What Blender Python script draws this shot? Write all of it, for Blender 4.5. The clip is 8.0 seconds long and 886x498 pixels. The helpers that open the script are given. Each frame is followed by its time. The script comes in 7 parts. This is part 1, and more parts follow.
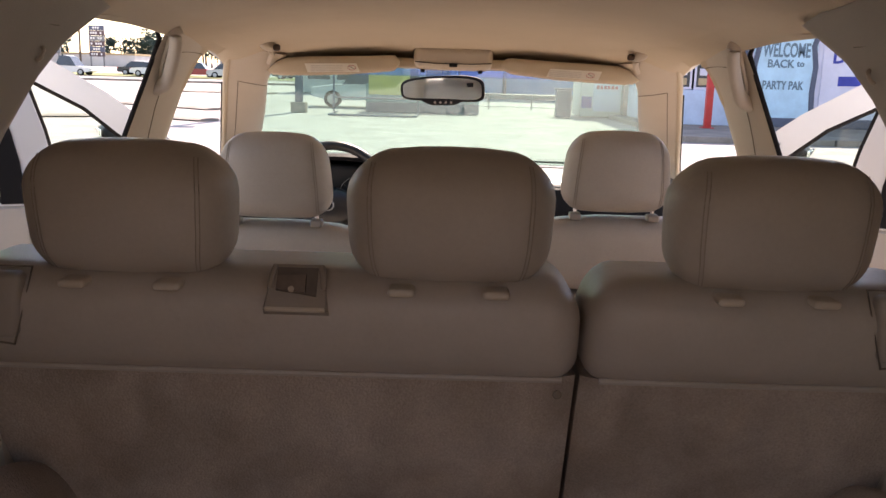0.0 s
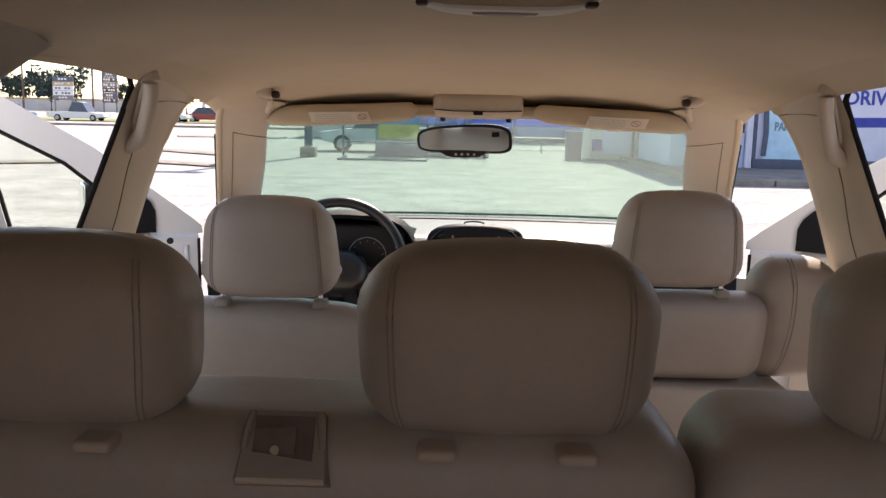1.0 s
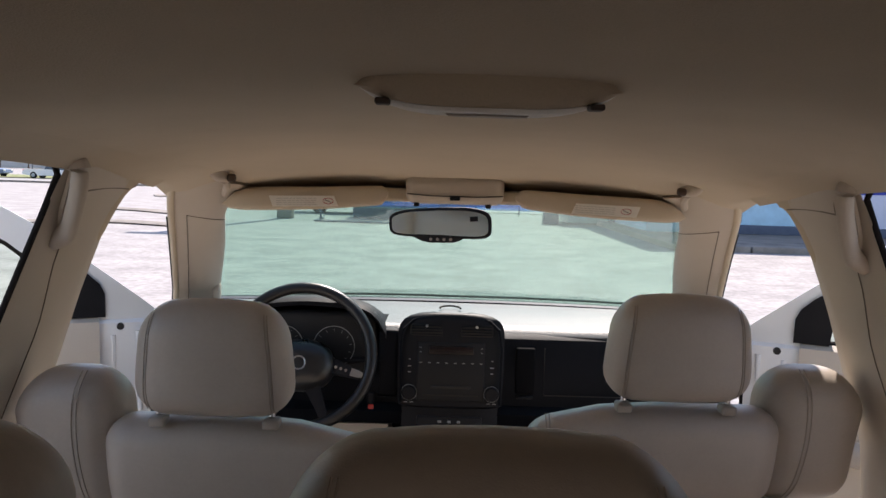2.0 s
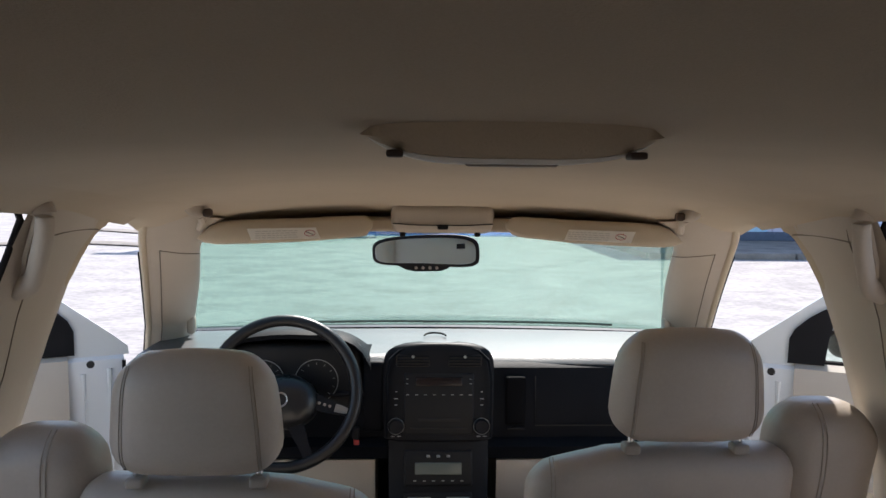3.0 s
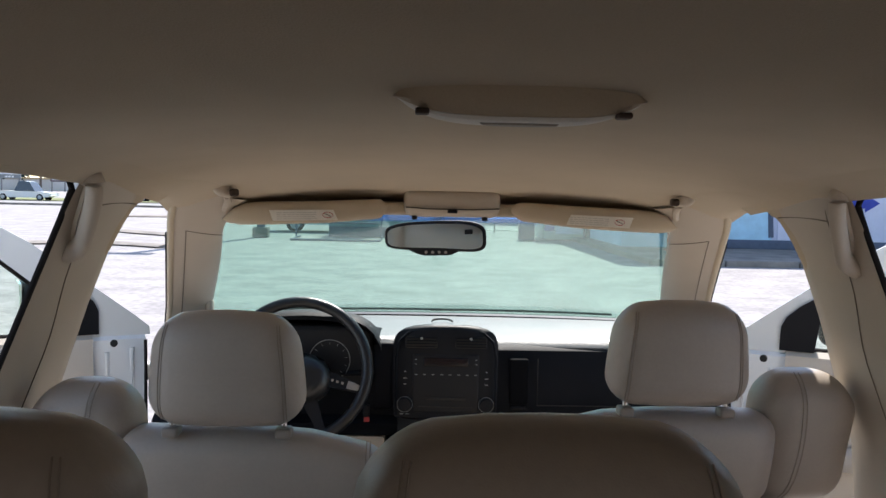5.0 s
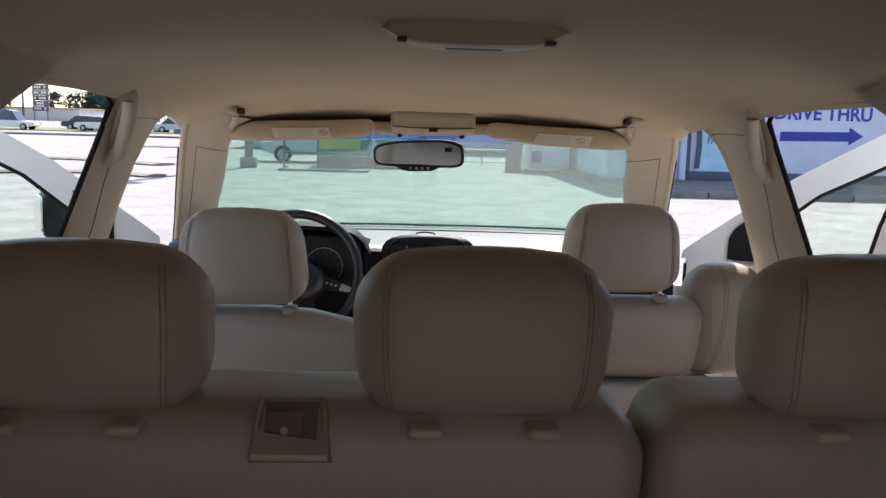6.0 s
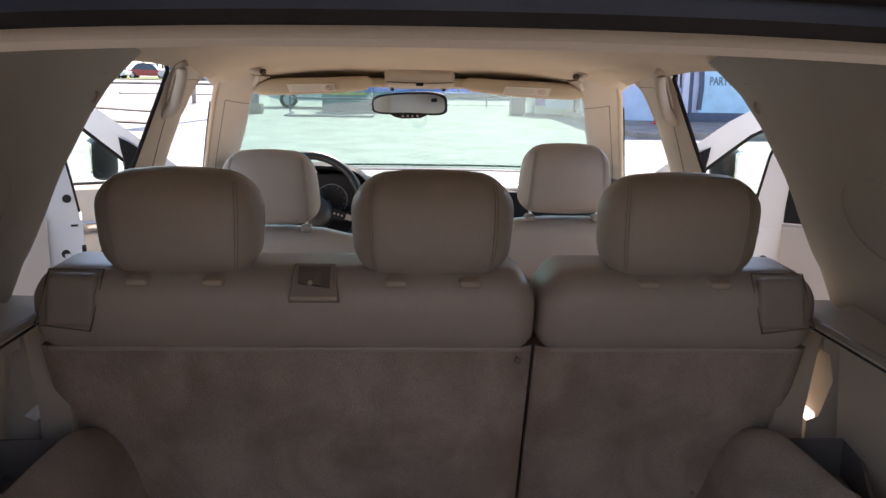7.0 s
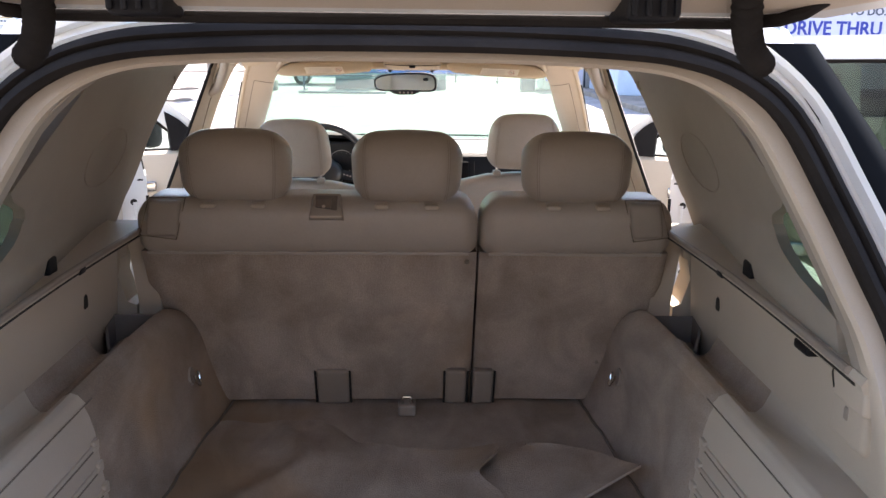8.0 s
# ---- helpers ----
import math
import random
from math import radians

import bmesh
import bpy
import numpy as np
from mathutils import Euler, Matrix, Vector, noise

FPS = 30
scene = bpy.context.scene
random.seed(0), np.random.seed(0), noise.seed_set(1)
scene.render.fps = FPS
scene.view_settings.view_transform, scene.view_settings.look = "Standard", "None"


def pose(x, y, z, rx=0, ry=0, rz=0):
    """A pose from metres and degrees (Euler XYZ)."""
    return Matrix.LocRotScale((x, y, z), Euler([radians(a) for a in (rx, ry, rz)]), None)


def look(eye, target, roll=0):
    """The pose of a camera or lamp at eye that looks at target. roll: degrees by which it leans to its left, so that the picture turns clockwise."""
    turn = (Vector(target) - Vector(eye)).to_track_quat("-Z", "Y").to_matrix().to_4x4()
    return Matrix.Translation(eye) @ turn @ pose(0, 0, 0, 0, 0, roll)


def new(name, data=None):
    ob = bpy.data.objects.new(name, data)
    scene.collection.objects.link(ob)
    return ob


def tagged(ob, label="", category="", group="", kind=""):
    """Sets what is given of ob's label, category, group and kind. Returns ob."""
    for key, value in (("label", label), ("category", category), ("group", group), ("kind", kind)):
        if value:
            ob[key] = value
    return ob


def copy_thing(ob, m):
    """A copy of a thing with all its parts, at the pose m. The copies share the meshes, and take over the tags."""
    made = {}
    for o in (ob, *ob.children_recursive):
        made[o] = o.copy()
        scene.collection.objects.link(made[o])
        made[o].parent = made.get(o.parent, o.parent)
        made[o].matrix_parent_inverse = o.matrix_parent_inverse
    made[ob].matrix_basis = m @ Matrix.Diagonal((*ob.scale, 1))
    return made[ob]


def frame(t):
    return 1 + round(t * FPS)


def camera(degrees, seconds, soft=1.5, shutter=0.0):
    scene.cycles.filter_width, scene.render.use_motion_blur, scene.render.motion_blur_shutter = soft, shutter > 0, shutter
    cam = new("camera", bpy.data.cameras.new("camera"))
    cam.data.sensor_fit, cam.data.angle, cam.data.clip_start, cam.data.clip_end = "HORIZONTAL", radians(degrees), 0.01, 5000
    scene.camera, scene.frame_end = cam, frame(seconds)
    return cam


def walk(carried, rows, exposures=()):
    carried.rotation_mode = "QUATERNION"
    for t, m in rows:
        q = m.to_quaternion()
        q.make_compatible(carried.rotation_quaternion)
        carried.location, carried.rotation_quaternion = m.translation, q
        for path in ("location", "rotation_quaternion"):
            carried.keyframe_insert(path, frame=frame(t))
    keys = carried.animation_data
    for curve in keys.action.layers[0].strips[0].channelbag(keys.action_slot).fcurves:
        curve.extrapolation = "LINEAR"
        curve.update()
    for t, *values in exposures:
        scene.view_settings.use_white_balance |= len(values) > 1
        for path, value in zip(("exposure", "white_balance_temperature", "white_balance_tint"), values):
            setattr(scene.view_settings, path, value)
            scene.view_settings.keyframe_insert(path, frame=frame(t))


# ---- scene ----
cam = camera(54.1, 8.0, 1.5)
PATH = [
    (0, (-0.004, -0.006, 1.556), (-0.012, 1.953, 1.15), 1.6),
    (0.5, (-0.051, 0.203, 1.534), (-0.04, 2.168, 1.166), 2.0),
    (1, (-0.043, 0.319, 1.567), (-0.075, 2.295, 1.256), 1.2),
    (1.5, (-0.037, 0.425, 1.609), (-0.039, 2.411, 1.375), 1.6),
    (2, (-0.038, 0.513, 1.618), (-0.022, 2.505, 1.447), 1.8),
    (2.2, (-0.039, 0.538, 1.634), (-0.008, 2.531, 1.469), 1.3),
    (3.3, (-0.081, 0.609, 1.651), (0.009, 2.602, 1.512), 0.7),
    (3.5, (-0.08, 0.611, 1.649), (0.004, 2.604, 1.508), 1.0),
    (4, (-0.078, 0.6, 1.643), (-0.004, 2.594, 1.507), 1.5),
    (4.2, (-0.082, 0.579, 1.637), (-0.018, 2.574, 1.508), 1.5),
    (5.3, (-0.097, 0.419, 1.599), (-0.013, 2.414, 1.47), 1.0),
    (5.5, (-0.103, 0.367, 1.595), (0.0, 2.358, 1.439), 1.2),
    (6, (-0.083, 0.206, 1.58), (0.021, 2.183, 1.297), 1.6),
    (6.5, (-0.053, -0.052, 1.605), (0.002, 1.908, 1.21), 1.3),
    (7, (-0.043, -0.292, 1.618), (0.046, 1.664, 1.209), 1.0),
    (7.5, (-0.054, -0.592, 1.634), (0.054, 1.355, 1.192), 0.5),
    (8, (0.026, -0.918, 1.655), (0.083, 1.027, 1.193), 0.7),
]
EXPOSE = [(0, 1.6, 7850, 25), (0.5, 1.56, 8200, 25), (1, 1.22, 7500, 22), (1.5, 0.74, 6950, 19), (2, 0.92, 6800, 17), (3.5, 1.02, 6350, 11), (4, 1.05, 6400, 11), (5.5, 1.0, 6450, 13), (6, 1.05, 6650, 15), (6.5, 1.08, 6750, 17), (7, 1.6, 6850, 19), (7.5, 1.58, 6950, 18), (8, 2.15, 7100, 18)]
walk(cam, [(t, look(eye, target, roll)) for t, eye, target, roll in PATH], EXPOSE)

# ---- daylight ----
SUN_EL, SUN_AZ = 47.0, 12.0          # degrees; azimuth from straight ahead, minus is to the left
world = bpy.data.worlds.new("sky")
scene.world = world
world.use_nodes = True
wt = world.node_tree
sky = wt.nodes.new("ShaderNodeTexSky")
sky.sky_type = "NISHITA"
sky.sun_disc = False
sky.sun_elevation = radians(SUN_EL)
sky.sun_rotation = radians(SUN_AZ)
sky.air_density, sky.dust_density = 1.0, 0.3
wt.links.new(sky.outputs[0], wt.nodes["Background"].inputs[0])
wt.nodes["Background"].inputs[1].default_value = 0.15
sun = new("sun", bpy.data.lights.new("sun", "SUN"))
sun.data.energy = 4.5
sun.data.angle = radians(0.6)
sun.data.color = (1.0, 0.95, 0.88)
sd = Vector((math.sin(radians(SUN_AZ)) * math.cos(radians(SUN_EL)), math.cos(radians(SUN_AZ)) * math.cos(radians(SUN_EL)), math.sin(radians(SUN_EL))))
sun.matrix_world = look(sd * 50, (0, 0, 0))

# ---- materials ----
def nodes_of(name):
    m = bpy.data.materials.new(name)
    m.use_nodes = True
    return m, m.node_tree.nodes, m.node_tree.links, m.node_tree.nodes["Principled BSDF"]


def surface(name, color, rough=0.6, metal=0.0, grain=0.0, grain_scale=300.0, bump=0.0, stain=0.0, stain_scale=4.0, spec=0.5, stretch=(1, 1, 1), vary=0.0, dirt=None):
    """Painted, woven or moulded surface: base colour varied by large stains and fine grain, with a fine relief."""
    m, n, l, b = nodes_of(name)
    b.inputs["Roughness"].default_value = rough
    b.inputs["Metallic"].default_value = metal
    b.inputs["Specular IOR Level"].default_value = spec
    tc = n.new("ShaderNodeTexCoord")
    mp = n.new("ShaderNodeMapping")
    mp.inputs["Scale"].default_value = stretch
    l.new(tc.outputs["Object"], mp.inputs[0])
    big = n.new("ShaderNodeTexNoise")
    big.inputs["Scale"].default_value = stain_scale
    big.inputs["Detail"].default_value = 5
    big.inputs["Roughness"].default_value = 0.6
    l.new(mp.outputs[0], big.inputs["Vector"])
    fine = n.new("ShaderNodeTexNoise")
    fine.inputs["Scale"].default_value = grain_scale
    fine.inputs["Detail"].default_value = 3
    l.new(mp.outputs[0], fine.inputs["Vector"])
    dark = tuple(c * (1 - stain) for c in color) if dirt is None else dirt
    ramp = n.new("ShaderNodeMapRange")
    ramp.inputs["From Min"].default_value, ramp.inputs["From Max"].default_value = 0.38, 0.66
    l.new(big.outputs["Fac"], ramp.inputs["Value"])
    mix = n.new("ShaderNodeMix")
    mix.data_type = "RGBA"
    mix.inputs["A"].default_value = (*color, 1)
    mix.inputs["B"].default_value = (*dark, 1)
    if dirt is None:
        l.new(ramp.outputs[0], mix.inputs["Factor"])
    else:
        amount = n.new("ShaderNodeMath")
        amount.operation = "MULTIPLY"
        amount.inputs[1].default_value = stain
        l.new(ramp.outputs[0], amount.inputs[0])
        l.new(amount.outputs[0], mix.inputs["Factor"])
    out = mix.outputs["Result"]
    if grain or vary:
        hv = n.new("ShaderNodeHueSaturation")
        l.new(out, hv.inputs["Color"])
        g = n.new("ShaderNodeMapRange")
        g.inputs["To Min"].default_value, g.inputs["To Max"].default_value = 1 - grain, 1 + grain
        l.new(fine.outputs["Fac"], g.inputs["Value"])
        val = g.outputs[0]
        if vary:
            oi = n.new("ShaderNodeObjectInfo")
            r = n.new("ShaderNodeMapRange")
            r.inputs["To Min"].default_value, r.inputs["To Max"].default_value = 1 - vary, 1 + vary
            l.new(oi.outputs["Random"], r.inputs["Value"])
            mu = n.new("ShaderNodeMath")
            mu.operation = "MULTIPLY"
            l.new(val, mu.inputs[0])
            l.new(r.outputs[0], mu.inputs[1])
            val = mu.outputs[0]
        l.new(val, hv.inputs["Value"])
        out = hv.outputs[0]
    l.new(out, b.inputs["Base Color"])
    rr = n.new("ShaderNodeMapRange")
    rr.inputs["To Min"].default_value, rr.inputs["To Max"].default_value = max(0.03, rough - 0.07), min(1, rough + 0.07)
    l.new(big.outputs["Fac"], rr.inputs["Value"])
    l.new(rr.outputs[0], b.inputs["Roughness"])
    if bump:
        bp = n.new("ShaderNodeBump")
        bp.inputs["Strength"].default_value = bump
        bp.inputs["Distance"].default_value = 0.002
        l.new(fine.outputs["Fac"], bp.inputs["Height"])
        l.new(bp.outputs[0], b.inputs["Normal"])
    return m


def hide(name, color, rough=0.45):
    """Leather: cell-like grain with soft creases."""
    m = surface(name, color, rough, grain=0.05, grain_scale=180, stain=0.1, stain_scale=5, spec=0.45)
    n, l, b = m.node_tree.nodes, m.node_tree.links, m.node_tree.nodes["Principled BSDF"]
    tc = n.new("ShaderNodeTexCoord")
    vo = n.new("ShaderNodeTexVoronoi")
    vo.feature = "DISTANCE_TO_EDGE"
    vo.inputs["Scale"].default_value = 420
    l.new(tc.outputs["Object"], vo.inputs["Vector"])
    soft = n.new("ShaderNodeTexNoise")
    soft.inputs["Scale"].default_value = 22
    soft.inputs["Detail"].default_value = 4
    l.new(tc.outputs["Object"], soft.inputs["Vector"])
    b1 = n.new("ShaderNodeBump")
    b1.inputs["Strength"].default_value, b1.inputs["Distance"].default_value = 0.25, 0.0006
    l.new(vo.outputs["Distance"], b1.inputs["Height"])
    b2 = n.new("ShaderNodeBump")
    b2.inputs["Strength"].default_value, b2.inputs["Distance"].default_value = 0.35, 0.004
    l.new(soft.outputs["Fac"], b2.inputs["Height"])
    l.new(b1.outputs[0], b2.inputs["Normal"])
    l.new(b2.outputs[0], b.inputs["Normal"])
    return m


def pile(name, color, dirt, rust_glow):
    """Short carpet pile: grime, brushed streaks and rusty blotches that also paint in warm bounced light, over a fine
    tuft relief.
    """
    m = surface(name, color, 0.98, grain=0.30, grain_scale=330, bump=1.0, stain=0.8, stain_scale=3.0, spec=0.08, dirt=dirt)
    n, l, b = m.node_tree.nodes, m.node_tree.links, m.node_tree.nodes["Principled BSDF"]
    out = b.inputs["Base Color"].links[0].from_socket
    tc = n.new("ShaderNodeTexCoord")
    blot = n.new("ShaderNodeTexNoise")
    blot.inputs["Scale"].default_value, blot.inputs["Detail"].default_value = 1.9, 3
    l.new(tc.outputs["Object"], blot.inputs["Vector"])
    br = n.new("ShaderNodeMapRange")
    br.inputs["From Min"].default_value, br.inputs["From Max"].default_value = 0.48, 0.68
    br.inputs["To Max"].default_value = 0.85
    l.new(blot.outputs["Fac"], br.inputs["Value"])
    mx = n.new("ShaderNodeMix")
    mx.data_type = "RGBA"
    l.new(br.outputs[0], mx.inputs["Factor"])
    l.new(out, mx.inputs["A"])
    mx.inputs["B"].default_value = (*rust_glow, 1)
    st = n.new("ShaderNodeTexNoise")
    st.inputs["Scale"].default_value, st.inputs["Detail"].default_value, st.inputs["Distortion"].default_value = 9, 4, 0.8
    mp = n.new("ShaderNodeMapping")
    mp.inputs["Scale"].default_value = (1.0, 0.45, 0.7)
    mp.inputs["Rotation"].default_value = (0.2, 0.3, 0.6)
    l.new(tc.outputs["Object"], mp.inputs[0])
    l.new(mp.outputs[0], st.inputs["Vector"])
    sr = n.new("ShaderNodeMapRange")
    sr.inputs["From Min"].default_value, sr.inputs["From Max"].default_value = 0.35, 0.65
    sr.inputs["To Min"].default_value, sr.inputs["To Max"].default_value = 0.83, 1.12
    l.new(st.outputs["Fac"], sr.inputs["Value"])
    hv = n.new("ShaderNodeHueSaturation")
    l.new(mx.outputs["Result"], hv.inputs["Color"])
    l.new(sr.outputs[0], hv.inputs["Value"])
    l.new(hv.outputs[0], b.inputs["Base Color"])
    return m


def pane_glass(name, tint, gloss=1.0, rough=0.01):
    """Thin tinted glass: straight-through light with a Fresnel reflection."""
    m, n, l, b = nodes_of(name)
    n.remove(b)
    tr = n.new("ShaderNodeBsdfTransparent")
    tr.inputs[0].default_value = (*tint, 1)
    gl = n.new("ShaderNodeBsdfGlossy")
    gl.inputs["Roughness"].default_value = rough
    lw = n.new("ShaderNodeLayerWeight")
    lw.inputs["Blend"].default_value = 0.5
    pw = n.new("ShaderNodeMath")
    pw.operation = "POWER"
    pw.inputs[1].default_value = 5.0
    l.new(lw.outputs["Facing"], pw.inputs[0])
    k = n.new("ShaderNodeMath")
    k.operation = "MULTIPLY_ADD"
    k.inputs[1].default_value, k.inputs[2].default_value = 0.9 * gloss, 0.04 * gloss
    l.new(pw.outputs[0], k.inputs[0])
    mx = n.new("ShaderNodeMixShader")
    l.new(k.outputs[0], mx.inputs[0])
    l.new(tr.outputs[0], mx.inputs[1])
    l.new(gl.outputs[0], mx.inputs[2])
    l.new(mx.outputs[0], n["Material Output"].inputs[0])
    return m


LEATHER = hide("leather_tan", (0.43, 0.372, 0.315), 0.42)
THREAD = surface("seam_thread", (0.32, 0.275, 0.228), 0.8)
LINER = surface("headliner_cloth", (0.56, 0.465, 0.345), 0.95, grain=0.07, grain_scale=500, bump=0.35, stain=0.07, stain_scale=3, spec=0.2)
TRIM = surface("moulded_beige_plastic", (0.53, 0.452, 0.362), 0.55, grain=0.05, grain_scale=450, bump=0.25, stain=0.06, stain_scale=4, spec=0.4)
TRIM_DARK = surface("moulded_taupe_plastic", (0.33, 0.28, 0.235), 0.55, grain=0.05, grain_scale=450, bump=0.25, stain=0.1, stain_scale=6, spec=0.4)
QUARTER = surface("moulded_quarter_plastic", (0.36, 0.315, 0.265), 0.6, grain=0.06, grain_scale=450, bump=0.25, stain=0.12, stain_scale=3, spec=0.3)
BIN = surface("dark_taupe_bin", (0.21, 0.19, 0.18), 0.6, grain=0.06, grain_scale=400, stain=0.15, spec=0.3)
# third colour: rusty blotches, made stronger to hold warm light bounced off the leather
CARPET = pile("tan_carpet", (0.465, 0.390, 0.328), (0.305, 0.234, 0.184), (0.40, 0.265, 0.155))
SEAM = surface("brown_joint", (0.20, 0.165, 0.13), 0.9)
GROOVE = surface("dark_gap", (0.03, 0.026, 0.022), 0.9)
BLACK = surface("black_moulded_plastic", (0.013, 0.013, 0.015), 0.5, grain=0.1, grain_scale=500, bump=0.2, stain=0.15, spec=0.16)
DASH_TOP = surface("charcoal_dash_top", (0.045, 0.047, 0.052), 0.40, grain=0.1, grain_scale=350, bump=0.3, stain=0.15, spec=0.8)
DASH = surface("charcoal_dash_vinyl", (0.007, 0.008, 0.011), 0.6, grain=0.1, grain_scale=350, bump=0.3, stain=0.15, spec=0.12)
RUBBER = surface("black_rubber_seal", (0.028, 0.025, 0.024), 0.75, grain=0.1, grain_scale=200, bump=0.25, stain=0.3, stain_scale=9, spec=0.03)
PAINT = surface("white_car_paint", (0.80, 0.80, 0.78), 0.18, stain=0.03, stain_scale=3, spec=0.6)
CHROME = surface("chrome", (0.75, 0.75, 0.75), 0.12, metal=1.0, stain=0.05)
SILVER = surface("satin_silver", (0.55, 0.55, 0.54), 0.3, metal=0.9, stain=0.08)
MIRROR = surface("mirror_glass", (0.86, 0.88, 0.86), 0.03, metal=1.0, stain=0.02)
PAPER = surface("printed_label_paper", (0.80, 0.76, 0.68), 0.7, stain=0.05, stain_scale=40)
FAINT = surface("grey_print", (0.62, 0.585, 0.525), 0.8)
INK = surface("black_ink", (0.05, 0.045, 0.04), 0.8)
WHITE_MARK = surface("white_marking", (0.75, 0.75, 0.72), 0.6)
DIM_MARK = surface("dim_grey_marking", (0.30, 0.30, 0.29), 0.6)


def dusty(m, amount, color):
    """Lays a thin film of dust over a pane, thicker in wiped streaks."""
    n, l = m.node_tree.nodes, m.node_tree.links
    out = n["Material Output"]
    clear = out.inputs[0].links[0].from_socket
    film = n.new("ShaderNodeBsdfTranslucent")
    film.inputs[0].default_value = (*color, 1)
    tc = n.new("ShaderNodeTexCoord")
    no = n.new("ShaderNodeTexNoise")
    no.inputs["Scale"].default_value, no.inputs["Detail"].default_value = 6.0, 6
    l.new(tc.outputs["Object"], no.inputs["Vector"])
    mr = n.new("ShaderNodeMapRange")
    mr.inputs["From Min"].default_value, mr.inputs["From Max"].default_value = 0.3, 0.7
    mr.inputs["To Min"].default_value, mr.inputs["To Max"].default_value = amount * 0.6, amount * 1.4
    l.new(no.outputs["Fac"], mr.inputs["Value"])
    mx = n.new("ShaderNodeMixShader")
    l.new(mr.outputs[0], mx.inputs[0])
    l.new(clear, mx.inputs[1])
    l.new(film.outputs[0], mx.inputs[2])
    l.new(mx.outputs[0], out.inputs[0])
    return m


WIND = dusty(pane_glass("windscreen_glass", (0.62, 0.775, 0.715), 0.6), 0.012, (0.66, 0.86, 0.80))
BAND = dusty(pane_glass("shade_band_glass", (0.25, 0.45, 0.72), 0.6), 0.04, (0.3, 0.5, 0.8))
CLEAR = pane_glass("side_glass", (0.86, 0.93, 0.89), 0.7)
PRIVACY = pane_glass("privacy_glass", (0.20, 0.25, 0.215))
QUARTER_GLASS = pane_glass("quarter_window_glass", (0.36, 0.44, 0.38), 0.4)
LCD = surface("grey_lcd", (0.15, 0.165, 0.14), 0.25, stain=0.1)
RED = surface("red_plastic", (0.45, 0.03, 0.03), 0.4, stain=0.1)

# ---- mesh tools ----
def part(name, bm, material, parent=None, label="", smooth=True):
    """Links a bmesh, given in world coordinates, as one mesh object under its thing."""
    me = bpy.data.meshes.new(name)
    bmesh.ops.recalc_face_normals(bm, faces=bm.faces)
    off = Vector((0, 0, 0))
    p = parent
    while p is not None:
        off += p.location
        p = p.parent
    for v in bm.verts:
        v.co -= off
    bm.to_mesh(me)
    bm.free()
    if smooth:
        for f in me.polygons:
            f.use_smooth = True
        me.set_sharp_from_angle(angle=radians(42))
    for mat in (material if isinstance(material, (list, tuple)) else [material]):
        me.materials.append(mat)
    ob = new(name, me)
    if parent is not None:
        ob.parent = parent
    if label:
        ob["label"] = label
    return ob


def thing(name, at, label, category, group="", kind=""):
    ob = new(name)
    ob.empty_display_size = 0.1
    ob.location = at
    return tagged(ob, label, category, group, kind)


def flip(bm, sx):
    """Mirrors a bmesh across the car's centre line."""
    if sx < 0:
        for v in bm.verts:
            v.co.x = -v.co.x
    return bm


def rbox(lo, hi, r=0.01, n=4, warp=None):
    """A box with rounded edges and corners between two corners of the space."""
    lo, hi = Vector(lo), Vector(hi)
    c, h = (lo + hi) / 2, (hi - lo) / 2
    r = min(r, h.x * 0.999, h.y * 0.999, h.z * 0.999)
    bm = bmesh.new()
    seen = {}
    inner = [h[i] - r for i in range(3)]

    def steps(i):
        arc = [-h[i] + r * (1 - math.cos(a * math.pi / 2 / n)) for a in range(n + 1)]
        mid = [inner[i] * (2 * k / 4 - 1) for k in range(1, 4)] if warp else []
        return arc + mid + [-a for a in reversed(arc)]

    S = [steps(i) for i in range(3)]

    def vert(i, j, k):
        p = Vector((S[0][i], S[1][j], S[2][k]))
        q = Vector([max(-inner[a], min(inner[a], p[a])) for a in range(3)])
        d = p - q
        if d.length > 1e-9:
            # spread the surface point onto the rounded edge
            p = q + d.normalized() * r
        key = (round(p.x, 6), round(p.y, 6), round(p.z, 6))
        if key not in seen:
            seen[key] = bm.verts.new(p + c)
        return seen[key]

    N = [len(s) for s in S]
    for ax in range(3):
        a, b = [i for i in range(3) if i != ax]
        for end in (0, N[ax] - 1):
            for i in range(N[a] - 1):
                for j in range(N[b] - 1):
                    quad = []
                    for di, dj in ((0, 0), (1, 0), (1, 1), (0, 1)):
                        idx = [0, 0, 0]
                        idx[ax], idx[a], idx[b] = end, i + di, j + dj
                        v = vert(*idx)
                        if v not in quad:
                            quad.append(v)
                    if len(quad) > 2:
                        try:
                            bm.faces.new(quad)
                        except ValueError:
                            pass
    if warp:
        for v in bm.verts:
            v.co = Vector(warp(v.co.copy()))
    return bm


def join(*bms):
    out = bmesh.new()
    for b in bms:
        me = bpy.data.meshes.new("tmp")
        b.to_mesh(me)
        b.free()
        out.from_mesh(me)
        bpy.data.meshes.remove(me)
    return out


def spline(points, per=8):
    """Catmull-Rom points through the given ones."""
    P = [Vector(p) for p in points]
    out = []
    for i in range(len(P) - 1):
        p0, p1, p2, p3 = P[max(i - 1, 0)], P[i], P[i + 1], P[min(i + 2, len(P) - 1)]
        for s in range(per):
            t = s / per
            out.append(0.5 * (2 * p1 + (p2 - p0) * t + (2 * p0 - 5 * p1 + 4 * p2 - p3) * t * t + (3 * p1 - p0 - 3 * p2 + p3) * t ** 3))
    out.append(P[-1])
    return out


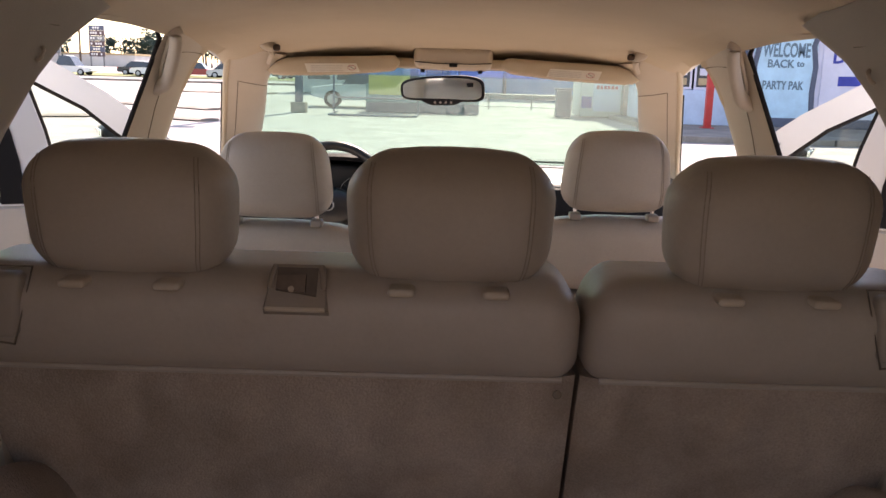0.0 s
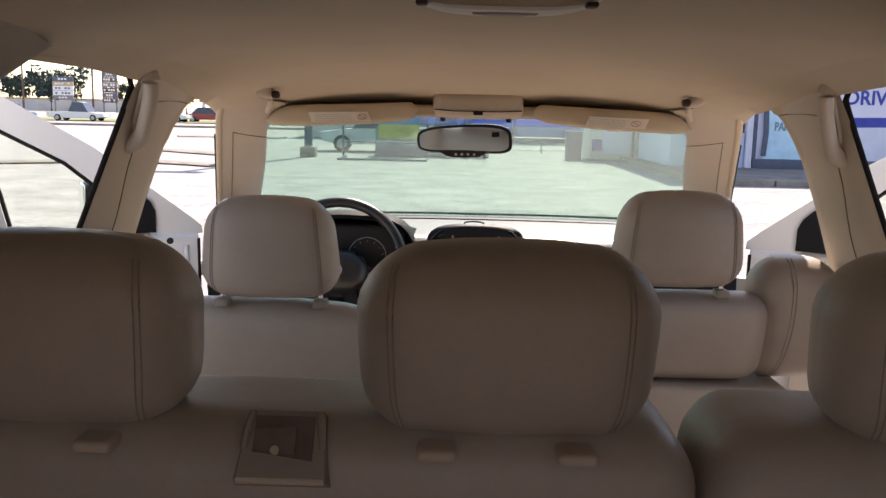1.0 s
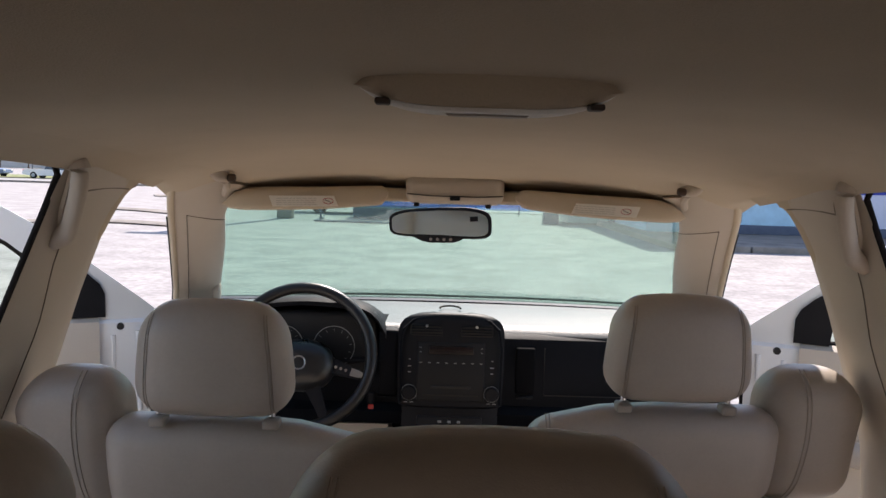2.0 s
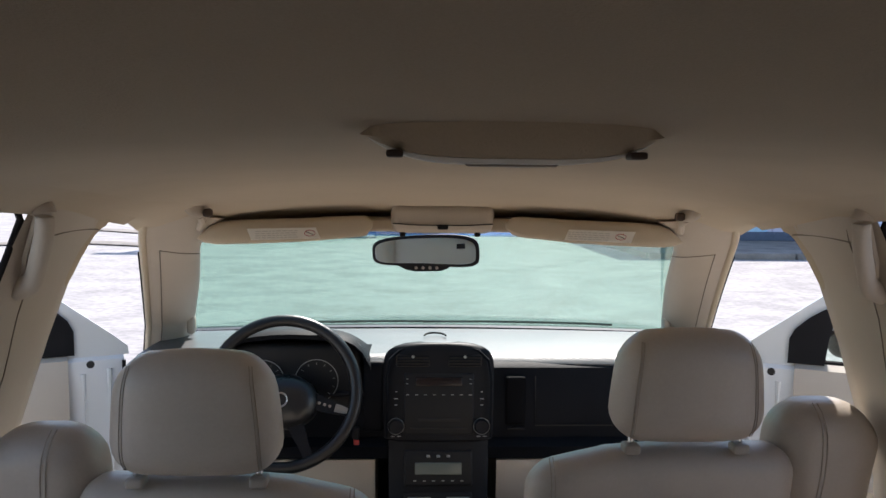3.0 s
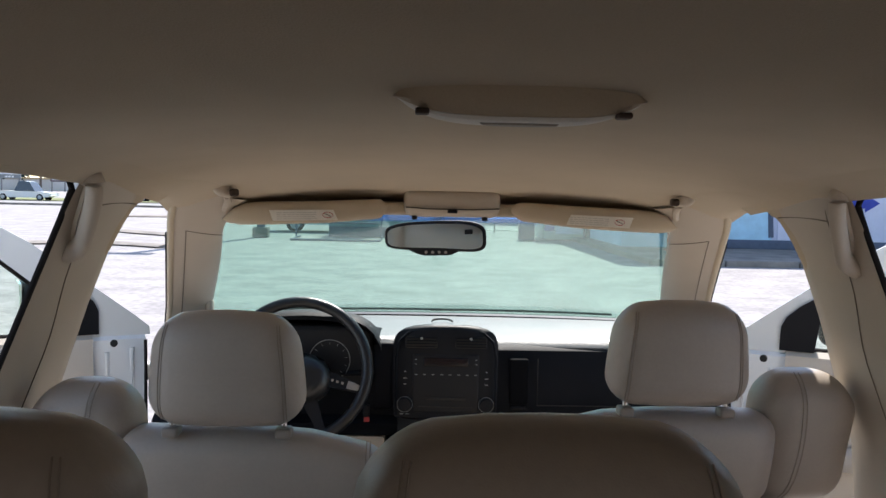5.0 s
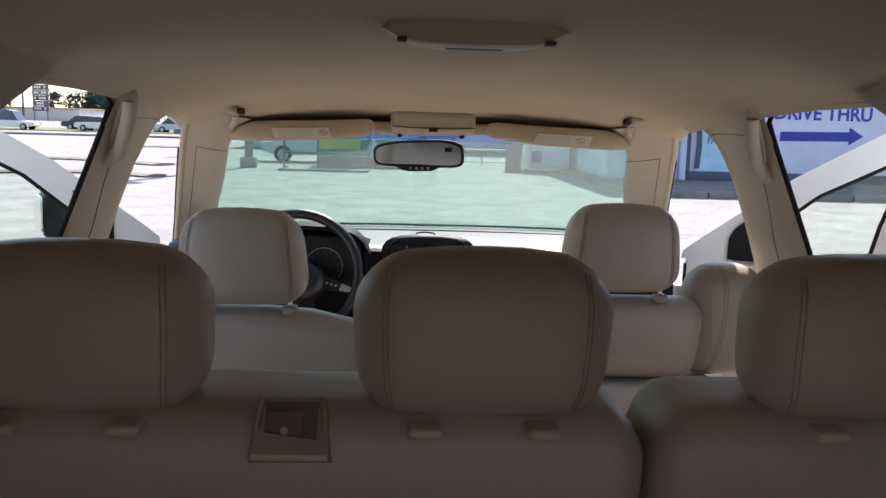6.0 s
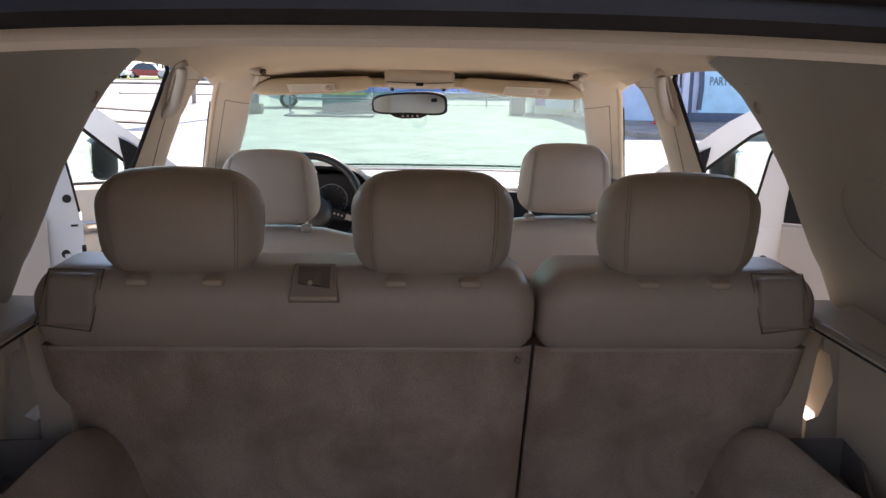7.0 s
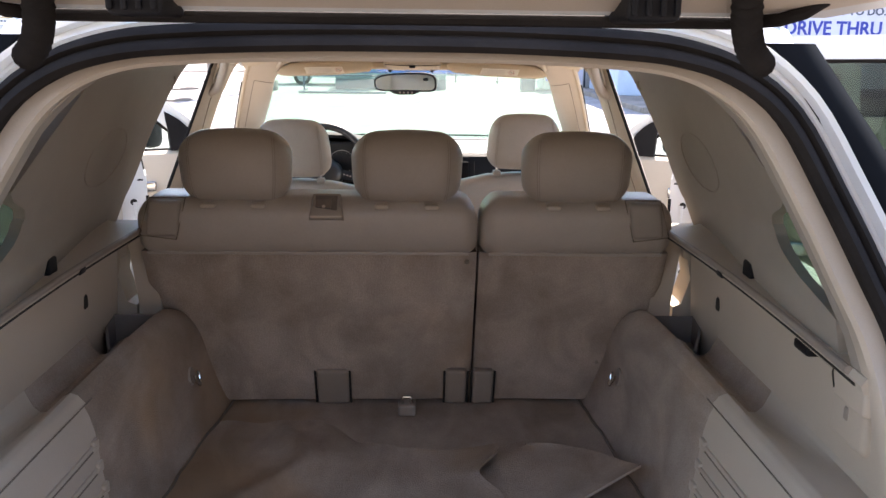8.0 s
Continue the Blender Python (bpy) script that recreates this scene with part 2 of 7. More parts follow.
def tube(points, radius, sides=8, closed=False, flat=1.0, up=(0, 0, 1)):
    """A round or flattened bar along points; radius may be a list."""
    P = [Vector(p) for p in points]
    bm = bmesh.new()
    rings = []
    n = len(P)
    for i, p in enumerate(P):
        a = P[(i - 1) % n] if closed or i else P[0]
        b = P[(i + 1) % n] if closed or i < n - 1 else P[-1]
        d = (b - a).normalized()
        u = Vector(up) - d * Vector(up).dot(d)
        if u.length < 1e-4:
            u = d.orthogonal()
        u.normalize()
        w = d.cross(u)
        r = radius[i] if isinstance(radius, (list, tuple)) else radius
        rings.append([bm.verts.new(p + w * (r * math.cos(2 * math.pi * k / sides)) + u * (r * flat * math.sin(2 * math.pi * k / sides))) for k in range(sides)])
    for i in range(n if closed else n - 1):
        A, B = rings[i], rings[(i + 1) % n]
        for k in range(sides):
            bm.faces.new((A[k], A[(k + 1) % sides], B[(k + 1) % sides], B[k]))
    if not closed:
        bm.faces.new(rings[0])
        bm.faces.new(rings[-1])
    return bm


def loft(rings, closed=True, caps=True):
    """Skins rings of points that have the same count."""
    bm = bmesh.new()
    R = [[bm.verts.new(p) for p in ring] for ring in rings]
    m = len(R[0])
    for A, B in zip(R, R[1:]):
        for k in range(m if closed else m - 1):
            bm.faces.new((A[k], A[(k + 1) % m], B[(k + 1) % m], B[k]))
    if caps and closed:
        bm.faces.new(R[0])
        bm.faces.new(R[-1])
    return bm


def sheet(f, nu, nv, thick=0.0, way=(0, 0, 1)):
    """A surface f(u, v) with u, v from 0 to 1, given a thickness along way."""
    bm = bmesh.new()
    top = [[bm.verts.new(f(i / nu, j / nv)) for j in range(nv + 1)] for i in range(nu + 1)]
    for i in range(nu):
        for j in range(nv):
            bm.faces.new((top[i][j], top[i + 1][j], top[i + 1][j + 1], top[i][j + 1]))
    if thick:
        w = Vector(way) * thick
        low = [[bm.verts.new(v.co + w) for v in row] for row in top]
        for i in range(nu):
            for j in range(nv):
                bm.faces.new((low[i][j + 1], low[i + 1][j + 1], low[i + 1][j], low[i][j]))
        for i in range(nu):
            bm.faces.new((top[i][0], low[i][0], low[i + 1][0], top[i + 1][0]))
            bm.faces.new((top[i][nv], top[i + 1][nv], low[i + 1][nv], low[i][nv]))
        for j in range(nv):
            bm.faces.new((top[0][j], top[0][j + 1], low[0][j + 1], low[0][j]))
            bm.faces.new((top[nu][j], low[nu][j], low[nu][j + 1], top[nu][j + 1]))
    return bm


def slab(outline, thick, way, bevel=0.0):
    """A plate with the given outline, thick along way, with bevelled rims."""
    bm = bmesh.new()
    f = bm.faces.new([bm.verts.new(p) for p in outline])
    ext = bmesh.ops.extrude_face_region(bm, geom=[f])
    w = Vector(way) * thick
    for v in ext["geom"]:
        if isinstance(v, bmesh.types.BMVert):
            v.co += w
    if bevel:
        bmesh.ops.recalc_face_normals(bm, faces=bm.faces)
        rims = [e for e in bm.edges if len(e.link_faces) == 2 and e.calc_face_angle(0) > 1.0 and any(len(q.verts) > 4 or q in e.link_faces for q in e.link_faces)]
        bmesh.ops.bevel(bm, geom=rims, offset=bevel, segments=2, affect="EDGES", profile=0.5)
    return bm


def ring_plate(outer, inner, thick, way):
    """A frame between two outlines of the same count."""
    bm = bmesh.new()
    w = Vector(way) * thick
    a = [bm.verts.new(p) for p in outer]
    b = [bm.verts.new(p) for p in inner]
    c = [bm.verts.new(Vector(p) + w) for p in outer]
    d = [bm.verts.new(Vector(p) + w) for p in inner]
    n = len(a)
    for i in range(n):
        j = (i + 1) % n
        bm.faces.new((a[i], a[j], b[j], b[i]))
        bm.faces.new((c[i], d[i], d[j], c[j]))
        bm.faces.new((a[i], c[i], c[j], a[j]))
        bm.faces.new((b[i], b[j], d[j], d[i]))
    return bm


def disc(c, axis, r, thick, sides=20, dome=0.0):
    """A round plate or knob with a small chamfer, centred on c, facing axis."""
    a = Vector(axis).normalized()
    u = a.orthogonal().normalized()
    w = a.cross(u)
    c = Vector(c)
    ringpts = lambda rr, h: [c + a * h + (u * math.cos(2 * math.pi * k / sides) + w * math.sin(2 * math.pi * k / sides)) * rr for k in range(sides)]
    return loft([ringpts(r, 0), ringpts(r, thick * 0.7), ringpts(r * 0.88, thick), ringpts(r * 0.4, thick + dome)])


def bars_of_text(origin, right, up, width, height, lines, seed=1):
    """Rows of short bars in place of small print."""
    rnd = random.Random(seed)
    R, U = Vector(right).normalized(), Vector(up).normalized()
    N = R.cross(U)
    bm = bmesh.new()
    for i in range(lines):
        x = 0.0
        z = height * (1 - (i + 0.5) / lines)
        while x < width * 0.96:
            w = min(rnd.uniform(0.05, 0.14) * width, width - x)
            p = Vector(origin) + R * x + U * z
            h = height / lines * 0.22
            vs = [bm.verts.new(q) for q in (p - U * h, p + R * w - U * h, p + R * w + U * h, p + U * h)]
            bm.faces.new(vs)
            x += w + width * 0.025
    return bm


def side_x(z):
    """Half width of the cabin's inner skin at a height."""
    return 0.61 + 0.4 * (1.56 - z) if z > 1.16 else 0.77 + 0.03 * min(1, (1.16 - z) / 0.3)

# ---- the car's shell ----
car = thing("car", (0, 1.2, 0), "white estate car with tan interior, all doors and tailgate open", "car")


def ease(a):
    a = min(1.0, max(0.0, a))
    return a * a * (3 - 2 * a)


def lerp_table(table, v):
    for (a, fa), (b, fb) in zip(table, table[1:]):
        if v <= b:
            s = max(0.0, (v - a) / (b - a))
            return fa + (fb - fa) * s
    return table[-1][1]


ROOF = [(0.26, 1.652), (0.36, 1.690), (0.5, 1.722), (0.7, 1.734), (0.86, 1.734), (0.94, 1.727), (1.02, 1.716), (1.10, 1.704), (1.18, 1.6945), (1.25, 1.6895), (1.36, 1.6885), (1.6, 1.686), (1.9, 1.669), (2.1, 1.652), (2.25, 1.636), (2.36, 1.620), (2.44, 1.604), (2.52, 1.582)]
EDGE = [(0.26, 0.40), (0.34, 0.50), (0.5, 0.545), (1.0, 0.575), (1.5, 0.585), (2.1, 0.585), (2.35, 0.590), (2.52, 0.585)]


def roof_z(x, y):
    c = 0.4 * lerp_table(ROOF, y) + 0.3 * lerp_table(ROOF, y - 0.04) + 0.3 * lerp_table(ROOF, y + 0.04)
    w = lerp_table(EDGE, y)
    return c - 0.055 * min(1.25, abs(x) / w) ** 3.2


def liner_pt(u, v):
    y = 0.27 + 2.25 * v
    w = lerp_table(EDGE, y)
    x = (2 * u - 1) * w
    z = roof_z(x, y)
    return Vector((x, y, z))


part("headliner", sheet(liner_pt, 28, 110, 0.012), LINER, car, "tan cloth headliner")


def roof_pt(u, v):
    y = 0.33 + 2.17 * v
    w = lerp_table(EDGE, y) + 0.07
    x = (2 * u - 1) * w
    return Vector((x, y, roof_z(x * 0.9, y) + 0.030 + 0.016 * min(1.0, (y - 0.33) / 0.5) - 0.02 * abs(2 * u - 1) ** 4))


part("roof_skin", sheet(roof_pt, 20, 40, 0.006), PAINT, car, "white painted roof skin")

for sx in (-1, 1):
    # side rail between headliner and door openings
    rail = []
    for i in range(37):
        y = 0.92 + i * (2.18 - 0.92) / 36
        w = lerp_table(EDGE, y)
        zt = roof_z(w, y)
        zo = lerp_table([(1.1, 1.612), (1.3, 1.618), (1.5, 1.628), (1.75, 1.627), (2.0, 1.612), (2.2, 1.594), (2.38, 1.558), (2.5, 1.505)], y)
        xo = side_x(zo)
        rail.append([Vector(p) for p in ((w - 0.10, y, roof_z(w - 0.10, y) + 0.004), (w - 0.07, y, roof_z(w - 0.07, y) - 0.001), (w - 0.03, y, roof_z(w - 0.03, y) - 0.004), (w - 0.004, y, zt - 0.012), (0.5 * (w + xo) - 0.016, y, 0.5 * (zt + zo) - 0.002), (xo - 0.016, y, zo + 0.006), (xo - 0.002, y, zo), (xo + 0.014, y, zo + 0.004), (xo + 0.03, y, zo + 0.03), (w + 0.05, y, zt + 0.04))])
    part("roof_rail", flip(loft(rail), sx), LINER, car, "tan cloth roof rail")
    # outer roof side, white
    outer = []
    for i in range(31):
        y = 0.47 + i * (2.38 - 0.47) / 30
        w = lerp_table(EDGE, y)
        zo = lerp_table([(0.3, 1.60), (1.1, 1.612), (1.5, 1.628), (1.75, 1.627), (2.0, 1.612), (2.2, 1.594), (2.38, 1.558), (2.5, 1.505)], y)
        xo = side_x(zo) + 0.055 - 0.09 * max(0.0, (0.95 - y) / 0.48) ** 1.4
        zo -= 0.012 * max(0.0, (0.95 - y) / 0.48)
        zo += 0.034 * ease((y - 1.98) / 0.14)
        outer.append([Vector(p) for p in ((xo, y, zo + 0.012), (xo + 0.035, y, zo + 0.02), (xo + 0.03, y, zo + 0.05), (w + 0.06, y, roof_z(w, y) + 0.06), (w + 0.03, y, roof_z(w, y) + 0.035))])
    part("roof_side", flip(loft(outer), sx), PAINT, car, "white painted roof side")

    # B pillar trim
    rows = []
    for i in range(25):
        z = 0.45 + (1.64 - 0.45) * i / 24
        fl = max(0.0, (z - 1.52) / 0.12) ** 2
        yf = lerp_table([(0.45, 2.12), (1.2, 2.115), (1.4, 2.075), (1.5, 2.07), (1.58, 2.10), (1.64, 2.16)], z)
        yr = lerp_table([(0.45, 1.80), (1.2, 1.785), (1.45, 1.795), (1.58, 1.80), (1.64, 1.79)], z)
        x0 = side_x(z) - 0.01 - 0.012 * fl
        rows.append([Vector(p) for p in ((x0 + 0.05, yr + 0.14, z), (x0 + 0.012, yr - 0.004, z), (x0 + 0.001, yr + 0.018, z), (x0 - 0.004, yr + 0.07, z), (x0 - 0.004, yf - 0.07, z), (x0 + 0.003, yf - 0.022, z), (x0 + 0.02, yf - 0.002, z), (x0 + 0.06, yf, z))])
    bp = part("pillar_trim", flip(loft(rows), sx), TRIM, car, "beige moulded B-pillar trim")
    g = [(side_x(1.574) - 0.0178, 1.865 + 0.195 * k / 12, 1.574 + 0.004 * math.sin(k / 4)) for k in range(13)]
    part("seam", flip(tube(g, 0.0013, 6), sx), SEAM, bp, "dark joint line")
    g = []
    for k in range(15):
        z = 1.492 - 0.45 * k / 14
        g.append((side_x(z) - 0.0146, 1.862 + 0.045 * ease(k / 5), z))
    part("seam", flip(tube(g, 0.0011, 6), sx), SEAM, bp, "dark joint line")
    # rubber seal
    seal = [(side_x(z) + 0.004, lerp_table([(0.45, 1.80), (1.2, 1.785), (1.45, 1.794), (1.58, 1.799), (1.6, 1.797)], z), z) for z in [0.5 + 0.05 * k for k in range(23)]]
    seal += [(side_x(z) + 0.010, y, z) for y, z in ((1.788, 1.614), (1.770, 1.630), (1.70, 1.642), (1.5, 1.642))]
    part("door_seal", flip(tube(seal, 0.005, 8), sx), RUBBER, car, "black rubber door seal")

    # A pillar trim: a rounded bar from the header corner down to the dash end
    rows = []
    for i in range(29):
        s = -0.10 + 1.32 * i / 28
        lift = 0.012 * math.sin(math.pi * max(0, s))
        a = Vector((0.552 + 0.206 * s, 2.50 + 0.86 * s, 1.535 - 0.345 * s + lift))
        b = Vector((0.602 + 0.222 * s, 2.36 + 0.80 * s, 1.556 - 0.350 * s + lift))
        a.x -= 0.032 - 0.020 * ease((s - 0.30) / 0.8)
        if s > 0.90:
            a += Vector((0.02 * (s - 0.9), -0.35 * (s - 0.9), -0.95 * (s - 0.90)))
            b += Vector((0.02 * (s - 0.9), -0.30 * (s - 0.9), -0.95 * (s - 0.90)))
        if s < 0.10:
            a += Vector((-0.05, 0.0, 0.012)) * ((0.10 - s) / 0.2) ** 2
            b += Vector((-0.012, 0.0, 0.012)) * ((0.10 - s) / 0.2) ** 2
        inward = Vector((-0.78, -0.45, -0.20)).normalized()
        ring = [a - inward * 0.035]
        for k in range(13):
            f = k / 12
            ring.append(a.lerp(b, f) + inward * (0.026 * math.sin(math.pi * f) ** 0.7 - 0.004))
        ring.append(b + Vector((0.012, 0.06, 0.0)))
        rows.append(ring)
    ap = part("pillar_trim", flip(loft(rows), sx), TRIM, car, "beige moulded A-pillar trim")
    part("seam", flip(tube([r[11] + Vector((-0.0012, -0.0008, 0)) for r in rows[5:]], 0.0012, 6), sx), SEAM, ap, "dark joint line")
    part("seam", flip(tube([p + Vector((-0.0010, -0.0008, 0)) for p in rows[5][1:12]], 0.0012, 6), sx), SEAM, ap, "dark joint line")
    part("lip", flip(tube([r[13] + Vector((0.003, 0.004, 0.0)) for r in rows[1:27]], 0.0085, 10), sx), LINER, ap, "tan cloth-covered edge")
    seal = [r[13] + Vector((0.014, 0.010, 0.0)) for r in rows[6:24]] + [Vector((0.835, 3.17, 1.1)), Vector((0.83, 3.15, 0.6))]
    part("door_seal", flip(tube(seal, 0.0035, 8), sx), RUBBER, car, "black rubber door seal")
    post = [[r[0] + Vector((0.004, 0.01, 0.004)), r[0].lerp(r[-1], 0.7) + Vector((0.008, 0.012, 0.0)), r[0].lerp(r[-1], 0.7) + Vector((0.035, 0.04, 0.02)), r[0] + Vector((0.02, 0.045, 0.02))] for r in rows[:22]]
    part("pillar_post", flip(loft(post), sx), PAINT, car, "white painted A-pillar post")

    # cloth surround that arches from the B pillar over the front door opening into the A pillar
    edge = spline([(0, y, z) for y, z in ((2.044, 1.46), (2.049, 1.50), (2.060, 1.53), (2.082, 1.561), (2.112, 1.580), (2.168, 1.589), (2.24, 1.584), (2.32, 1.568), (2.405, 1.548), (2.46, 1.534))], 5)
    rows = []
    for i, p in enumerate(edge):
        a, b = edge[max(i - 1, 0)], edge[min(i + 1, len(edge) - 1)]
        t = (b - a).normalized()
        n = Vector((0, -t.z, t.y))
        grow = min(1.0, 0.25 + i / 6, 0.25 + (len(edge) - 1 - i) / 6)
        ring = []
        for d, rise in ((0.004, -0.030), (0.001, -0.012), (0.0, 0.000), (0.004, 0.008), (0.012, 0.0125), (0.026, 0.014), (0.044, 0.0135), (0.062, 0.012), (0.080, 0.009), (0.098, 0.004), (0.112, -0.004), (0.112, -0.02)):
            # the skin climbs the side wall, turns through a soft fillet and runs on under the headliner
            r = rise * grow if rise > 0 else rise
            y, h = p.y + n.y * d * 0.8, p.z + n.z * d
            soft = 0.045
            top = roof_z(0.565, y) - 0.006
            over = h - (top - soft * 0.5)
            if over <= 0 or d < 0.003:
                x, z = side_x(h) - r, h
            else:
                q = min(1.0, over / (soft * 1.2))
                x = side_x(top) - r * (1 - q) - over * (0.25 + 0.75 * q)
                z = min(top - soft * 0.5 + over, top) * (1 - q) + (roof_z(x, y) - r * 0.4) * q
            y += max(0.0, n.y) * max(0.0, -rise) * 3.4
            sink = 0.022 * ease((i - (len(edge) - 8)) / 7)
            ring.append(Vector((x + 0.3 * sink, y, z + sink)))
        rows.append(ring)
    part("door_surround", flip(loft(rows), sx), LINER, car, "tan cloth door opening surround")

    tweeter = Vector((0.712, 3.18, 1.236))
    part("tweeter_pod", flip(rbox(tweeter - Vector((0.012, 0.016, 0.028)), tweeter + Vector((0.012, 0.016, 0.028)), 0.011, 4), sx), TRIM, ap, "small beige loudspeaker pod")

    # quarter trim between rear door opening and tail opening
    def qx(z):
        return 0.555 + 0.4 * (1.56 - z)

    def back_y(z):
        return lerp_table([(1.20, 0.19), (1.295, 0.20), (1.308, 0.36), (1.323, 0.46), (1.34, 0.51), (1.36, 0.525), (1.38, 0.51), (1.40, 0.455), (1.42, 0.43), (1.50, 0.525), (1.60, 0.65), (1.66, 0.68), (1.72, 0.68)], z)

    def q_in(y, z):
        # the trim leans in towards the tail opening
        xi = lerp_table([(1.16, 0.618), (1.277, 0.600), (1.355, 0.572), (1.445, 0.532), (1.542, 0.484), (1.586, 0.440), (1.611, 0.40), (1.64, 0.37)], z)
        s = min(1.0, max(0.0, (0.98 - y) / 0.80)) * min(1.0, max(0.12, (1.36 - z) / 0.08))
        return qx(z) + (min(qx(z), xi) - qx(z)) * (s * s * (3 - 2 * s)) ** 0.75

    front_y = [(1.20, 1.17), (1.35, 1.175), (1.45, 1.195), (1.53, 1.235), (1.58, 1.285), (1.615, 1.36), (1.64, 1.42), (1.70, 1.46)]

    def q_pt(u, v):
        # v: 0 at the foot to 1 at the roof; u: 0 at the door opening to 1 at the tail edge
        z = 1.215 + (1.636 + (roof_z(0.52, 1.42 - 0.80 * u) + 0.010 - 1.636) * min(1.0, max(0.0, (u - 0.08) / 0.22)) - 1.215) * v
        yf = lerp_table(front_y, z)
        yb = back_y(z)
        y = yf + (yb - yf) * u
        bulge = 0.012 * math.sin(math.pi * min(1, u * 1.1)) * math.sin(math.pi * v)
        roll = 0.05 * max(0.0, 1 - u / 0.08) ** 2
        return Vector((q_in(y, z) - bulge + roll, y, z))

    qt = part("quarter_trim", flip(sheet(q_pt, 36, 56, 0.02, (1, 0, 0)), sx), QUARTER, car, "taupe-beige moulded rear quarter trim")
    c = Vector((0.0, 0.83, 1.425))
    g = []
    for k in range(41):
        a = 2 * math.pi * k / 40
        y, z = c.y + 0.105 * math.cos(a), c.z + 0.058 * math.sin(a)
        uu = (lerp_table(front_y, z) - y) / (lerp_table(front_y, z) - back_y(z))
        g.append((q_in(y, z) - 0.012 * math.sin(math.pi * min(1, uu * 1.1)) * math.sin(math.pi * (z - 1.215) / 0.43) + 0.0002, y, z))
    part("speaker_outline", flip(tube(g[:-1], 0.0015, 5, closed=True), sx), TRIM_DARK, qt, "round speaker outline")
    def on_quarter(y, z, out=0.0):
        uu = (lerp_table(front_y, z) - y) / (lerp_table(front_y, z) - back_y(z))
        return Vector((q_in(y, z) - 0.012 * math.sin(math.pi * min(1, max(0, uu) * 1.1)) * math.sin(math.pi * (z - 1.215) / 0.43) - out, y, z))

    part("seam", flip(tube([on_quarter(1.20 - 0.20 * k / 10, 1.600, -0.0004) for k in range(11)], 0.0010, 5), sx), SEAM, qt, "fine joint line")
    part("coat_hook", flip(tube(spline([on_quarter(1.168, 1.570, -0.001), on_quarter(1.165, 1.567, 0.005), on_quarter(1.163, 1.557, 0.006), on_quarter(1.161, 1.552, 0.002)], 4), 0.003, 6), sx), TRIM, qt, "small beige coat hook")
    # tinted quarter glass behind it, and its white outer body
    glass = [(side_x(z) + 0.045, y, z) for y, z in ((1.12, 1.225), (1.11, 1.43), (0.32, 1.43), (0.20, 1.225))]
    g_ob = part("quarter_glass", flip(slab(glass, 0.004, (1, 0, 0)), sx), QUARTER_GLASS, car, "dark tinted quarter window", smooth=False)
    # black plate added above the glass, behind the trim, to stop sun leaking in
    band = [(side_x(z) + 0.045, y, z) for y, z in ((1.11, 1.4305), (1.10, 1.50), (1.02, 1.60), (0.40, 1.60), (0.28, 1.4305))]
    part("sun_block", flip(slab(band, 0.006, (1, 0, 0)), sx), BLACK, g_ob, "black plate added behind the trim to block sun leaks", smooth=False)
    rows = []
    for i in range(9):
        z = 1.20 + 0.42 * i / 8
        rows.append([Vector((side_x(z) + a, b, z)) for a, b in ((0.01, 1.08), (0.01, 1.26 + 0.1 * (i / 8) ** 3), (0.07, 1.28 + 0.1 * (i / 8) ** 3), (0.075, 1.08))])
    part("pillar_post", flip(loft(rows), sx), PAINT, car, "white painted C-pillar post")

    # body side below the glass
    rows = []
    for y in [0.16 + 0.06 * k for k in range(19)]:
        dx = 0.02 * math.sin(math.pi * (y - 0.1) / 1.3)
        rows.append([Vector(p) for p in ((0.775, y, 1.225), (0.80, y, 1.235), (0.845 + dx, y, 1.19), (0.90 + dx, y, 1.0), (0.91 + dx, y, 0.7), (0.88, y, 0.42), (0.80, y, 0.42), (0.80, y, 0.9))])
    part("body_side", flip(loft(rows), sx), PAINT, car, "white painted rear wing")

# windscreen with its blue shade band
def ws_pt(u, v):
    s = v
    hw = 0.575 + 0.20 * s
    x = (2 * u - 1) * hw
    bow = 0.10 * (1 - (2 * u - 1) ** 2)
    return Vector((x, 2.52 + 0.84 * s + bow * (0.35 + 0.65 * s), 1.578 - 0.385 * s + 0.012 * math.sin(math.pi * s)))


ws = part("windscreen", sheet(lambda u, v: ws_pt(u, 0.13 + 0.87 * v), 24, 20, 0.004, (0, 0.3, 1)), WIND, car, "green tinted laminated windscreen")
ws.visible_shadow = False
sb = part("shade_band", sheet(lambda u, v: ws_pt(u, 0.13 * v), 24, 5, 0.004, (0, 0.3, 1)), BAND, ws, "blue shade band")
sb.visible_shadow = False
part("windscreen_surround", tube([ws_pt(0, 0) + Vector((0, 0, 0.012))] + [ws_pt(k / 20, 0) + Vector((0, -0.01, 0.016)) for k in range(1, 20)] + [ws_pt(1, 0) + Vector((0, 0, 0.012))], 0.02, 8), LINER, car, "tan header trim")
part("header_panel", rbox((-0.50, 2.430, 1.556), (0.50, 2.53, 1.585), 0.008, 4, lambda p: p + Vector((0, 0, -0.03 * (abs(p.x) / 0.5) ** 5))), LINER, car, "tan header panel above the windscreen")

# cowl and bonnet ahead of the windscreen
def bonnet_pt(u, v):
    x = (2 * u - 1) * (0.80 - 0.06 * v * v)
    return Vector((x, 3.40 + 0.105 * (1 - (2 * u - 1) ** 2) + 1.0 * v, 1.165 - 0.17 * v - 0.10 * v ** 3 - 0.08 * (2 * u - 1) ** 4))


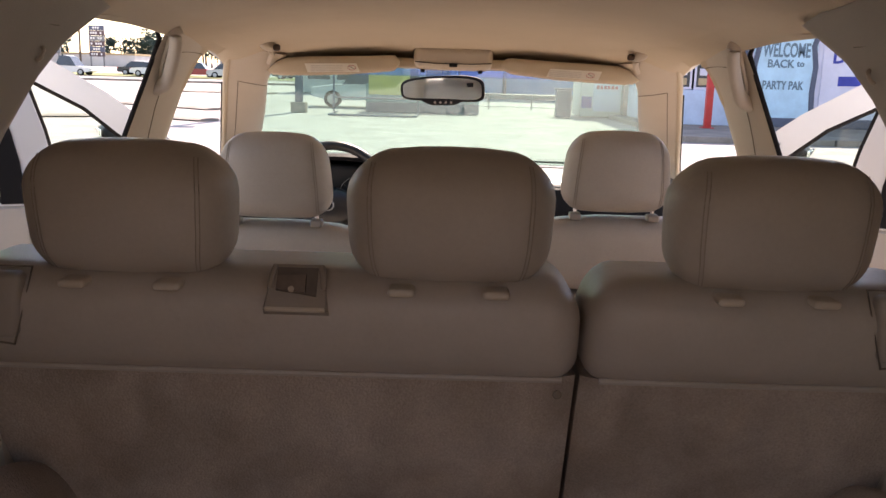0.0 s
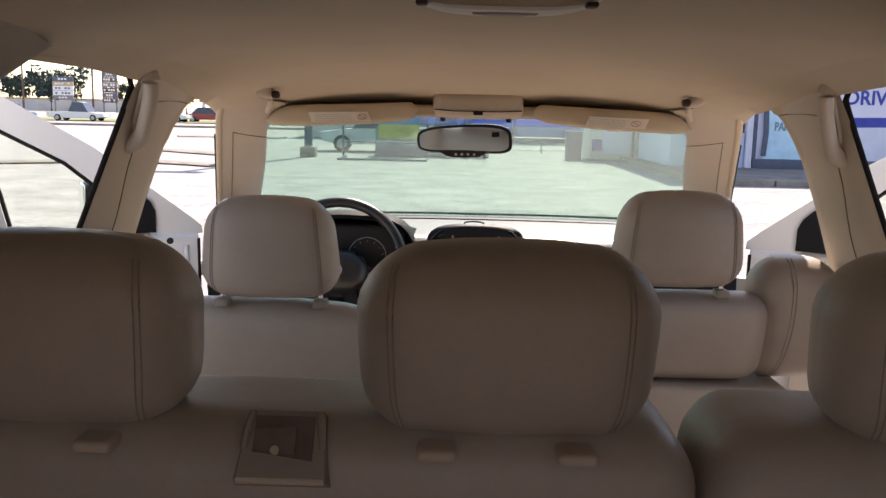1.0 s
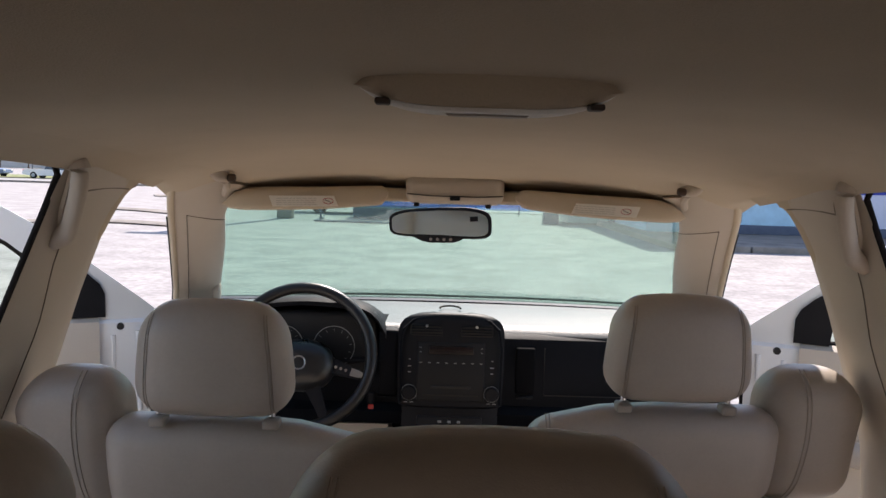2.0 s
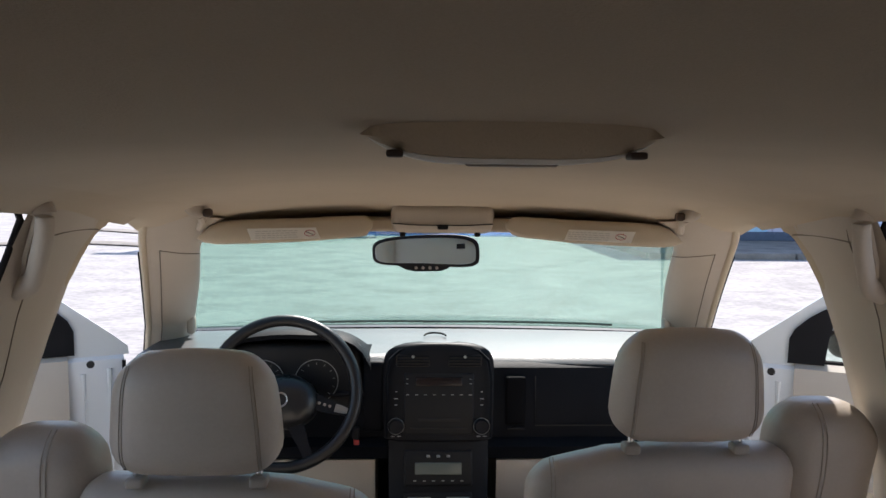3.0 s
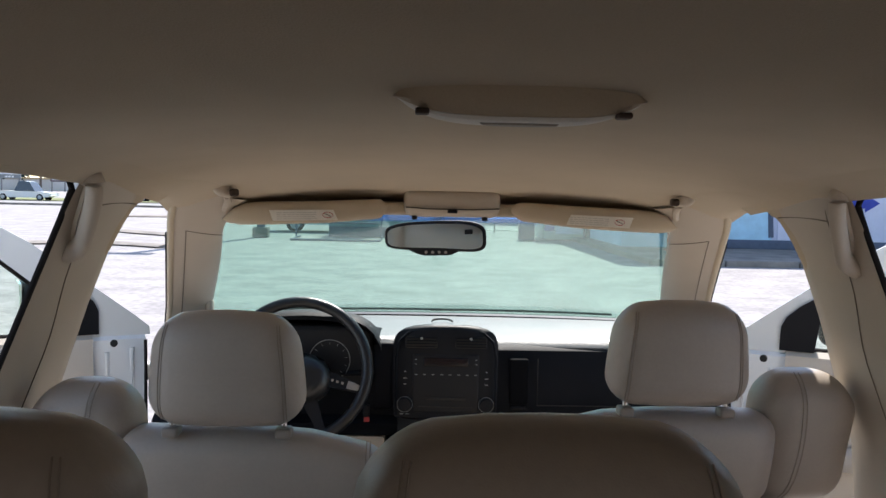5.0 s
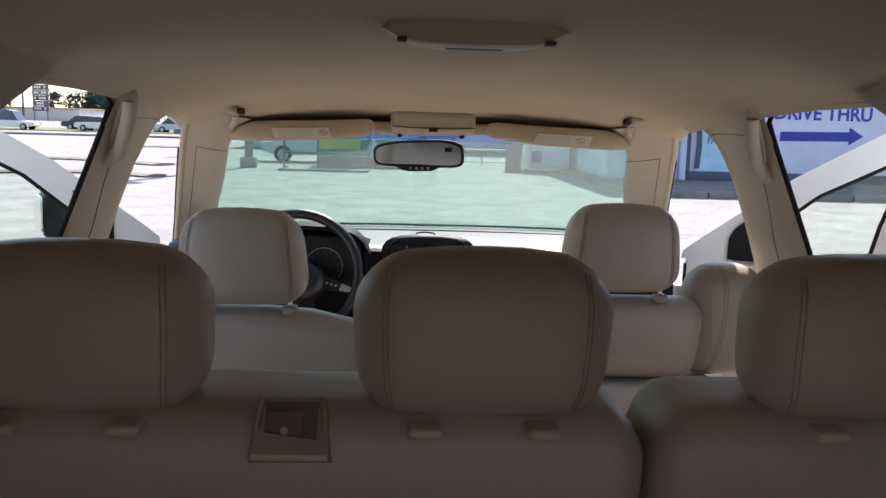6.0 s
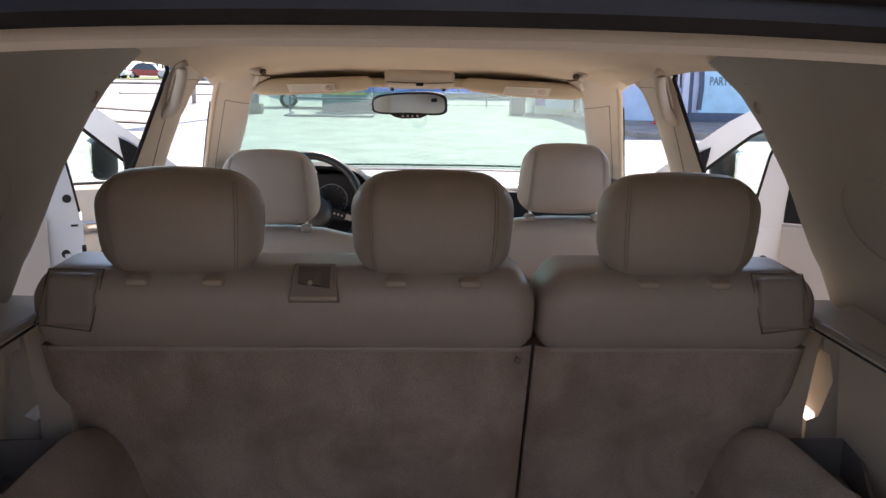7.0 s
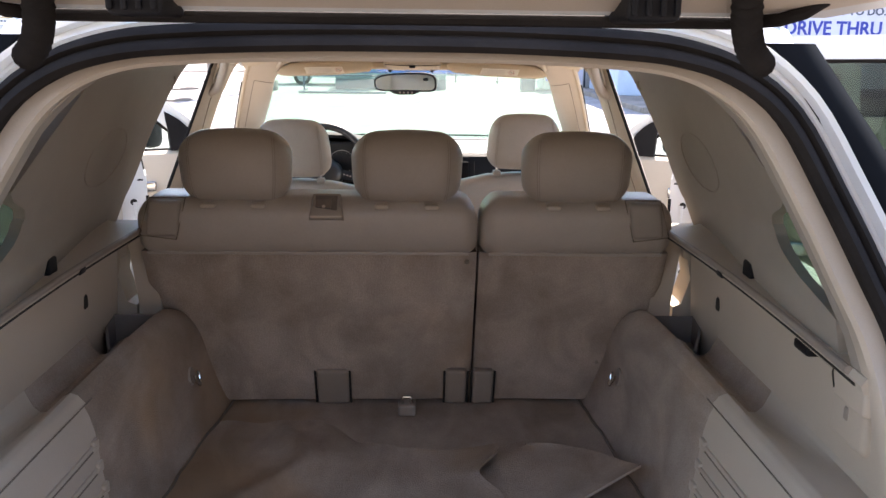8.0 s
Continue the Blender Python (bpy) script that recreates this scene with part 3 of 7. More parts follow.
part("bonnet", sheet(bonnet_pt, 24, 14, 0.006, (0, 0, -1)), PAINT, car, "white painted bonnet")
part("cowl", sheet(lambda u, v: ws_pt(u, 0.985) + Vector((0, 0.005 + 0.05 * v, -0.012 + 0.004 * v)), 24, 2, 0.01, (0, 0, -1)), BLACK, car, "black cowl panel")
for x0, x1, yy in ((-0.02, 0.60, 0.995), (-0.52, 0.06, 0.998)):
    g = []
    for k in range(13):
        s = k / 12
        x = x0 + (x1 - x0) * s
        u = x / (2 * (0.575 + 0.2 * yy)) + 0.5
        g.append(ws_pt(u, yy - 0.008 * math.sin(math.pi * s * 0.8)) + Vector((0, 0.008, 0.008)))
    part("wiper", tube(g, 0.003, 6, flat=1.4), BLACK, car, "black windscreen wiper")

# floor pan, sills and front bulkhead
part("floor_pan", rbox((-0.82, 1.15, 0.38), (0.82, 3.3, 0.45), 0.02), CARPET, car, "tan carpeted cabin floor")
for sx in (-1, 1):
    part("door_sill", flip(rbox((0.74, 1.2, 0.36), (0.86, 3.2, 0.50), 0.03), sx), TRIM, car, "beige sill trim")
    part("wing", flip(rbox((0.78, 3.16, 0.45), (0.88, 4.4, 1.00), 0.05), sx), PAINT, car, "white painted front wing")
# plain front end
part("front_panel", rbox((-0.76, 4.30, 0.34), (0.76, 4.46, 0.93), 0.06, 4, lambda p: p + Vector((0, -0.10 * (p.x / 0.76) ** 2, 0))), PAINT, car, "white painted front end")
part("bulkhead", rbox((-0.80, 3.36, 0.42), (0.80, 3.42, 1.13), 0.01), BLACK, car)

# ---- wheels ----
for sx in (-1, 1):
    for y in (0.42, 3.38):
        wl = part("wheel", tube([Vector((0.79 * sx, y + 0.265 * math.cos(a), 0.345 + 0.265 * math.sin(a))) for a in [2 * math.pi * k / 40 for k in range(40)]], 0.0865, 10, closed=True, flat=1.2, up=(1, 0, 0)), RUBBER, car, "black rubber tyre")
        part("rim", disc((0.80 * sx, y, 0.345), (sx, 0, 0), 0.215, 0.05, 28, 0.01), SILVER, wl, "silver alloy rim")
        part("arch_liner", rbox((min(0.62 * sx, 0.70 * sx), y - 0.36, 0.42), (max(0.62 * sx, 0.70 * sx), y + 0.36, 0.74), 0.05), BLACK, car, "black wheel arch liner")

# ---- tail opening, cargo bay and tailgate ----
def arch(pts, dy=0.0):
    """Points (x, z) of half the tail opening, laid on its sloping plane, mirrored to a whole arch."""
    half = [Vector((x, 0.27 - 0.45 * (1.645 - z) + dy * (1 - 0.72 * (dy > 0.1) * min(1.0, max(0.0, (1.622 - z) / 0.03))), z)) for x, z in pts]
    return [Vector((-p.x, p.y, p.z)) for p in reversed(half)] + half[1:]


IN = [(0.0, 1.632), (0.15, 1.6305), (0.287, 1.625), (0.368, 1.615), (0.430, 1.588), (0.475, 1.542), (0.523, 1.445), (0.562, 1.355), (0.592, 1.277), (0.608, 1.16), (0.612, 1.0), (0.615, 0.86), (0.615, 0.76)]


def scaled(pts, d):
    """Offsets the half arch outward by d; the trim is wider down the sides than along the top."""
    out = []
    for i, (x, z) in enumerate(pts):
        a, b = pts[max(i - 1, 0)], pts[min(i + 1, len(pts) - 1)]
        t = Vector((b[0] - a[0], b[1] - a[1]))
        n = Vector((-t.y, t.x)).normalized()
        if i == 0:
            n = Vector((0, 1))
        e = d + (0.016 * min(1.0, max(0.0, (1.62 - z) / 0.06)) if d > 0.007 else 0.0)
        out.append((x + n.x * e, z + n.y * e))
    return out


def arch_ring(offs):
    curves = [spline(arch(scaled(IN, d), dy), 4) for d, dy in offs]
    return [list(p) for p in zip(*curves)]


part("tail_trim", loft(arch_ring([(0.006, 0.12), (0.001, 0.03), (-0.002, 0.0), (0.003, -0.008), (0.012, -0.008), (0.03, 0.12)])), TRIM, car, "beige tail opening trim")
part("tail_seal", loft(arch_ring([(0.011, 0.0), (0.011, -0.026), (0.019, -0.036), (0.028, -0.032), (0.033, -0.022), (0.039, -0.030), (0.047, -0.026), (0.051, -0.006), (0.046, 0.01)])), RUBBER, car, "thick black rubber tailgate seal")
part("tail_flange", loft(arch_ring([(0.046, 0.01), (0.049, -0.004), (0.056, -0.010), (0.061, 0.004), (0.067, 0.006), (0.072, -0.012), (0.080, -0.015), (0.086, 0.004), (0.08, 0.08)])), PAINT, car, "white painted tail opening flange")

for sx in (-1, 1):
    # white rear corner outside the flange, with a dark lamp strip
    rows = []
    for i in range(17):
        z = 0.75 + 0.47 * i / 16
        y = 0.27 - 0.45 * (1.645 - z)
        x = lerp_table([(0.7, 0.72), (1.0, 0.715), (1.16, 0.71), (1.28, 0.70)], z)
        rows.append([Vector(p) for p in ((x - 0.03, y + 0.02, z), (x, y - 0.015, z), (x + 0.04, y, z), (x + 0.075, y + 0.06, z), (x + 0.06, y + 0.16, z), (x - 0.02, y + 0.12, z))])
    part("rear_corner", flip(loft(rows), sx), PAINT, car, "white painted rear corner")
    # dark glazed corner above it
    rows = []
    for i in range(17):
        z = 1.20 + 0.46 * i / 16
        y = 0.27 - 0.45 * (1.645 - z)
        x = lerp_table([(1.16, 0.722), (1.28, 0.706), (1.36, 0.676), (1.445, 0.633), (1.55, 0.571), (1.60, 0.541), (1.665, 0.502)], z)
        rows.append([Vector(p) for p in ((x - 0.015, y + 0.02, z), (x, y + 0.0, z), (x + 0.04, y + 0.010, z), (x + 0.080, y + 0.05, z), (max(x, side_x(z)) + 0.085, y + 0.26, z), (max(x, side_x(z)) + 0.03, y + 0.26, z), (x + 0.0, y + 0.08, z))])
    part("corner_glass", flip(loft(rows), sx), surface("black_glazed_corner", (0.008, 0.008, 0.009), 0.7, stain=0.2, spec=0.02), car, "black glazed rear corner")
    # inner D pillar trim between the arch and the quarter trim
    rows = []
    for i in range(17):
        z = 1.20 + 0.44 * i / 16
        y = 0.27 - 0.45 * (1.645 - z)
        xi = lerp_table([(p[1], p[0]) for p in reversed(IN[4:11])] + [(1.64, 0.36)], z)
        rows.append([Vector((xi + 0.004, y + 0.03, z)), Vector((xi + 0.002, y + 0.055, z)), Vector((xi + 0.03, y + 0.12, z)), Vector((xi + 0.05, y + 0.10, z)), Vector((xi + 0.045, y + 0.05, z)), Vector((xi + 0.03, y + 0.02, z))])
    part("pillar_trim", flip(loft(rows), sx), QUARTER, car, "taupe moulded D-pillar trim")

    # cargo side trim: a panel below the ledge
    def lower_pt(u, v):
        y = 1.0 - 1.05 * u
        z = 0.93 + (1.232 - 0.93) * v
        x = 0.642 + 0.010 * math.sin(math.pi * u) - 0.022 * v + 0.028 * max(0.0, 1 - u / 0.4) ** 2
        return Vector((x, y, z))

    st = part("cargo_side_trim", flip(sheet(lower_pt, 26, 14, 0.03, (1, 0, 0)), sx), TRIM, car, "beige moulded cargo side trim")
    # ledge with its roller cover rail
    rows = []
    for i in range(31):
        y = 1.02 - 0.92 * i / 30
        x = 0.612 + 0.012 * math.sin(math.pi * i / 30)
        rows.append([Vector(p) for p in ((x - 0.018, y, 1.225), (x - 0.022, y, 1.236), (x - 0.016, y, 1.246), (x + 0.03, y, 1.249), (x + 0.055, y, 1.256), (x + 0.08, y, 1.262), (x + 0.12, y, 1.225))])
    lg = part("cargo_ledge", flip(loft(rows), sx), TRIM, car, "beige plastic cargo ledge")
    part("rail", flip(tube([(0.592 + 0.012 * math.sin(math.pi * i / 30), 1.0 - 0.86 * i / 30, 1.243) for i in range(31)], 0.006, 8), sx), TRIM_DARK, lg, "taupe roller cover rail")
    part("seam", flip(tube([(0.5925 + 0.012 * math.sin(math.pi * i / 30), 1.0 - 0.88 * i / 30, 1.231) for i in range(31)], 0.0025, 6), sx), GROOVE, lg, "dark joint line")
    part("cover_slot", flip(rbox((0.622, 0.575, 1.247), (0.650, 0.612, 1.276), 0.004), sx), BLACK, lg, "black roller cover slot")
    part("cover_catch", flip(rbox((0.600, 0.655, 1.226), (0.612, 0.685, 1.240), 0.004), sx), BLACK, lg, "black cover catch")
    part("cover_catch", flip(rbox((0.608, 0.295, 1.202), (0.640, 0.345, 1.220), 0.006), sx), BLACK, lg, "black cover catch")
    part("hole", flip(rbox((0.634, 0.752, 1.128), (0.660, 0.772, 1.160), 0.008), sx), GROOVE, st, "dark oval hole")
    part("socket_plate", flip(rbox((0.6215, 0.135, 1.115), (0.650, 0.235, 1.195), 0.012, 4), sx), TRIM, st, "beige socket plate")
    part("socket", flip(rbox((0.6195, 0.180, 1.150), (0.630, 0.194, 1.172), 0.005), sx), TRIM_DARK, st, "small latch")
    part("end_cap", flip(rbox((0.597, 0.098, 1.190), (0.640, 0.186, 1.246), 0.008, 4), sx), TRIM, lg, "beige end cap of the ledge")
    part("seam", flip(tube([(0.599, 0.188, 1.242), (0.596, 0.188, 1.222), (0.600, 0.187, 1.200)], 0.0014, 6), sx), GROOVE, lg, "dark joint line")

    # bulging lower side: carpeted wheel housing near the seat, ribbed plastic behind it
    def bulge(y):
        top = 1.065 if y < 0.93 else 0.757 + 0.308 * max(0.0, 1 - ((y - 0.93) / 0.30) ** 2) ** 0.55
        xin = lerp_table([(-0.15, 0.505), (0.3, 0.498), (0.67, 0.488), (0.9, 0.475), (1.18, 0.452), (1.24, 0.448)], y)
        h = top - 0.752
        wide = lerp_table([(0.30, 0.034), (0.68, 0.040), (0.77, 0.046), (1.3, 0.048)], y)
        wob = 0.006 * noise.noise(Vector((y * 5, 1, sx))) + 0.005 * ease((y - 0.46) / 0.06) * noise.noise(Vector((y * 16, 4, sx)))
        sec = [Vector((xin - 0.006 + wob, y, 0.752)), Vector((xin + 0.008 + wob, y, 0.752 + 0.12 * h)), Vector((xin + 0.020 + wob, y, 0.752 + 0.36 * h)), Vector((xin + 0.030 + 0.6 * wob, y, 0.752 + 0.60 * h))]
        for k in range(1, 7):
            a = math.pi / 2 * k / 6
            sec.append(Vector((xin + 0.030 + (wide + 0.004) * (1 - math.cos(a)), y, 0.752 + h * (0.60 + 0.40 * math.sin(a)))))
        dip = 0.085 if 0.772 < y < 0.968 else 0.0
        xb = xin + 0.036 + wide
        sec += [Vector((xb + 0.002, y, top - 0.002)), Vector((xb + 0.008, y, top - 0.004 - dip)), Vector((xb + 0.014, y, top - 0.03 - dip * 0.7)), Vector((xb + 0.022, y, top - 0.105)), Vector((0.672, y, top - 0.105)), Vector((0.67, y, 0.752))]
        return sec

    ys = [1.225 - 0.775 * i / 32 for i in range(33)]
    ys = sorted(set([round(v, 4) for v in ys] + [0.976, 0.967, 0.773, 0.764]), reverse=True)
    wh = part("wheel_housing", flip(loft([bulge(y) for y in ys]), sx), CARPET, car, "tan carpeted wheel housing")
    part("seam", flip(tube([bulge(y)[0] + Vector((-0.002, 0, 0.008)) for y in ys[2:]], 0.0035, 6), sx), SEAM, wh, "dark edge of the carpet")
    part("bracket", flip(rbox((0.468, 1.110, 0.880), (0.476, 1.130, 0.940), 0.003), sx), TRIM_DARK, wh, "small dark bracket")
    rp = part("rib_panel", flip(loft([[p + Vector((-0.003 if 0 < i < 10 else 0.003, 0, 0)) for i, p in enumerate(bulge(0.47 - 0.59 * k / 20))] for k in range(21)]), sx), TRIM, car, "beige ribbed cargo panel")

    # shelf that hollows out between the housing and the side trim
    def shelf_pt(u, v):
        y = 0.765 - 0.885 * u
        b_ = bulge(y)
        fade = ease((y - 0.18) / 0.34)
        ridge_x, top = b_[9].x, b_[9].z + 0.0035
        wall = 0.642 + 0.010 * math.sin(math.pi * (1.0 - y) / 1.05) - 0.010 + 0.028 * max(0.0, 1 - (1.0 - y) / 0.42) ** 2
        wide = wall - ridge_x
        prof = [b_[7] + Vector((-0.004, 0, 0.0015)), b_[8] + Vector((-0.002, 0, 0.003)), Vector((ridge_x, y, top))]
        prof += [Vector((ridge_x + wide * q, y, top - d * fade)) for q, d in ((0.16, 0.007), (0.34, 0.024), (0.52, 0.036), (0.68, 0.037), (0.82, 0.027), (0.93, 0.008))]
        prof += [Vector((wall + 0.002, y, top + 0.010)), Vector((wall + 0.010, y, top + 0.035))]
        f = v * (len(prof) - 1)
        i = min(len(prof) - 2, int(f))
        return prof[i].lerp(prof[i + 1], f - i)

    part("side_shelf", flip(sheet(lambda u, v: shelf_pt(0.325 + 0.675 * u, v), 30, 40, 0.004, (0, 0, -1)), sx), TRIM, car, "beige hollowed shelf above the rib panel")
    part("carpet_shelf", flip(sheet(lambda u, v: shelf_pt(0.324 * u, v), 20, 40, 0.004, (0, 0, -1)), sx), CARPET, car, "tan carpet hollowed beside the wheel housing")
    part("seam", flip(tube([bulge(0.50 - 0.60 * k / 20)[7] + Vector((-0.0055, 0, 0.001)) for k in range(21)], 0.0013, 6), sx), SEAM, rp, "dark joint line")
    for r in range(5):
        rib, under = [], []
        for k in range(9):
            y = 0.452 + 0.003 * r - 0.55 * k / 8
            b_ = bulge(y)
            for z, line in ((0.982 - 0.042 * r + 0.022 * (k / 8) ** 2, rib), (0.9745 - 0.042 * r + 0.022 * (k / 8) ** 2, under)):
                j = max(i for i in range(9) if b_[i].z <= z)
                f = (z - b_[j].z) / max(1e-6, b_[j + 1].z - b_[j].z)
                line.append(b_[j].lerp(b_[j + 1], f) + Vector((-0.0035, 0, 0)))
        rb = part("rib", flip(tube(rib, 0.006, 6, flat=0.7), sx), TRIM, rp, "moulded rib")
        part("rib_groove", flip(tube(under, 0.0018, 6), sx), SEAM, rb, "dark groove under the rib")
        part("tab", flip(rbox(rib[0] + Vector((-0.005, -0.008, -0.010)), rib[0] + Vector((0.012, 0.016, 0.010)), 0.003), sx), TRIM, rb, "raised tab")
    # dark tub let into the top beside the seat
    tub_o = [(0.560, 0.775), (0.606, 0.775), (0.656, 0.90), (0.664, 0.974), (0.552, 0.974)]
    tub_i = [(0.566, 0.781), (0.603, 0.781), (0.650, 0.90), (0.657, 0.968), (0.558, 0.968)]
    tub = part("storage_bin", flip(ring_plate([Vector((x, y, 1.046 + 0.06 * (y - 0.9))) for x, y in tub_o], [Vector((x, y, 1.046 + 0.06 * (y - 0.9))) for x, y in tub_i], -0.065, (0, 0, 1)), sx), BIN, car, "dark taupe side storage bin")
    part("bin_floor", flip(slab([Vector((x, y, 0.985)) for x, y in tub_o], 0.004, (0, 0, 1)), sx), BIN, tub, smooth=False)
    # lower C-pillar trim that closes the cabin beside the seat
    foot = []
    for prof in (((0.55, 0.70), (0.575, 1.05), (0.592, 1.19), (0.600, 1.236), (0.648, 1.236), (0.638, 1.165), (0.626, 1.06), (0.632, 0.70)),
                 ((0.632, 0.70), (0.632, 1.050), (0.652, 1.058), (0.670, 1.12), (0.660, 1.165), (0.648, 1.172), (0.648, 1.236), (0.80, 1.236), (0.80, 0.70))):
        foot.append(loft([[Vector((x, y, z)) for x, z in prof] for y in (1.045, 1.055, 1.11, 1.13)]))
    part("pillar_foot", flip(join(*foot), sx), TRIM, car, "beige lower C-pillar trim")
    # chrome tie-down loop
    rc = Vector((0.496, 0.975, 0.900))
    tie = part("tie_down", flip(disc(rc + Vector((0.008, 0, 0)), (-1, 0, 0.15), 0.022, 0.012, 18), sx), TRIM_DARK, wh, "round tie-down base")
    part("loop", flip(tube([rc + Vector((-0.012 + 0.008 * math.sin(a), 0.015 * math.cos(a), 0.028 * math.sin(a) + 0.008)) for a in [math.pi * (k / 10) - math.pi for k in range(11)]], 0.0034, 8), sx), CHROME, tie, "chrome loop")

part("cargo_floor", sheet(lambda u, v: Vector(((2 * u - 1) * 0.56, -0.12 + 1.33 * v, 0.757 + 0.004 * noise.noise(Vector((u * 6, v * 7, 0))))), 40, 40, 0.04, (0, 0, -1)), CARPET, car, "worn tan cargo carpet")
fc = part("floor_catch", rbox((-0.022, 1.07, 0.757), (0.022, 1.12, 0.785), 0.006), TRIM_DARK, car, "seat floor catch")
part("striker", tube([(-0.011, 1.085, 0.785), (-0.009, 1.085, 0.803), (0.009, 1.085, 0.803), (0.011, 1.085, 0.785)], 0.004, 8), CHROME, fc, "chrome striker")
part("rear_bumper", rbox((-0.74, -0.30, 0.45), (0.74, -0.10, 0.74), 0.05), PAINT, car, "white painted rear bumper")

# crumpled floor mat thrown on the cargo floor
mat = thing("cargo_mat", (0.0, 0.5, 0.76), "crumpled tan cargo mat lying on the carpet", "mat")


def ridge(x, y, x0, y0, x1, y1, wide):
    # height of a fold along a line, fading at both ends
    d = Vector((x1 - x0, y1 - y0))
    s = ((x - x0) * d.x + (y - y0) * d.y) / d.length_squared
    off = ((x - x0) * d.y - (y - y0) * d.x) / d.length
    return math.exp(-(off / wide) ** 2) * ease((s + 0.25) / 0.3) * ease((1.25 - s) / 0.3)


def mat_pt(u, v):
    # the far side lies almost flat; the near corner is lifted
    x = -0.53 + 0.735 * u
    far = 0.842 + 0.25 * ease((0.0 - x) / 0.22) + 0.008 * math.sin(21 * u)
    y = far * v
    x = -0.53 + (0.735 - 0.05 * math.exp(-((y - 0.72) / 0.055) ** 2)) * u
    flat = ease((x + 0.53) / 0.14) * (1 - (1 - ease((1 - v) / 0.2)) * ease((0.02 - x) / 0.14))
    z = 0.753 + flat * (0.015 + 0.012 * (noise.noise(Vector((x * 5, y * 4, 2))) + 0.4) + 0.012 * v ** 10 + 0.026 * u ** 12 * math.exp(-((y - 0.78) / 0.10) ** 2))
    z += flat * (0.013 * ridge(x, y, -0.32, 1.08, -0.21, 0.83, 0.022) + 0.013 * ridge(x, y, -0.24, 1.09, -0.05, 0.85, 0.03) + 0.014 * ridge(x, y, -0.42, 0.52, -0.20, 0.80, 0.03) + 0.010 * ridge(x, y, -0.10, 0.45, 0.12, 0.62, 0.04))
    return Vector((x, y, z))


part("main_sheet", sheet(mat_pt, 70, 70, 0.006, (0, 0, -1)), CARPET, mat)


def flap_pt(u, v):
    a, b, c, d = Vector((0.14, 0.74, 0.764)), Vector((0.292, 0.905, 0.776)), Vector((0.470, 0.645, 0.796)), Vector((0.22, 0.44, 0.770))
    p = a.lerp(b, u).lerp(d.lerp(c, u), v)
    p -= Vector((0.03, 0.10, 0)) * 0.5 * (u * (1 - v)) ** 5
    p += Vector((0.030, 0.022, 0)) * u ** 4 * math.sin(math.pi * v) + Vector((-0.02, 0.045, 0)) * v ** 3 * math.sin(math.pi * u)
    curl = 0.050 * (u * v) ** 3 + 0.016 * u ** 5 * (1 - v) + 0.006 * math.sin(math.pi * u) * (1 - v) + 0.006 * noise.noise(p * 8)
    return p + Vector((0, 0, curl))


part("folded_flap", sheet(flap_pt, 36, 36, 0.006, (0, 0, -1)), CARPET, mat, "flap of the mat folded back")

# tailgate, raised overhead
gate = thing("tailgate", (0, 0.20, 1.72), "white tailgate raised open on its roof hinges", "tailgate")
A0 = Vector((0, 0.165, 1.690))
back, rise = Vector((0, -0.955, 0.297)), Vector((0, 0.297, 0.955))


def gate_at(x, s, h=0.0):
    return A0 + Vector((x, 0, 0)) + back * s + rise * h


gout = [(-0.52, 0.0), (-0.60, 0.06), (-0.68, 0.5), (-0.70, 0.95), (0.70, 0.95), (0.68, 0.5), (0.60, 0.06), (0.52, 0.0)]
gin = [(-0.44, 0.11), (-0.50, 0.14), (-0.57, 0.5), (-0.58, 0.62), (0.58, 0.62), (0.57, 0.5), (0.50, 0.14), (0.44, 0.11)]
part("frame", ring_plate([gate_at(x, s) for x, s in gout], [gate_at(x, s) for x, s in gin], 0.05, rise), PAINT, gate, "white painted tailgate frame")
part("lower_panel", slab([gate_at(x, s, 0.01) for x, s in ((-0.58, 0.62), (0.58, 0.62), (0.60, 0.95), (-0.60, 0.95))], 0.05, rise), TRIM, gate, "beige tailgate lining", smooth=False)
gg = part("glass", slab([gate_at(x, s, 0.03) for x, s in gin], 0.004, rise), PRIVACY, gate, "dark tinted tailgate glass", smooth=False)
gg.visible_shadow = False
part("edge_trim", tube([Vector((-0.50, 0.11, 1.712)), Vector((-0.475, 0.12, 1.694)), Vector((-0.45, 0.13, 1.686))] + [gate_at(x, s, -0.004) for x, s in ((-0.42, -0.01), (0.42, -0.01))] + [Vector((0.45, 0.13, 1.686)), Vector((0.475, 0.12, 1.694)), Vector((0.50, 0.11, 1.712))], 0.008, 8), RUBBER, gate, "black rubber edge strip")
part("lining", ring_plate([gate_at(x * 0.93, s * 0.9 + 0.025, -0.004) for x, s in gout], [gate_at(x, s, -0.004) for x, s in gin], 0.02, rise), TRIM, gate, "beige tailgate lining")
for sx in (-1, 1):
    hb = part("hinge", flip(rbox((0.256, 0.072, 1.680), (0.317, 0.20, 1.76), 0.008), sx), BLACK, gate, "black plastic hinge cover")
    for k in range(4):
        part("hinge_rib", flip(rbox((0.260 + 0.016 * k, 0.066, 1.686), (0.267 + 0.016 * k, 0.076, 1.75), 0.003), sx), BLACK, hb)
    hose = [Vector((0.374, 0.03, 1.79)), Vector((0.388, 0.07, 1.74)), Vector((0.396, 0.09, 1.708)), Vector((0.409, 0.12, 1.677)), Vector((0.430, 0.155, 1.650)), Vector((0.460, 0.195, 1.632))]
    hp = spline(hose, 14)
    part("cable_boot", flip(tube(hp, [0.0150 + 0.0036 * math.cos(i * math.pi / 2) for i in range(len(hp))], 12), sx), RUBBER, gate, "corrugated black cable boot")

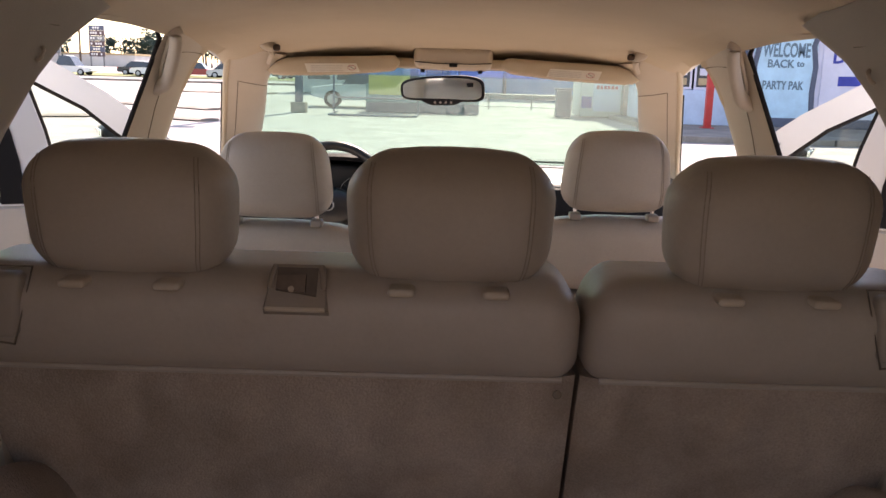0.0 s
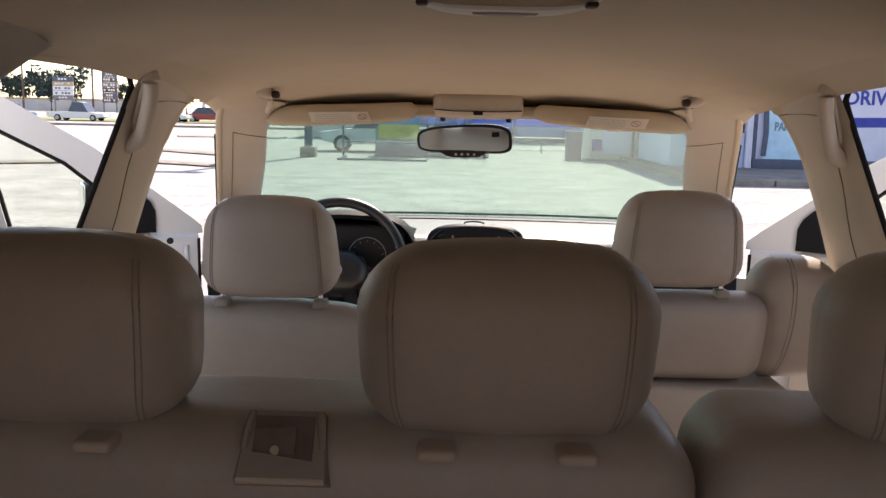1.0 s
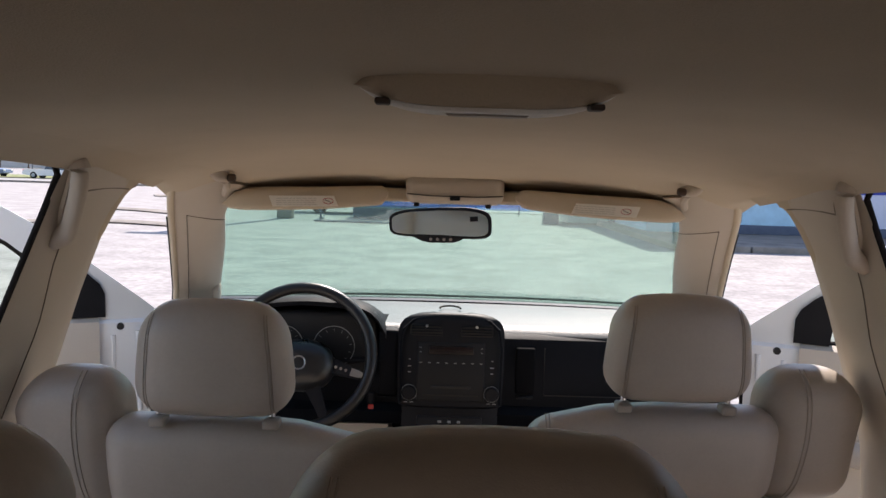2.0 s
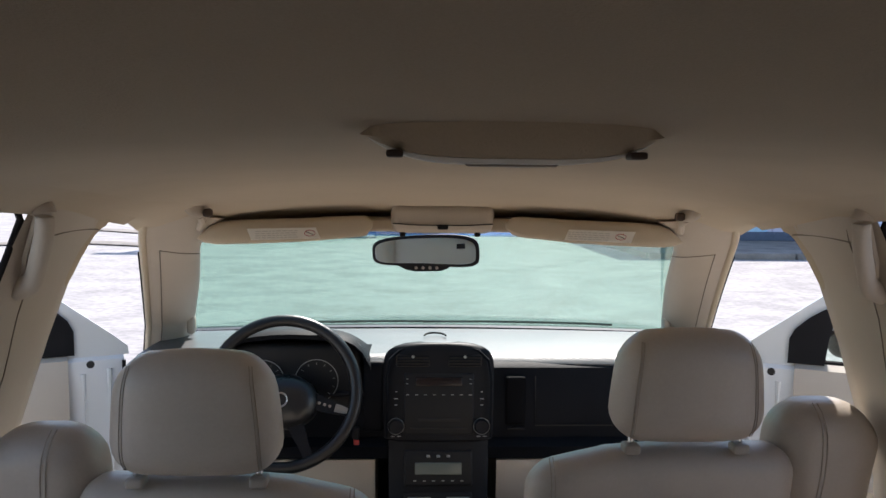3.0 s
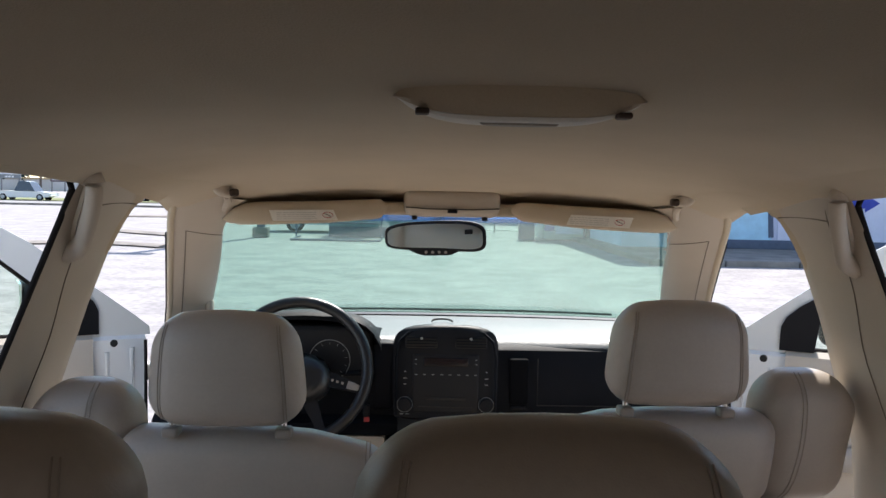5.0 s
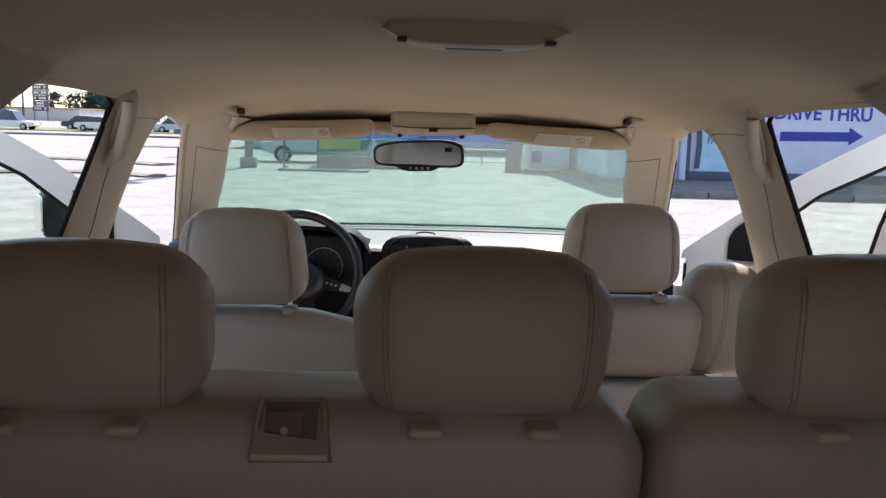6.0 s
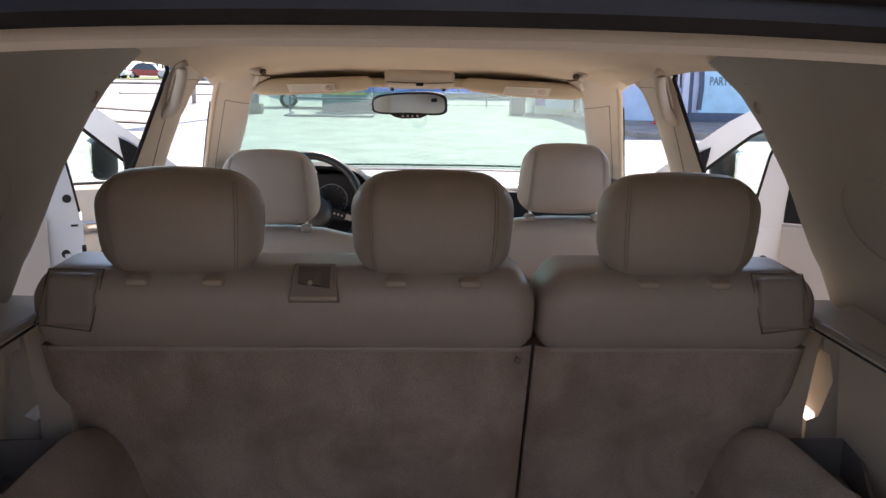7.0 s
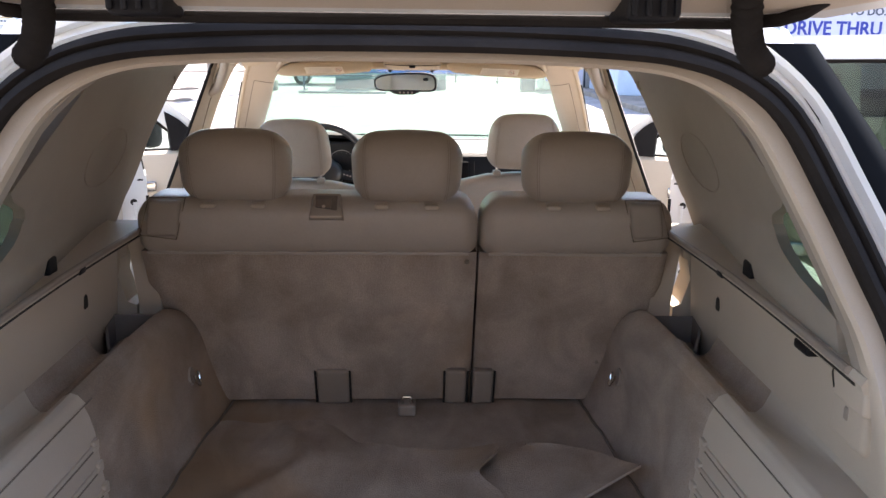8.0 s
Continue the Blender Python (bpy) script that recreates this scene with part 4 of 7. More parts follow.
# ---- seats ----
def cushion(c, half, r, crown=0.0, lean=0.0, taper=0.0, belly=0.0, sag=0.0, square=False, narrow=0.0):
    """A padded block: rounded box round c, crowned on top, leaning back, tapering towards the foot."""
    c, h = Vector(c), Vector(half)

    def warp(p):
        d = p - c
        fx, fz, fy = d.x / h.x, d.z / h.z, d.y / h.y
        if square:
            d.x *= 1 - (0.04 if narrow else (0.09 if fz > 0 else 0.05)) * abs(fz) ** 3
            d.z *= 1 - (0.06 if narrow else (0.10 if fz > 0 else 0.04)) * abs(fx) ** 4
        d.z += crown * (1 - fx * fx) * max(0.0, fz) - sag * (1 - fx * fx) * max(0.0, -fz)
        d.x *= (1 - taper * (0.5 - 0.5 * fz)) * (1 - narrow * max(0.0, 0.5 + 0.5 * fz) ** 1.5)
        d.y += belly * fy * (1 - fx * fx) * (1 - fz * fz)
        d.y -= lean * d.z
        return c + d

    return rbox(c - h, c + h, r, 5, warp)


def head_rest(parent, c, w, h, d, lean, post_gap, post_z, seam_x, guide=0.0):
    """A padded head restraint on two chrome posts, with stitched side panels; front ones narrow towards the top."""
    narrow = 0.0 if guide else 0.13
    c = Vector(c)
    hr = part("head_restraint", cushion(c, (w / 2, d / 2, h / 2), min(0.046, d * 0.47), 0.008, lean, 0.06 if guide else 0.0, 0.012, 0.004, True, narrow), LEATHER, parent)
    for sx in (-1, 1):
        for off in (0.0, 0.0045):
            x = seam_x + off
            g = []
            for k in range(15):
                a = -0.92 + 1.84 * k / 14
                z = a * (h / 2 - 0.006)
                fz = z / (h / 2)
                fx = x / (w / 2)
                bend = 0.046 * (1 - math.sqrt(max(0.0, 1 - max(0.0, (abs(fz) - 0.42) / 0.58) ** 2)))
                yy = -(d / 2 + 0.012 * (1 - fx * fx) * (1 - fz * fz)) + bend * 0.9 - lean * z
                edge = max(0.0, abs(x) - (w / 2 - 0.046))
                yy += 0.046 - math.sqrt(max(0.0, 0.046 ** 2 - edge ** 2))
                g.append(c + Vector((sx * x * (1 - (0.06 if guide else 0.0) * (0.5 - 0.5 * fz)) * (1 - narrow * max(0.0, 0.5 + 0.5 * fz) ** 1.5) * (1 - (0.04 if narrow else 0.09) * abs(fz) ** 3), yy - 0.0004, z + 0.008 * (1 - fx * fx) * max(0, fz))))
            part("stitching", tube(g, 0.0007, 5), THREAD, hr, "double stitched seam")
        px = c.x + sx * post_gap / 2
        ps = part("post", tube([(px, c.y + 0.002, post_z - 0.012), (px, c.y, c.z - h / 2 + 0.03)], 0.0052, 10), CHROME, hr, "chrome post")
        gy = guide if guide else c.y - 0.016
        part("post_guide", rbox((px - (0.016 if guide else 0.013), gy, post_z - (0.004 if guide else 0.020)), (px + (0.016 if guide else 0.013), c.y + 0.016, post_z + (0.006 if guide else -0.004)), 0.005), TRIM if guide else TRIM_DARK, ps, "plastic post guide")
    return hr


def rear_seat(x0, x1, label, heads):
    seat = thing("bench_seat", ((x0 + x1) / 2, 1.3, 0.45), label, "car seat")

    def roll(p):
        # upper leather roll: rounded over the top, leaning back
        t = (p.z - 1.19) / 0.13
        e = min(1.0, max(0.0, min(p.x - x0, x1 - p.x) / 0.05))
        return Vector((p.x, p.y + 0.035 * (1 - t) * 0.4 - 0.012 * math.sin(math.pi * max(0, min(1, t))), p.z - 0.018 * (1 - e) ** 2 * max(0, t)))

    up = part("backrest", rbox((x0, 0.975, 1.176), (x1, 1.14, 1.318), 0.042, 6, roll), LEATHER, seat, "tan leather upper backrest")
    # thin piping where the leather meets the carpet
    part("piping", tube([(x0 + 0.02, 0.998, 1.189), ((x0 + x1) / 2, 0.996, 1.189), (x1 - 0.02, 0.998, 1.189)], 0.004, 8), LEATHER, up, "leather piping")

    def back_pt(u, v):
        z = 0.765 + (1.188 - 0.765) * v
        wl = lerp_table([(0.76, 0.52), (0.9, 0.55), (1.0, 0.585), (1.1, 0.600), (1.19, 0.603)], z)
        a, b = max(x0, -wl), min(x1, wl)
        x = a + (b - a) * u
        dish = 0.010 * noise.noise(Vector((x * 3, z * 3, 5)))
        rim = 0.012 * (max(0, 1 - u / 0.04) ** 2 + max(0, (u - 0.96) / 0.04) ** 2)
        return Vector((x, 1.162 - (z - 0.765) * 0.375 + dish + rim, z))

    part("back_panel", sheet(back_pt, 40, 28, 0.07, (0, 1, 0)), CARPET, seat, "stained tan carpet seat back")
    part("squab", cushion(((x0 + x1) / 2, 1.52, 0.78), ((x1 - x0) / 2, 0.28, 0.09), 0.05, 0.01), LEATHER, seat, "tan leather seat cushion")
    part("front_pad", cushion(((x0 + x1) / 2, 1.20, 1.00), ((x1 - x0) / 2, 0.05, 0.22), 0.045, 0.0, 0.3), LEATHER, seat, "tan leather backrest front")
    for x in heads:
        head_rest(seat, (x, 1.024, 1.381), 0.254, 0.156, 0.108, 0.10, 0.110, 1.301, 0.093, 0.958)
    return seat


left_seat = rear_seat(-0.603, 0.1605, "wide tan leather rear seat with two head restraints", (-0.381, 0.0))
right_seat = rear_seat(0.1665, 0.603, "narrow tan leather rear seat with one head restraint", (0.381,))
for seat, sx in ((left_seat, -1), (right_seat, 1)):
    rc = part("release_cover", flip(rbox((0.500, 0.958, 1.232), (0.572, 0.985, 1.312), 0.010, 4, lambda p: Vector((p.x + 0.12 * (1.27 - p.z), p.y + 0.004, p.z))), sx), TRIM_DARK, seat, "taupe plastic release cover")
    fr = [(0.486, 1.318), (0.566, 1.318), (0.588, 1.236), (0.508, 1.226)]
    part("cover_gap", flip(tube([(x, 0.965 + 0.012 * max(0, (z - 1.29) / 0.03), z) for x, z in fr], 0.0016, 6, closed=True), sx), SEAM, rc, "dark surrounding gap")
for seat, xs in ((left_seat, (-0.186, 0.122)), (right_seat, (0.190,))):
    for x in xs:
        w = 0.040 if x == -0.186 else 0.026
        hc = part("hinge_cover", rbox((x - w, 1.142, 0.758), (x + w, 1.185, 0.862), 0.010, 4, lambda p: p + Vector((0, -0.375 * (p.z - 0.765), 0))), TRIM_DARK, seat, "taupe hinge cover")
        for e in (-1, 1):
            part("gap", tube([(x + e * (w + 0.003), 1.150, 0.762), (x + e * (w + 0.003), 1.116, 0.858)], 0.0028, 6), GROOVE, hc, "dark gap")

# belt outlet bezel on top of the wide seat
def bez(x, s, h=0.0):
    """x across, s up the sloping face, h proud of it."""
    n_ = Vector((0, -0.78, 0.62))
    return Vector((-0.177 + 0.88 * x, 0.962, 1.276)) + Vector((0, 0.62, 0.78)) * (0.86 * s) + n_ * h


bz = part("belt_bezel", loft([[bez(x * k, s, h) for x, s in ((-0.042, 0.0), (0.042, 0.0), (0.038, 0.035), (0.034, 0.066), (-0.034, 0.066), (-0.038, 0.035))] for k, h in ((1.04, -0.012), (1.0, 0.006), (0.95, 0.009))]), TRIM_DARK, left_seat, "taupe belt outlet bezel")
part("slot", slab([bez(x, s, 0.0095) for x, s in ((-0.027, 0.026), (0.027, 0.018), (0.027, 0.060), (-0.027, 0.060))], 0.002, (0, -0.78, 0.62)), surface("dark_belt_slot", (0.16, 0.13, 0.108), 0.6, stain=0.3, stain_scale=30), bz, "dark belt slot", smooth=False)
part("flap", slab([bez(x, s, 0.012) for x, s in ((-0.026, 0.027), (0.012, 0.021), (0.012, 0.048), (-0.026, 0.046))], 0.003, (0, -0.78, 0.62)), surface("brown_flap", (0.20, 0.155, 0.125), 0.5, stain=0.3, stain_scale=30), bz, "brown flap", smooth=False)
for sx in (-1, 1):
    part("ridge", tube([bez(sx * 0.036, 0.030, 0.008), bez(sx * 0.034, 0.048, 0.011), bez(sx * 0.031, 0.064, 0.008)], 0.0035, 8), TRIM_DARK, bz, "rounded side ridge")
part("lip", tube([bez(-0.039, 0.001, 0.006), bez(0.039, 0.001, 0.006)], 0.0035, 8), TRIM, bz, "pale lower lip")
part("button", disc(bez(-0.006, 0.026, 0.013), (0, -0.78, 0.62), 0.0038, 0.003, 12), TRIM, bz, "small round button")
part("cargo_button", disc((0.137, 1.004, 1.168), (0, -1, 0.2), 0.0055, 0.003, 12), SEAM, left_seat, "small dark fastener")


def front_seat(sx, cx, dy, dz, label):
    """A front seat with an outboard belt tower."""
    seat = thing("front_seat", (cx, 2.25 + dy, 0.45), label, "car seat")
    cy = 1.985 + dy
    x_in, x_out = cx - sx * 0.255, cx + sx * 0.185
    lo, hi = min(x_in, x_out), max(x_in, x_out)

    def shoulder(p):
        q = (p.x - cx) * sx
        drop = 0.038 * max(0.0, (-q - 0.07) / 0.18) ** 1.4
        t = (p.z - dz - 1.045) / 0.189
        return Vector((p.x, p.y + 0.052 * (1 - t) - 0.015 * (1 - (2 * t - 1) ** 2), p.z - drop * max(0, t)))

    bk = part("backrest", rbox((lo, cy - 0.05, 1.045 + dz), (hi, cy + 0.055, 1.234 + dz), 0.046, 6, shoulder), LEATHER, seat, "tan leather upper backrest")
    for off in (0.0, 0.006):
        g = [(cx - sx * (0.215 + off), cy - 0.0575 + 0.035 * abs(2 * t - 1) ** 3.5 - 0.0145 * (1 - (2 * t - 1) ** 2) + 0.052 * (1 - t), 1.060 + 0.158 * t + dz) for t in [k / 14 for k in range(15)]]
        part("stitching", tube(g, 0.0009, 5), THREAD, bk, "double stitched seam")
    part("lower_back", rbox((cx - 0.245, cy - 0.012, 0.55), (cx + 0.247, cy + 0.14, 1.043 + dz), 0.022, 4, lambda p: p + Vector((0, 0.13 * (1.0 - p.z), 0))), TRIM, seat, "pale moulded lower seat back")
    # padded belt tower on the outboard shoulder
    tx = cx + sx * 0.247

    def tower(p):
        t = (p.z - 1.18 - dz) / 0.134
        q = (p.x - tx) * sx / 0.091
        return Vector((p.x, p.y - 0.035 * t - 0.012 * (1 - q * q) * (1 - t * t), p.z - 0.040 * max(0.0, q) ** 2 * max(0.0, t)))

    tw = part("belt_tower", rbox((tx - 0.091, cy - 0.02, 1.046 + dz), (tx + 0.091, cy + 0.12, 1.306 + dz), 0.064, 8, tower), LEATHER, seat, "padded tan leather belt tower")
    for off in (0.0, 0.007):
        g = []
        for k in range(21):
            a = -0.86 + 1.80 * k / 20
            z = 1.18 + 0.134 * a
            edge = max(0.0, abs(a) - 0.52) / 0.48
            q = (-0.042 + 0.016 * math.cos(a * 1.4) + off) / 0.091
            xe = max(0.0, abs(q) - 0.30) * 0.091
            back = 0.064 - math.sqrt(max(1e-9, 0.064 ** 2 - (edge * 0.064) ** 2 - xe ** 2))
            g.append((tx + sx * q * 0.091, cy - 0.0205 + back - 0.035 * a - 0.012 * (1 - q * q) * (1 - a * a), z + dz))
        part("stitching", tube(g, 0.0010, 5), THREAD, tw, "double stitched seam")
    part("squab", cushion((cx, 2.42 + dy, 0.80), (0.26, 0.27, 0.09), 0.06, 0.01), LEATHER, seat, "tan leather seat cushion")
    part("base", rbox((cx - 0.22, 2.15 + dy, 0.45), (cx + 0.22, 2.65 + dy, 0.72), 0.03), BLACK, seat, "black seat base")
    head_rest(seat, (cx - 0.004, 1.950 + dy, 1.338 + dz * 1.3), 0.250, 0.174, 0.104, 0.10, 0.176, 1.249 + dz * 1.2, 0.095)
    return seat


front_seat(-1, -0.370, -0.108, -0.012, "tan leather driver's seat with padded belt tower")
front_seat(1, 0.378, 0.0, 0.0, "tan leather passenger seat with padded belt tower")

# ---- dashboard and controls ----
dash = thing("dashboard", (0, 3.0, 0.6), "charcoal dashboard with pale lower panels and centre stack", "dashboard")


def pad_pt(u, v):
    x = (2 * u - 1) * 0.79
    bow = 0.075 * (1 - (2 * u - 1) ** 2)
    y0 = 2.895 + 0.01 * math.cos(x * 4)
    y1 = 3.35 + bow
    z = 1.196 + 0.006 * math.sin(math.pi * v) - 0.018 * (1 - min(1, v / 0.06)) ** 2 - 0.01 * v
    return Vector((x, y0 + (y1 - y0) * v, z))


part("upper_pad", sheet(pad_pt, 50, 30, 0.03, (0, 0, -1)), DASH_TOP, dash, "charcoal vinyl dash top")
rows = []
for i in range(33):
    x = -0.79 + 1.58 * i / 32
    rows.append([Vector((x, y, z)) for y, z in ((2.905, 1.182), (2.885, 1.170), (2.872, 1.120), (2.862, 1.040), (2.872, 0.985), (2.84, 0.968), (2.86, 0.930), (3.1, 0.930), (3.1, 1.17))])
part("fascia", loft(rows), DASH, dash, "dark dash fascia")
for lo, hi, nm in ((-0.79, -0.155, "knee panel"), (0.168, 0.79, "glove box")):
    rows = []
    for i in range(9):
        x = lo + (hi - lo) * i / 8
        rows.append([Vector((x, y, z)) for y, z in ((2.865, 0.925), (2.858, 0.90), (2.875, 0.75), (2.93, 0.58), (3.1, 0.56), (3.1, 0.925))])
    part("lower_panel", loft(rows), TRIM, dash, "beige " + nm)
# centre stack
rows = []
for z, hw, y, d in ((0.52, 0.120, 2.74, 0.0), (0.80, 0.128, 2.792, 0.0), (0.985, 0.132, 2.830, 0.0), (0.992, 0.142, 2.824, 0.0), (1.10, 0.146, 2.835, 0.0), (1.185, 0.146, 2.848, 0.0), (1.205, 0.142, 2.850, 0.0), (1.220, 0.132, 2.852, 0.0), (1.231, 0.114, 2.855, 0.0), (1.238, 0.088, 2.860, 0.0), (1.241, 0.05, 2.868, 0.0)):
    cx = 0.012
    ring = []
    for k in range(9):
        a = -1 + 2 * k / 8
        ring.append(Vector((cx + hw * a, y + 0.020 * abs(a) ** 5 - 0.004, z)))
    ring += [Vector((cx + hw, y + 0.12, min(z, 1.19 + 0.2 * (z - 1.19)))), Vector((cx - hw, y + 0.12, min(z, 1.19 + 0.2 * (z - 1.19))))]
    rows.append(ring)
stack = part("control_panel", loft(rows), BLACK, dash, "glossy black centre stack")


def on_stack(x, z, out=0.0):
    z += 0.020 * min(1.0, max(0.0, (1.15 - z) / 0.05))
    y = lerp_table([(0.52, 2.74), (0.80, 2.792), (0.985, 2.830), (0.992, 2.824), (1.10, 2.835), (1.20, 2.85), (1.24, 2.87)], z) - 0.004
    return Vector((0.012 + x, y - out, z))


def sbox(lo, hi, r=0.004, n=3):
    """A rounded box that lies along the leaning face of the stack."""
    flat = lambda z: lerp_table([(0.52, 2.74), (0.80, 2.792), (0.985, 2.830), (0.992, 2.824), (1.10, 2.835), (1.20, 2.85), (1.24, 2.87)], z) - 0.004
    bm = rbox((lo.x, lo.y - flat(lo.z), lo.z), (hi.x, hi.y - flat(hi.z), hi.z), r, n)
    for v in bm.verts:
        v.co.y += flat(v.co.z)
    return bm


PANEL = surface("dark_panel_gloss", (0.012, 0.012, 0.013), 0.55, stain=0.1, spec=0.3)
part("surround", tube([on_stack(x, z, 0.001) for x, z in ((-0.135, 0.98), (-0.138, 1.15), (-0.130, 1.198), (-0.105, 1.220), (-0.06, 1.230), (0.0, 1.232), (0.06, 1.230), (0.105, 1.220), (0.130, 1.198), (0.138, 1.15), (0.135, 0.98))], 0.004, 6), DASH, stack, "raised rim")
for sx in (-1, 1):
    vx = 0.068 * sx
    v_ = part("air_vent", sbox(on_stack(vx - 0.045, 1.180, 0.003), on_stack(vx + 0.045, 1.213, -0.012), 0.006), GROOVE, stack, "dark air vent")
    for k in range(4):
        part("slat", sbox(on_stack(vx - 0.042, 1.184 + 0.0075 * k, 0.006), on_stack(vx + 0.042, 1.1865 + 0.0075 * k, -0.004), 0.0012), DASH, v_)
    part("tab", disc(on_stack(vx, 1.207, 0.006), (0, -1, 0), 0.004, 0.004, 12), SILVER, v_, "silver tab")
    kn = part("knob", disc(on_stack(0.112 * sx, 1.008, 0.0), (0, -1, 0.1), 0.019, 0.016, 22), BLACK, stack, "black rotary knob")
    part("knob_ring", tube([on_stack(0.112 * sx + 0.021 * math.cos(a), 1.008 + 0.021 * math.sin(a), 0.002) for a in [2 * math.pi * k / 24 for k in range(24)]], 0.0008, 5, closed=True), DIM_MARK, kn, "thin ring")
part("radio_panel", sbox(on_stack(-0.092, 0.985, 0.002), on_stack(0.092, 1.165, -0.03), 0.006), PANEL, stack, "dark radio panel")
part("display", sbox(on_stack(-0.062, 1.120, 0.006), on_stack(0.062, 1.155, -0.025), 0.003), surface("radio_display", (0.014, 0.007, 0.007), 0.25, stain=0.2), stack, "unlit radio display")
part("disc_slot", sbox(on_stack(-0.075, 1.000, 0.005), on_stack(0.075, 1.004, -0.02), 0.001), GROOVE, stack, "disc slot")
part("disc_slot", sbox(on_stack(-0.055, 1.020, 0.005), on_stack(0.055, 1.028, -0.02), 0.002), GROOVE, stack, "recessed slot")
for i in range(8):
    x = -0.082 + 0.0234 * i
    part("button_mark", sbox(on_stack(x - 0.004, 1.088, 0.003), on_stack(x + 0.004, 1.0900, 0.001), 0.0005, 1), DIM_MARK, stack, "small grey marking")
for sx in (-1, 1):
    for z, w in ((1.148, 0.003), (1.128, 0.003), (1.096, 0.0025), (1.078, 0.005), (1.062, 0.004)):
        part("button_mark", sbox(on_stack((0.083 if z > 1.11 else 0.112) * sx - w, z, 0.004), on_stack((0.083 if z > 1.11 else 0.112) * sx + w, z + 0.0022, 0.001), 0.0005, 1), DIM_MARK, stack, "small grey marking")
    for e in (-1, 1):
        part("button_mark", sbox(on_stack(0.112 * sx + e * 0.008 - 0.005, 0.981, 0.003), on_stack(0.112 * sx + e * 0.008 + 0.005, 0.983, 0.0), 0.0005, 1), DIM_MARK, stack, "small grey marking")
# climate unit
cl = part("climate_panel", sbox(on_stack(-0.090, 0.855, 0.004), on_stack(0.088, 0.945, -0.04), 0.006), PANEL, stack, "dark climate panel")
part("climate_display", sbox(on_stack(-0.062, 0.885, 0.009), on_stack(0.060, 0.915, -0.02), 0.003), LCD, cl, "grey unlit display")
for i in range(3):
    part("toggle", sbox(on_stack(-0.032 + 0.026 * i, 0.928, 0.008), on_stack(-0.022 + 0.026 * i, 0.934, -0.01), 0.002), DIM_MARK, cl, "small switch")
for i in range(6):
    x = -0.062 + 0.0245 * i
    part("button_mark", sbox(on_stack(x - 0.004, 0.868, 0.006), on_stack(x + 0.004, 0.8705, 0.003), 0.0005, 1), DIM_MARK, cl, "small grey marking")
part("ash_tray", sbox(on_stack(-0.09, 0.73, 0.004), on_stack(0.088, 0.84, -0.03), 0.008), PANEL, stack, "dark lower tray")
for sx in (-1, 1):
    part("tray_trim", sbox(on_stack(0.05 * sx - 0.03, 0.825, 0.007), on_stack(0.05 * sx + 0.03, 0.829, 0.002), 0.001, 1), SILVER, stack, "thin silver strip")
# passenger vent
v_ = part("air_vent", rbox((0.190, 2.858, 1.020), (0.245, 2.885, 1.150), 0.008), surface("black_recess", (0.004, 0.004, 0.005), 0.8, spec=0.1), dash, "tall dark air vent")
for k in range(9):
    part("slat", rbox((0.193, 2.861, 1.028 + 0.013 * k), (0.242, 2.874, 1.032 + 0.013 * k), 0.001), BLACK, v_)
part("wheel_tab", rbox((0.196, 2.855, 1.008), (0.240, 2.866, 1.015), 0.002), BLACK, v_, "vent roller")
part("glove_gap", tube([(0.27, 2.866, 1.15), (0.27, 2.860, 1.02), (0.75, 2.860, 1.02)], 0.0018, 5), GROOVE, dash, "dark joint line")
part("light_sensor", tube([(0.012 + 0.032 * math.cos(a), 3.18 + 0.032 * math.sin(a) * 1.6, 1.205) for a in [math.pi * k / 12 for k in range(13)]], 0.003, 6), GROOVE, dash, "sensor cap rim")
# instrument hood and dials
rows = []
for i in range(21):
    s = -1 + 2 * i / 20
    x = -0.372 + 0.205 * s
    zt = 1.272 - 0.030 * s * s - 0.055 * abs(s) ** 8
    rows.append([Vector((x, y, z)) for y, z in ((2.84, zt - 0.018), (2.835, zt - 0.006), (2.85, zt), (2.95, zt - 0.004), (3.12, 1.19), (3.12, 1.15), (2.90, zt - 0.022))])
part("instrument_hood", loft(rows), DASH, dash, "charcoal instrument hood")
ip = part("instrument_panel", rbox((-0.555, 2.853, 1.055), (-0.19, 2.90, 1.238), 0.02), PANEL, dash, "black instrument panel")
for x, r in ((-0.446, 0.054), (-0.308, 0.056)):
    dl = part("dial", disc((x, 2.853, 1.142), (0, -1, 0), r, 0.003, 32), PANEL, ip, "dark dial face")
    part("dial_ring", tube([(x + r * math.cos(a), 2.848, 1.142 + r * math.sin(a)) for a in [2 * math.pi * k / 32 for k in range(32)]], 0.0012, 6, closed=True), DIM_MARK, dl, "thin grey ring")
    for k in range(11):
        a = math.radians(225 - 27 * k)
        part("tick", tube([(x + r * q * math.cos(a), 2.848, 1.142 + r * q * math.sin(a)) for q in (0.76, 0.88)], 0.0006, 4), DIM_MARK, dl, "pale scale mark")
for x0, x1, z0, z1 in ((-0.79, -0.57, 1.04, 1.18), (-0.19, -0.13, 1.0, 1.19)):
    part("fascia_end", rbox((x0, 2.862, z0), (x1, 2.93, z1), 0.012), DASH, dash)

# steering wheel
sw = thing("steering_wheel", (-0.372, 2.78, 1.13), "black leather steering wheel with silver spoke inserts", "steering wheel")
SC = Vector((-0.386, 2.775, 1.128))
SN = Vector((0, -0.93, 0.36)).normalized()
SU = Vector((0, 0.36, 0.93)).normalized()
SR = Vector((1, 0, 0))


def wheel_pt(r, a, out=0.0):
    return SC + SR * (r * math.cos(a)) + SU * (r * math.sin(a)) + SN * out


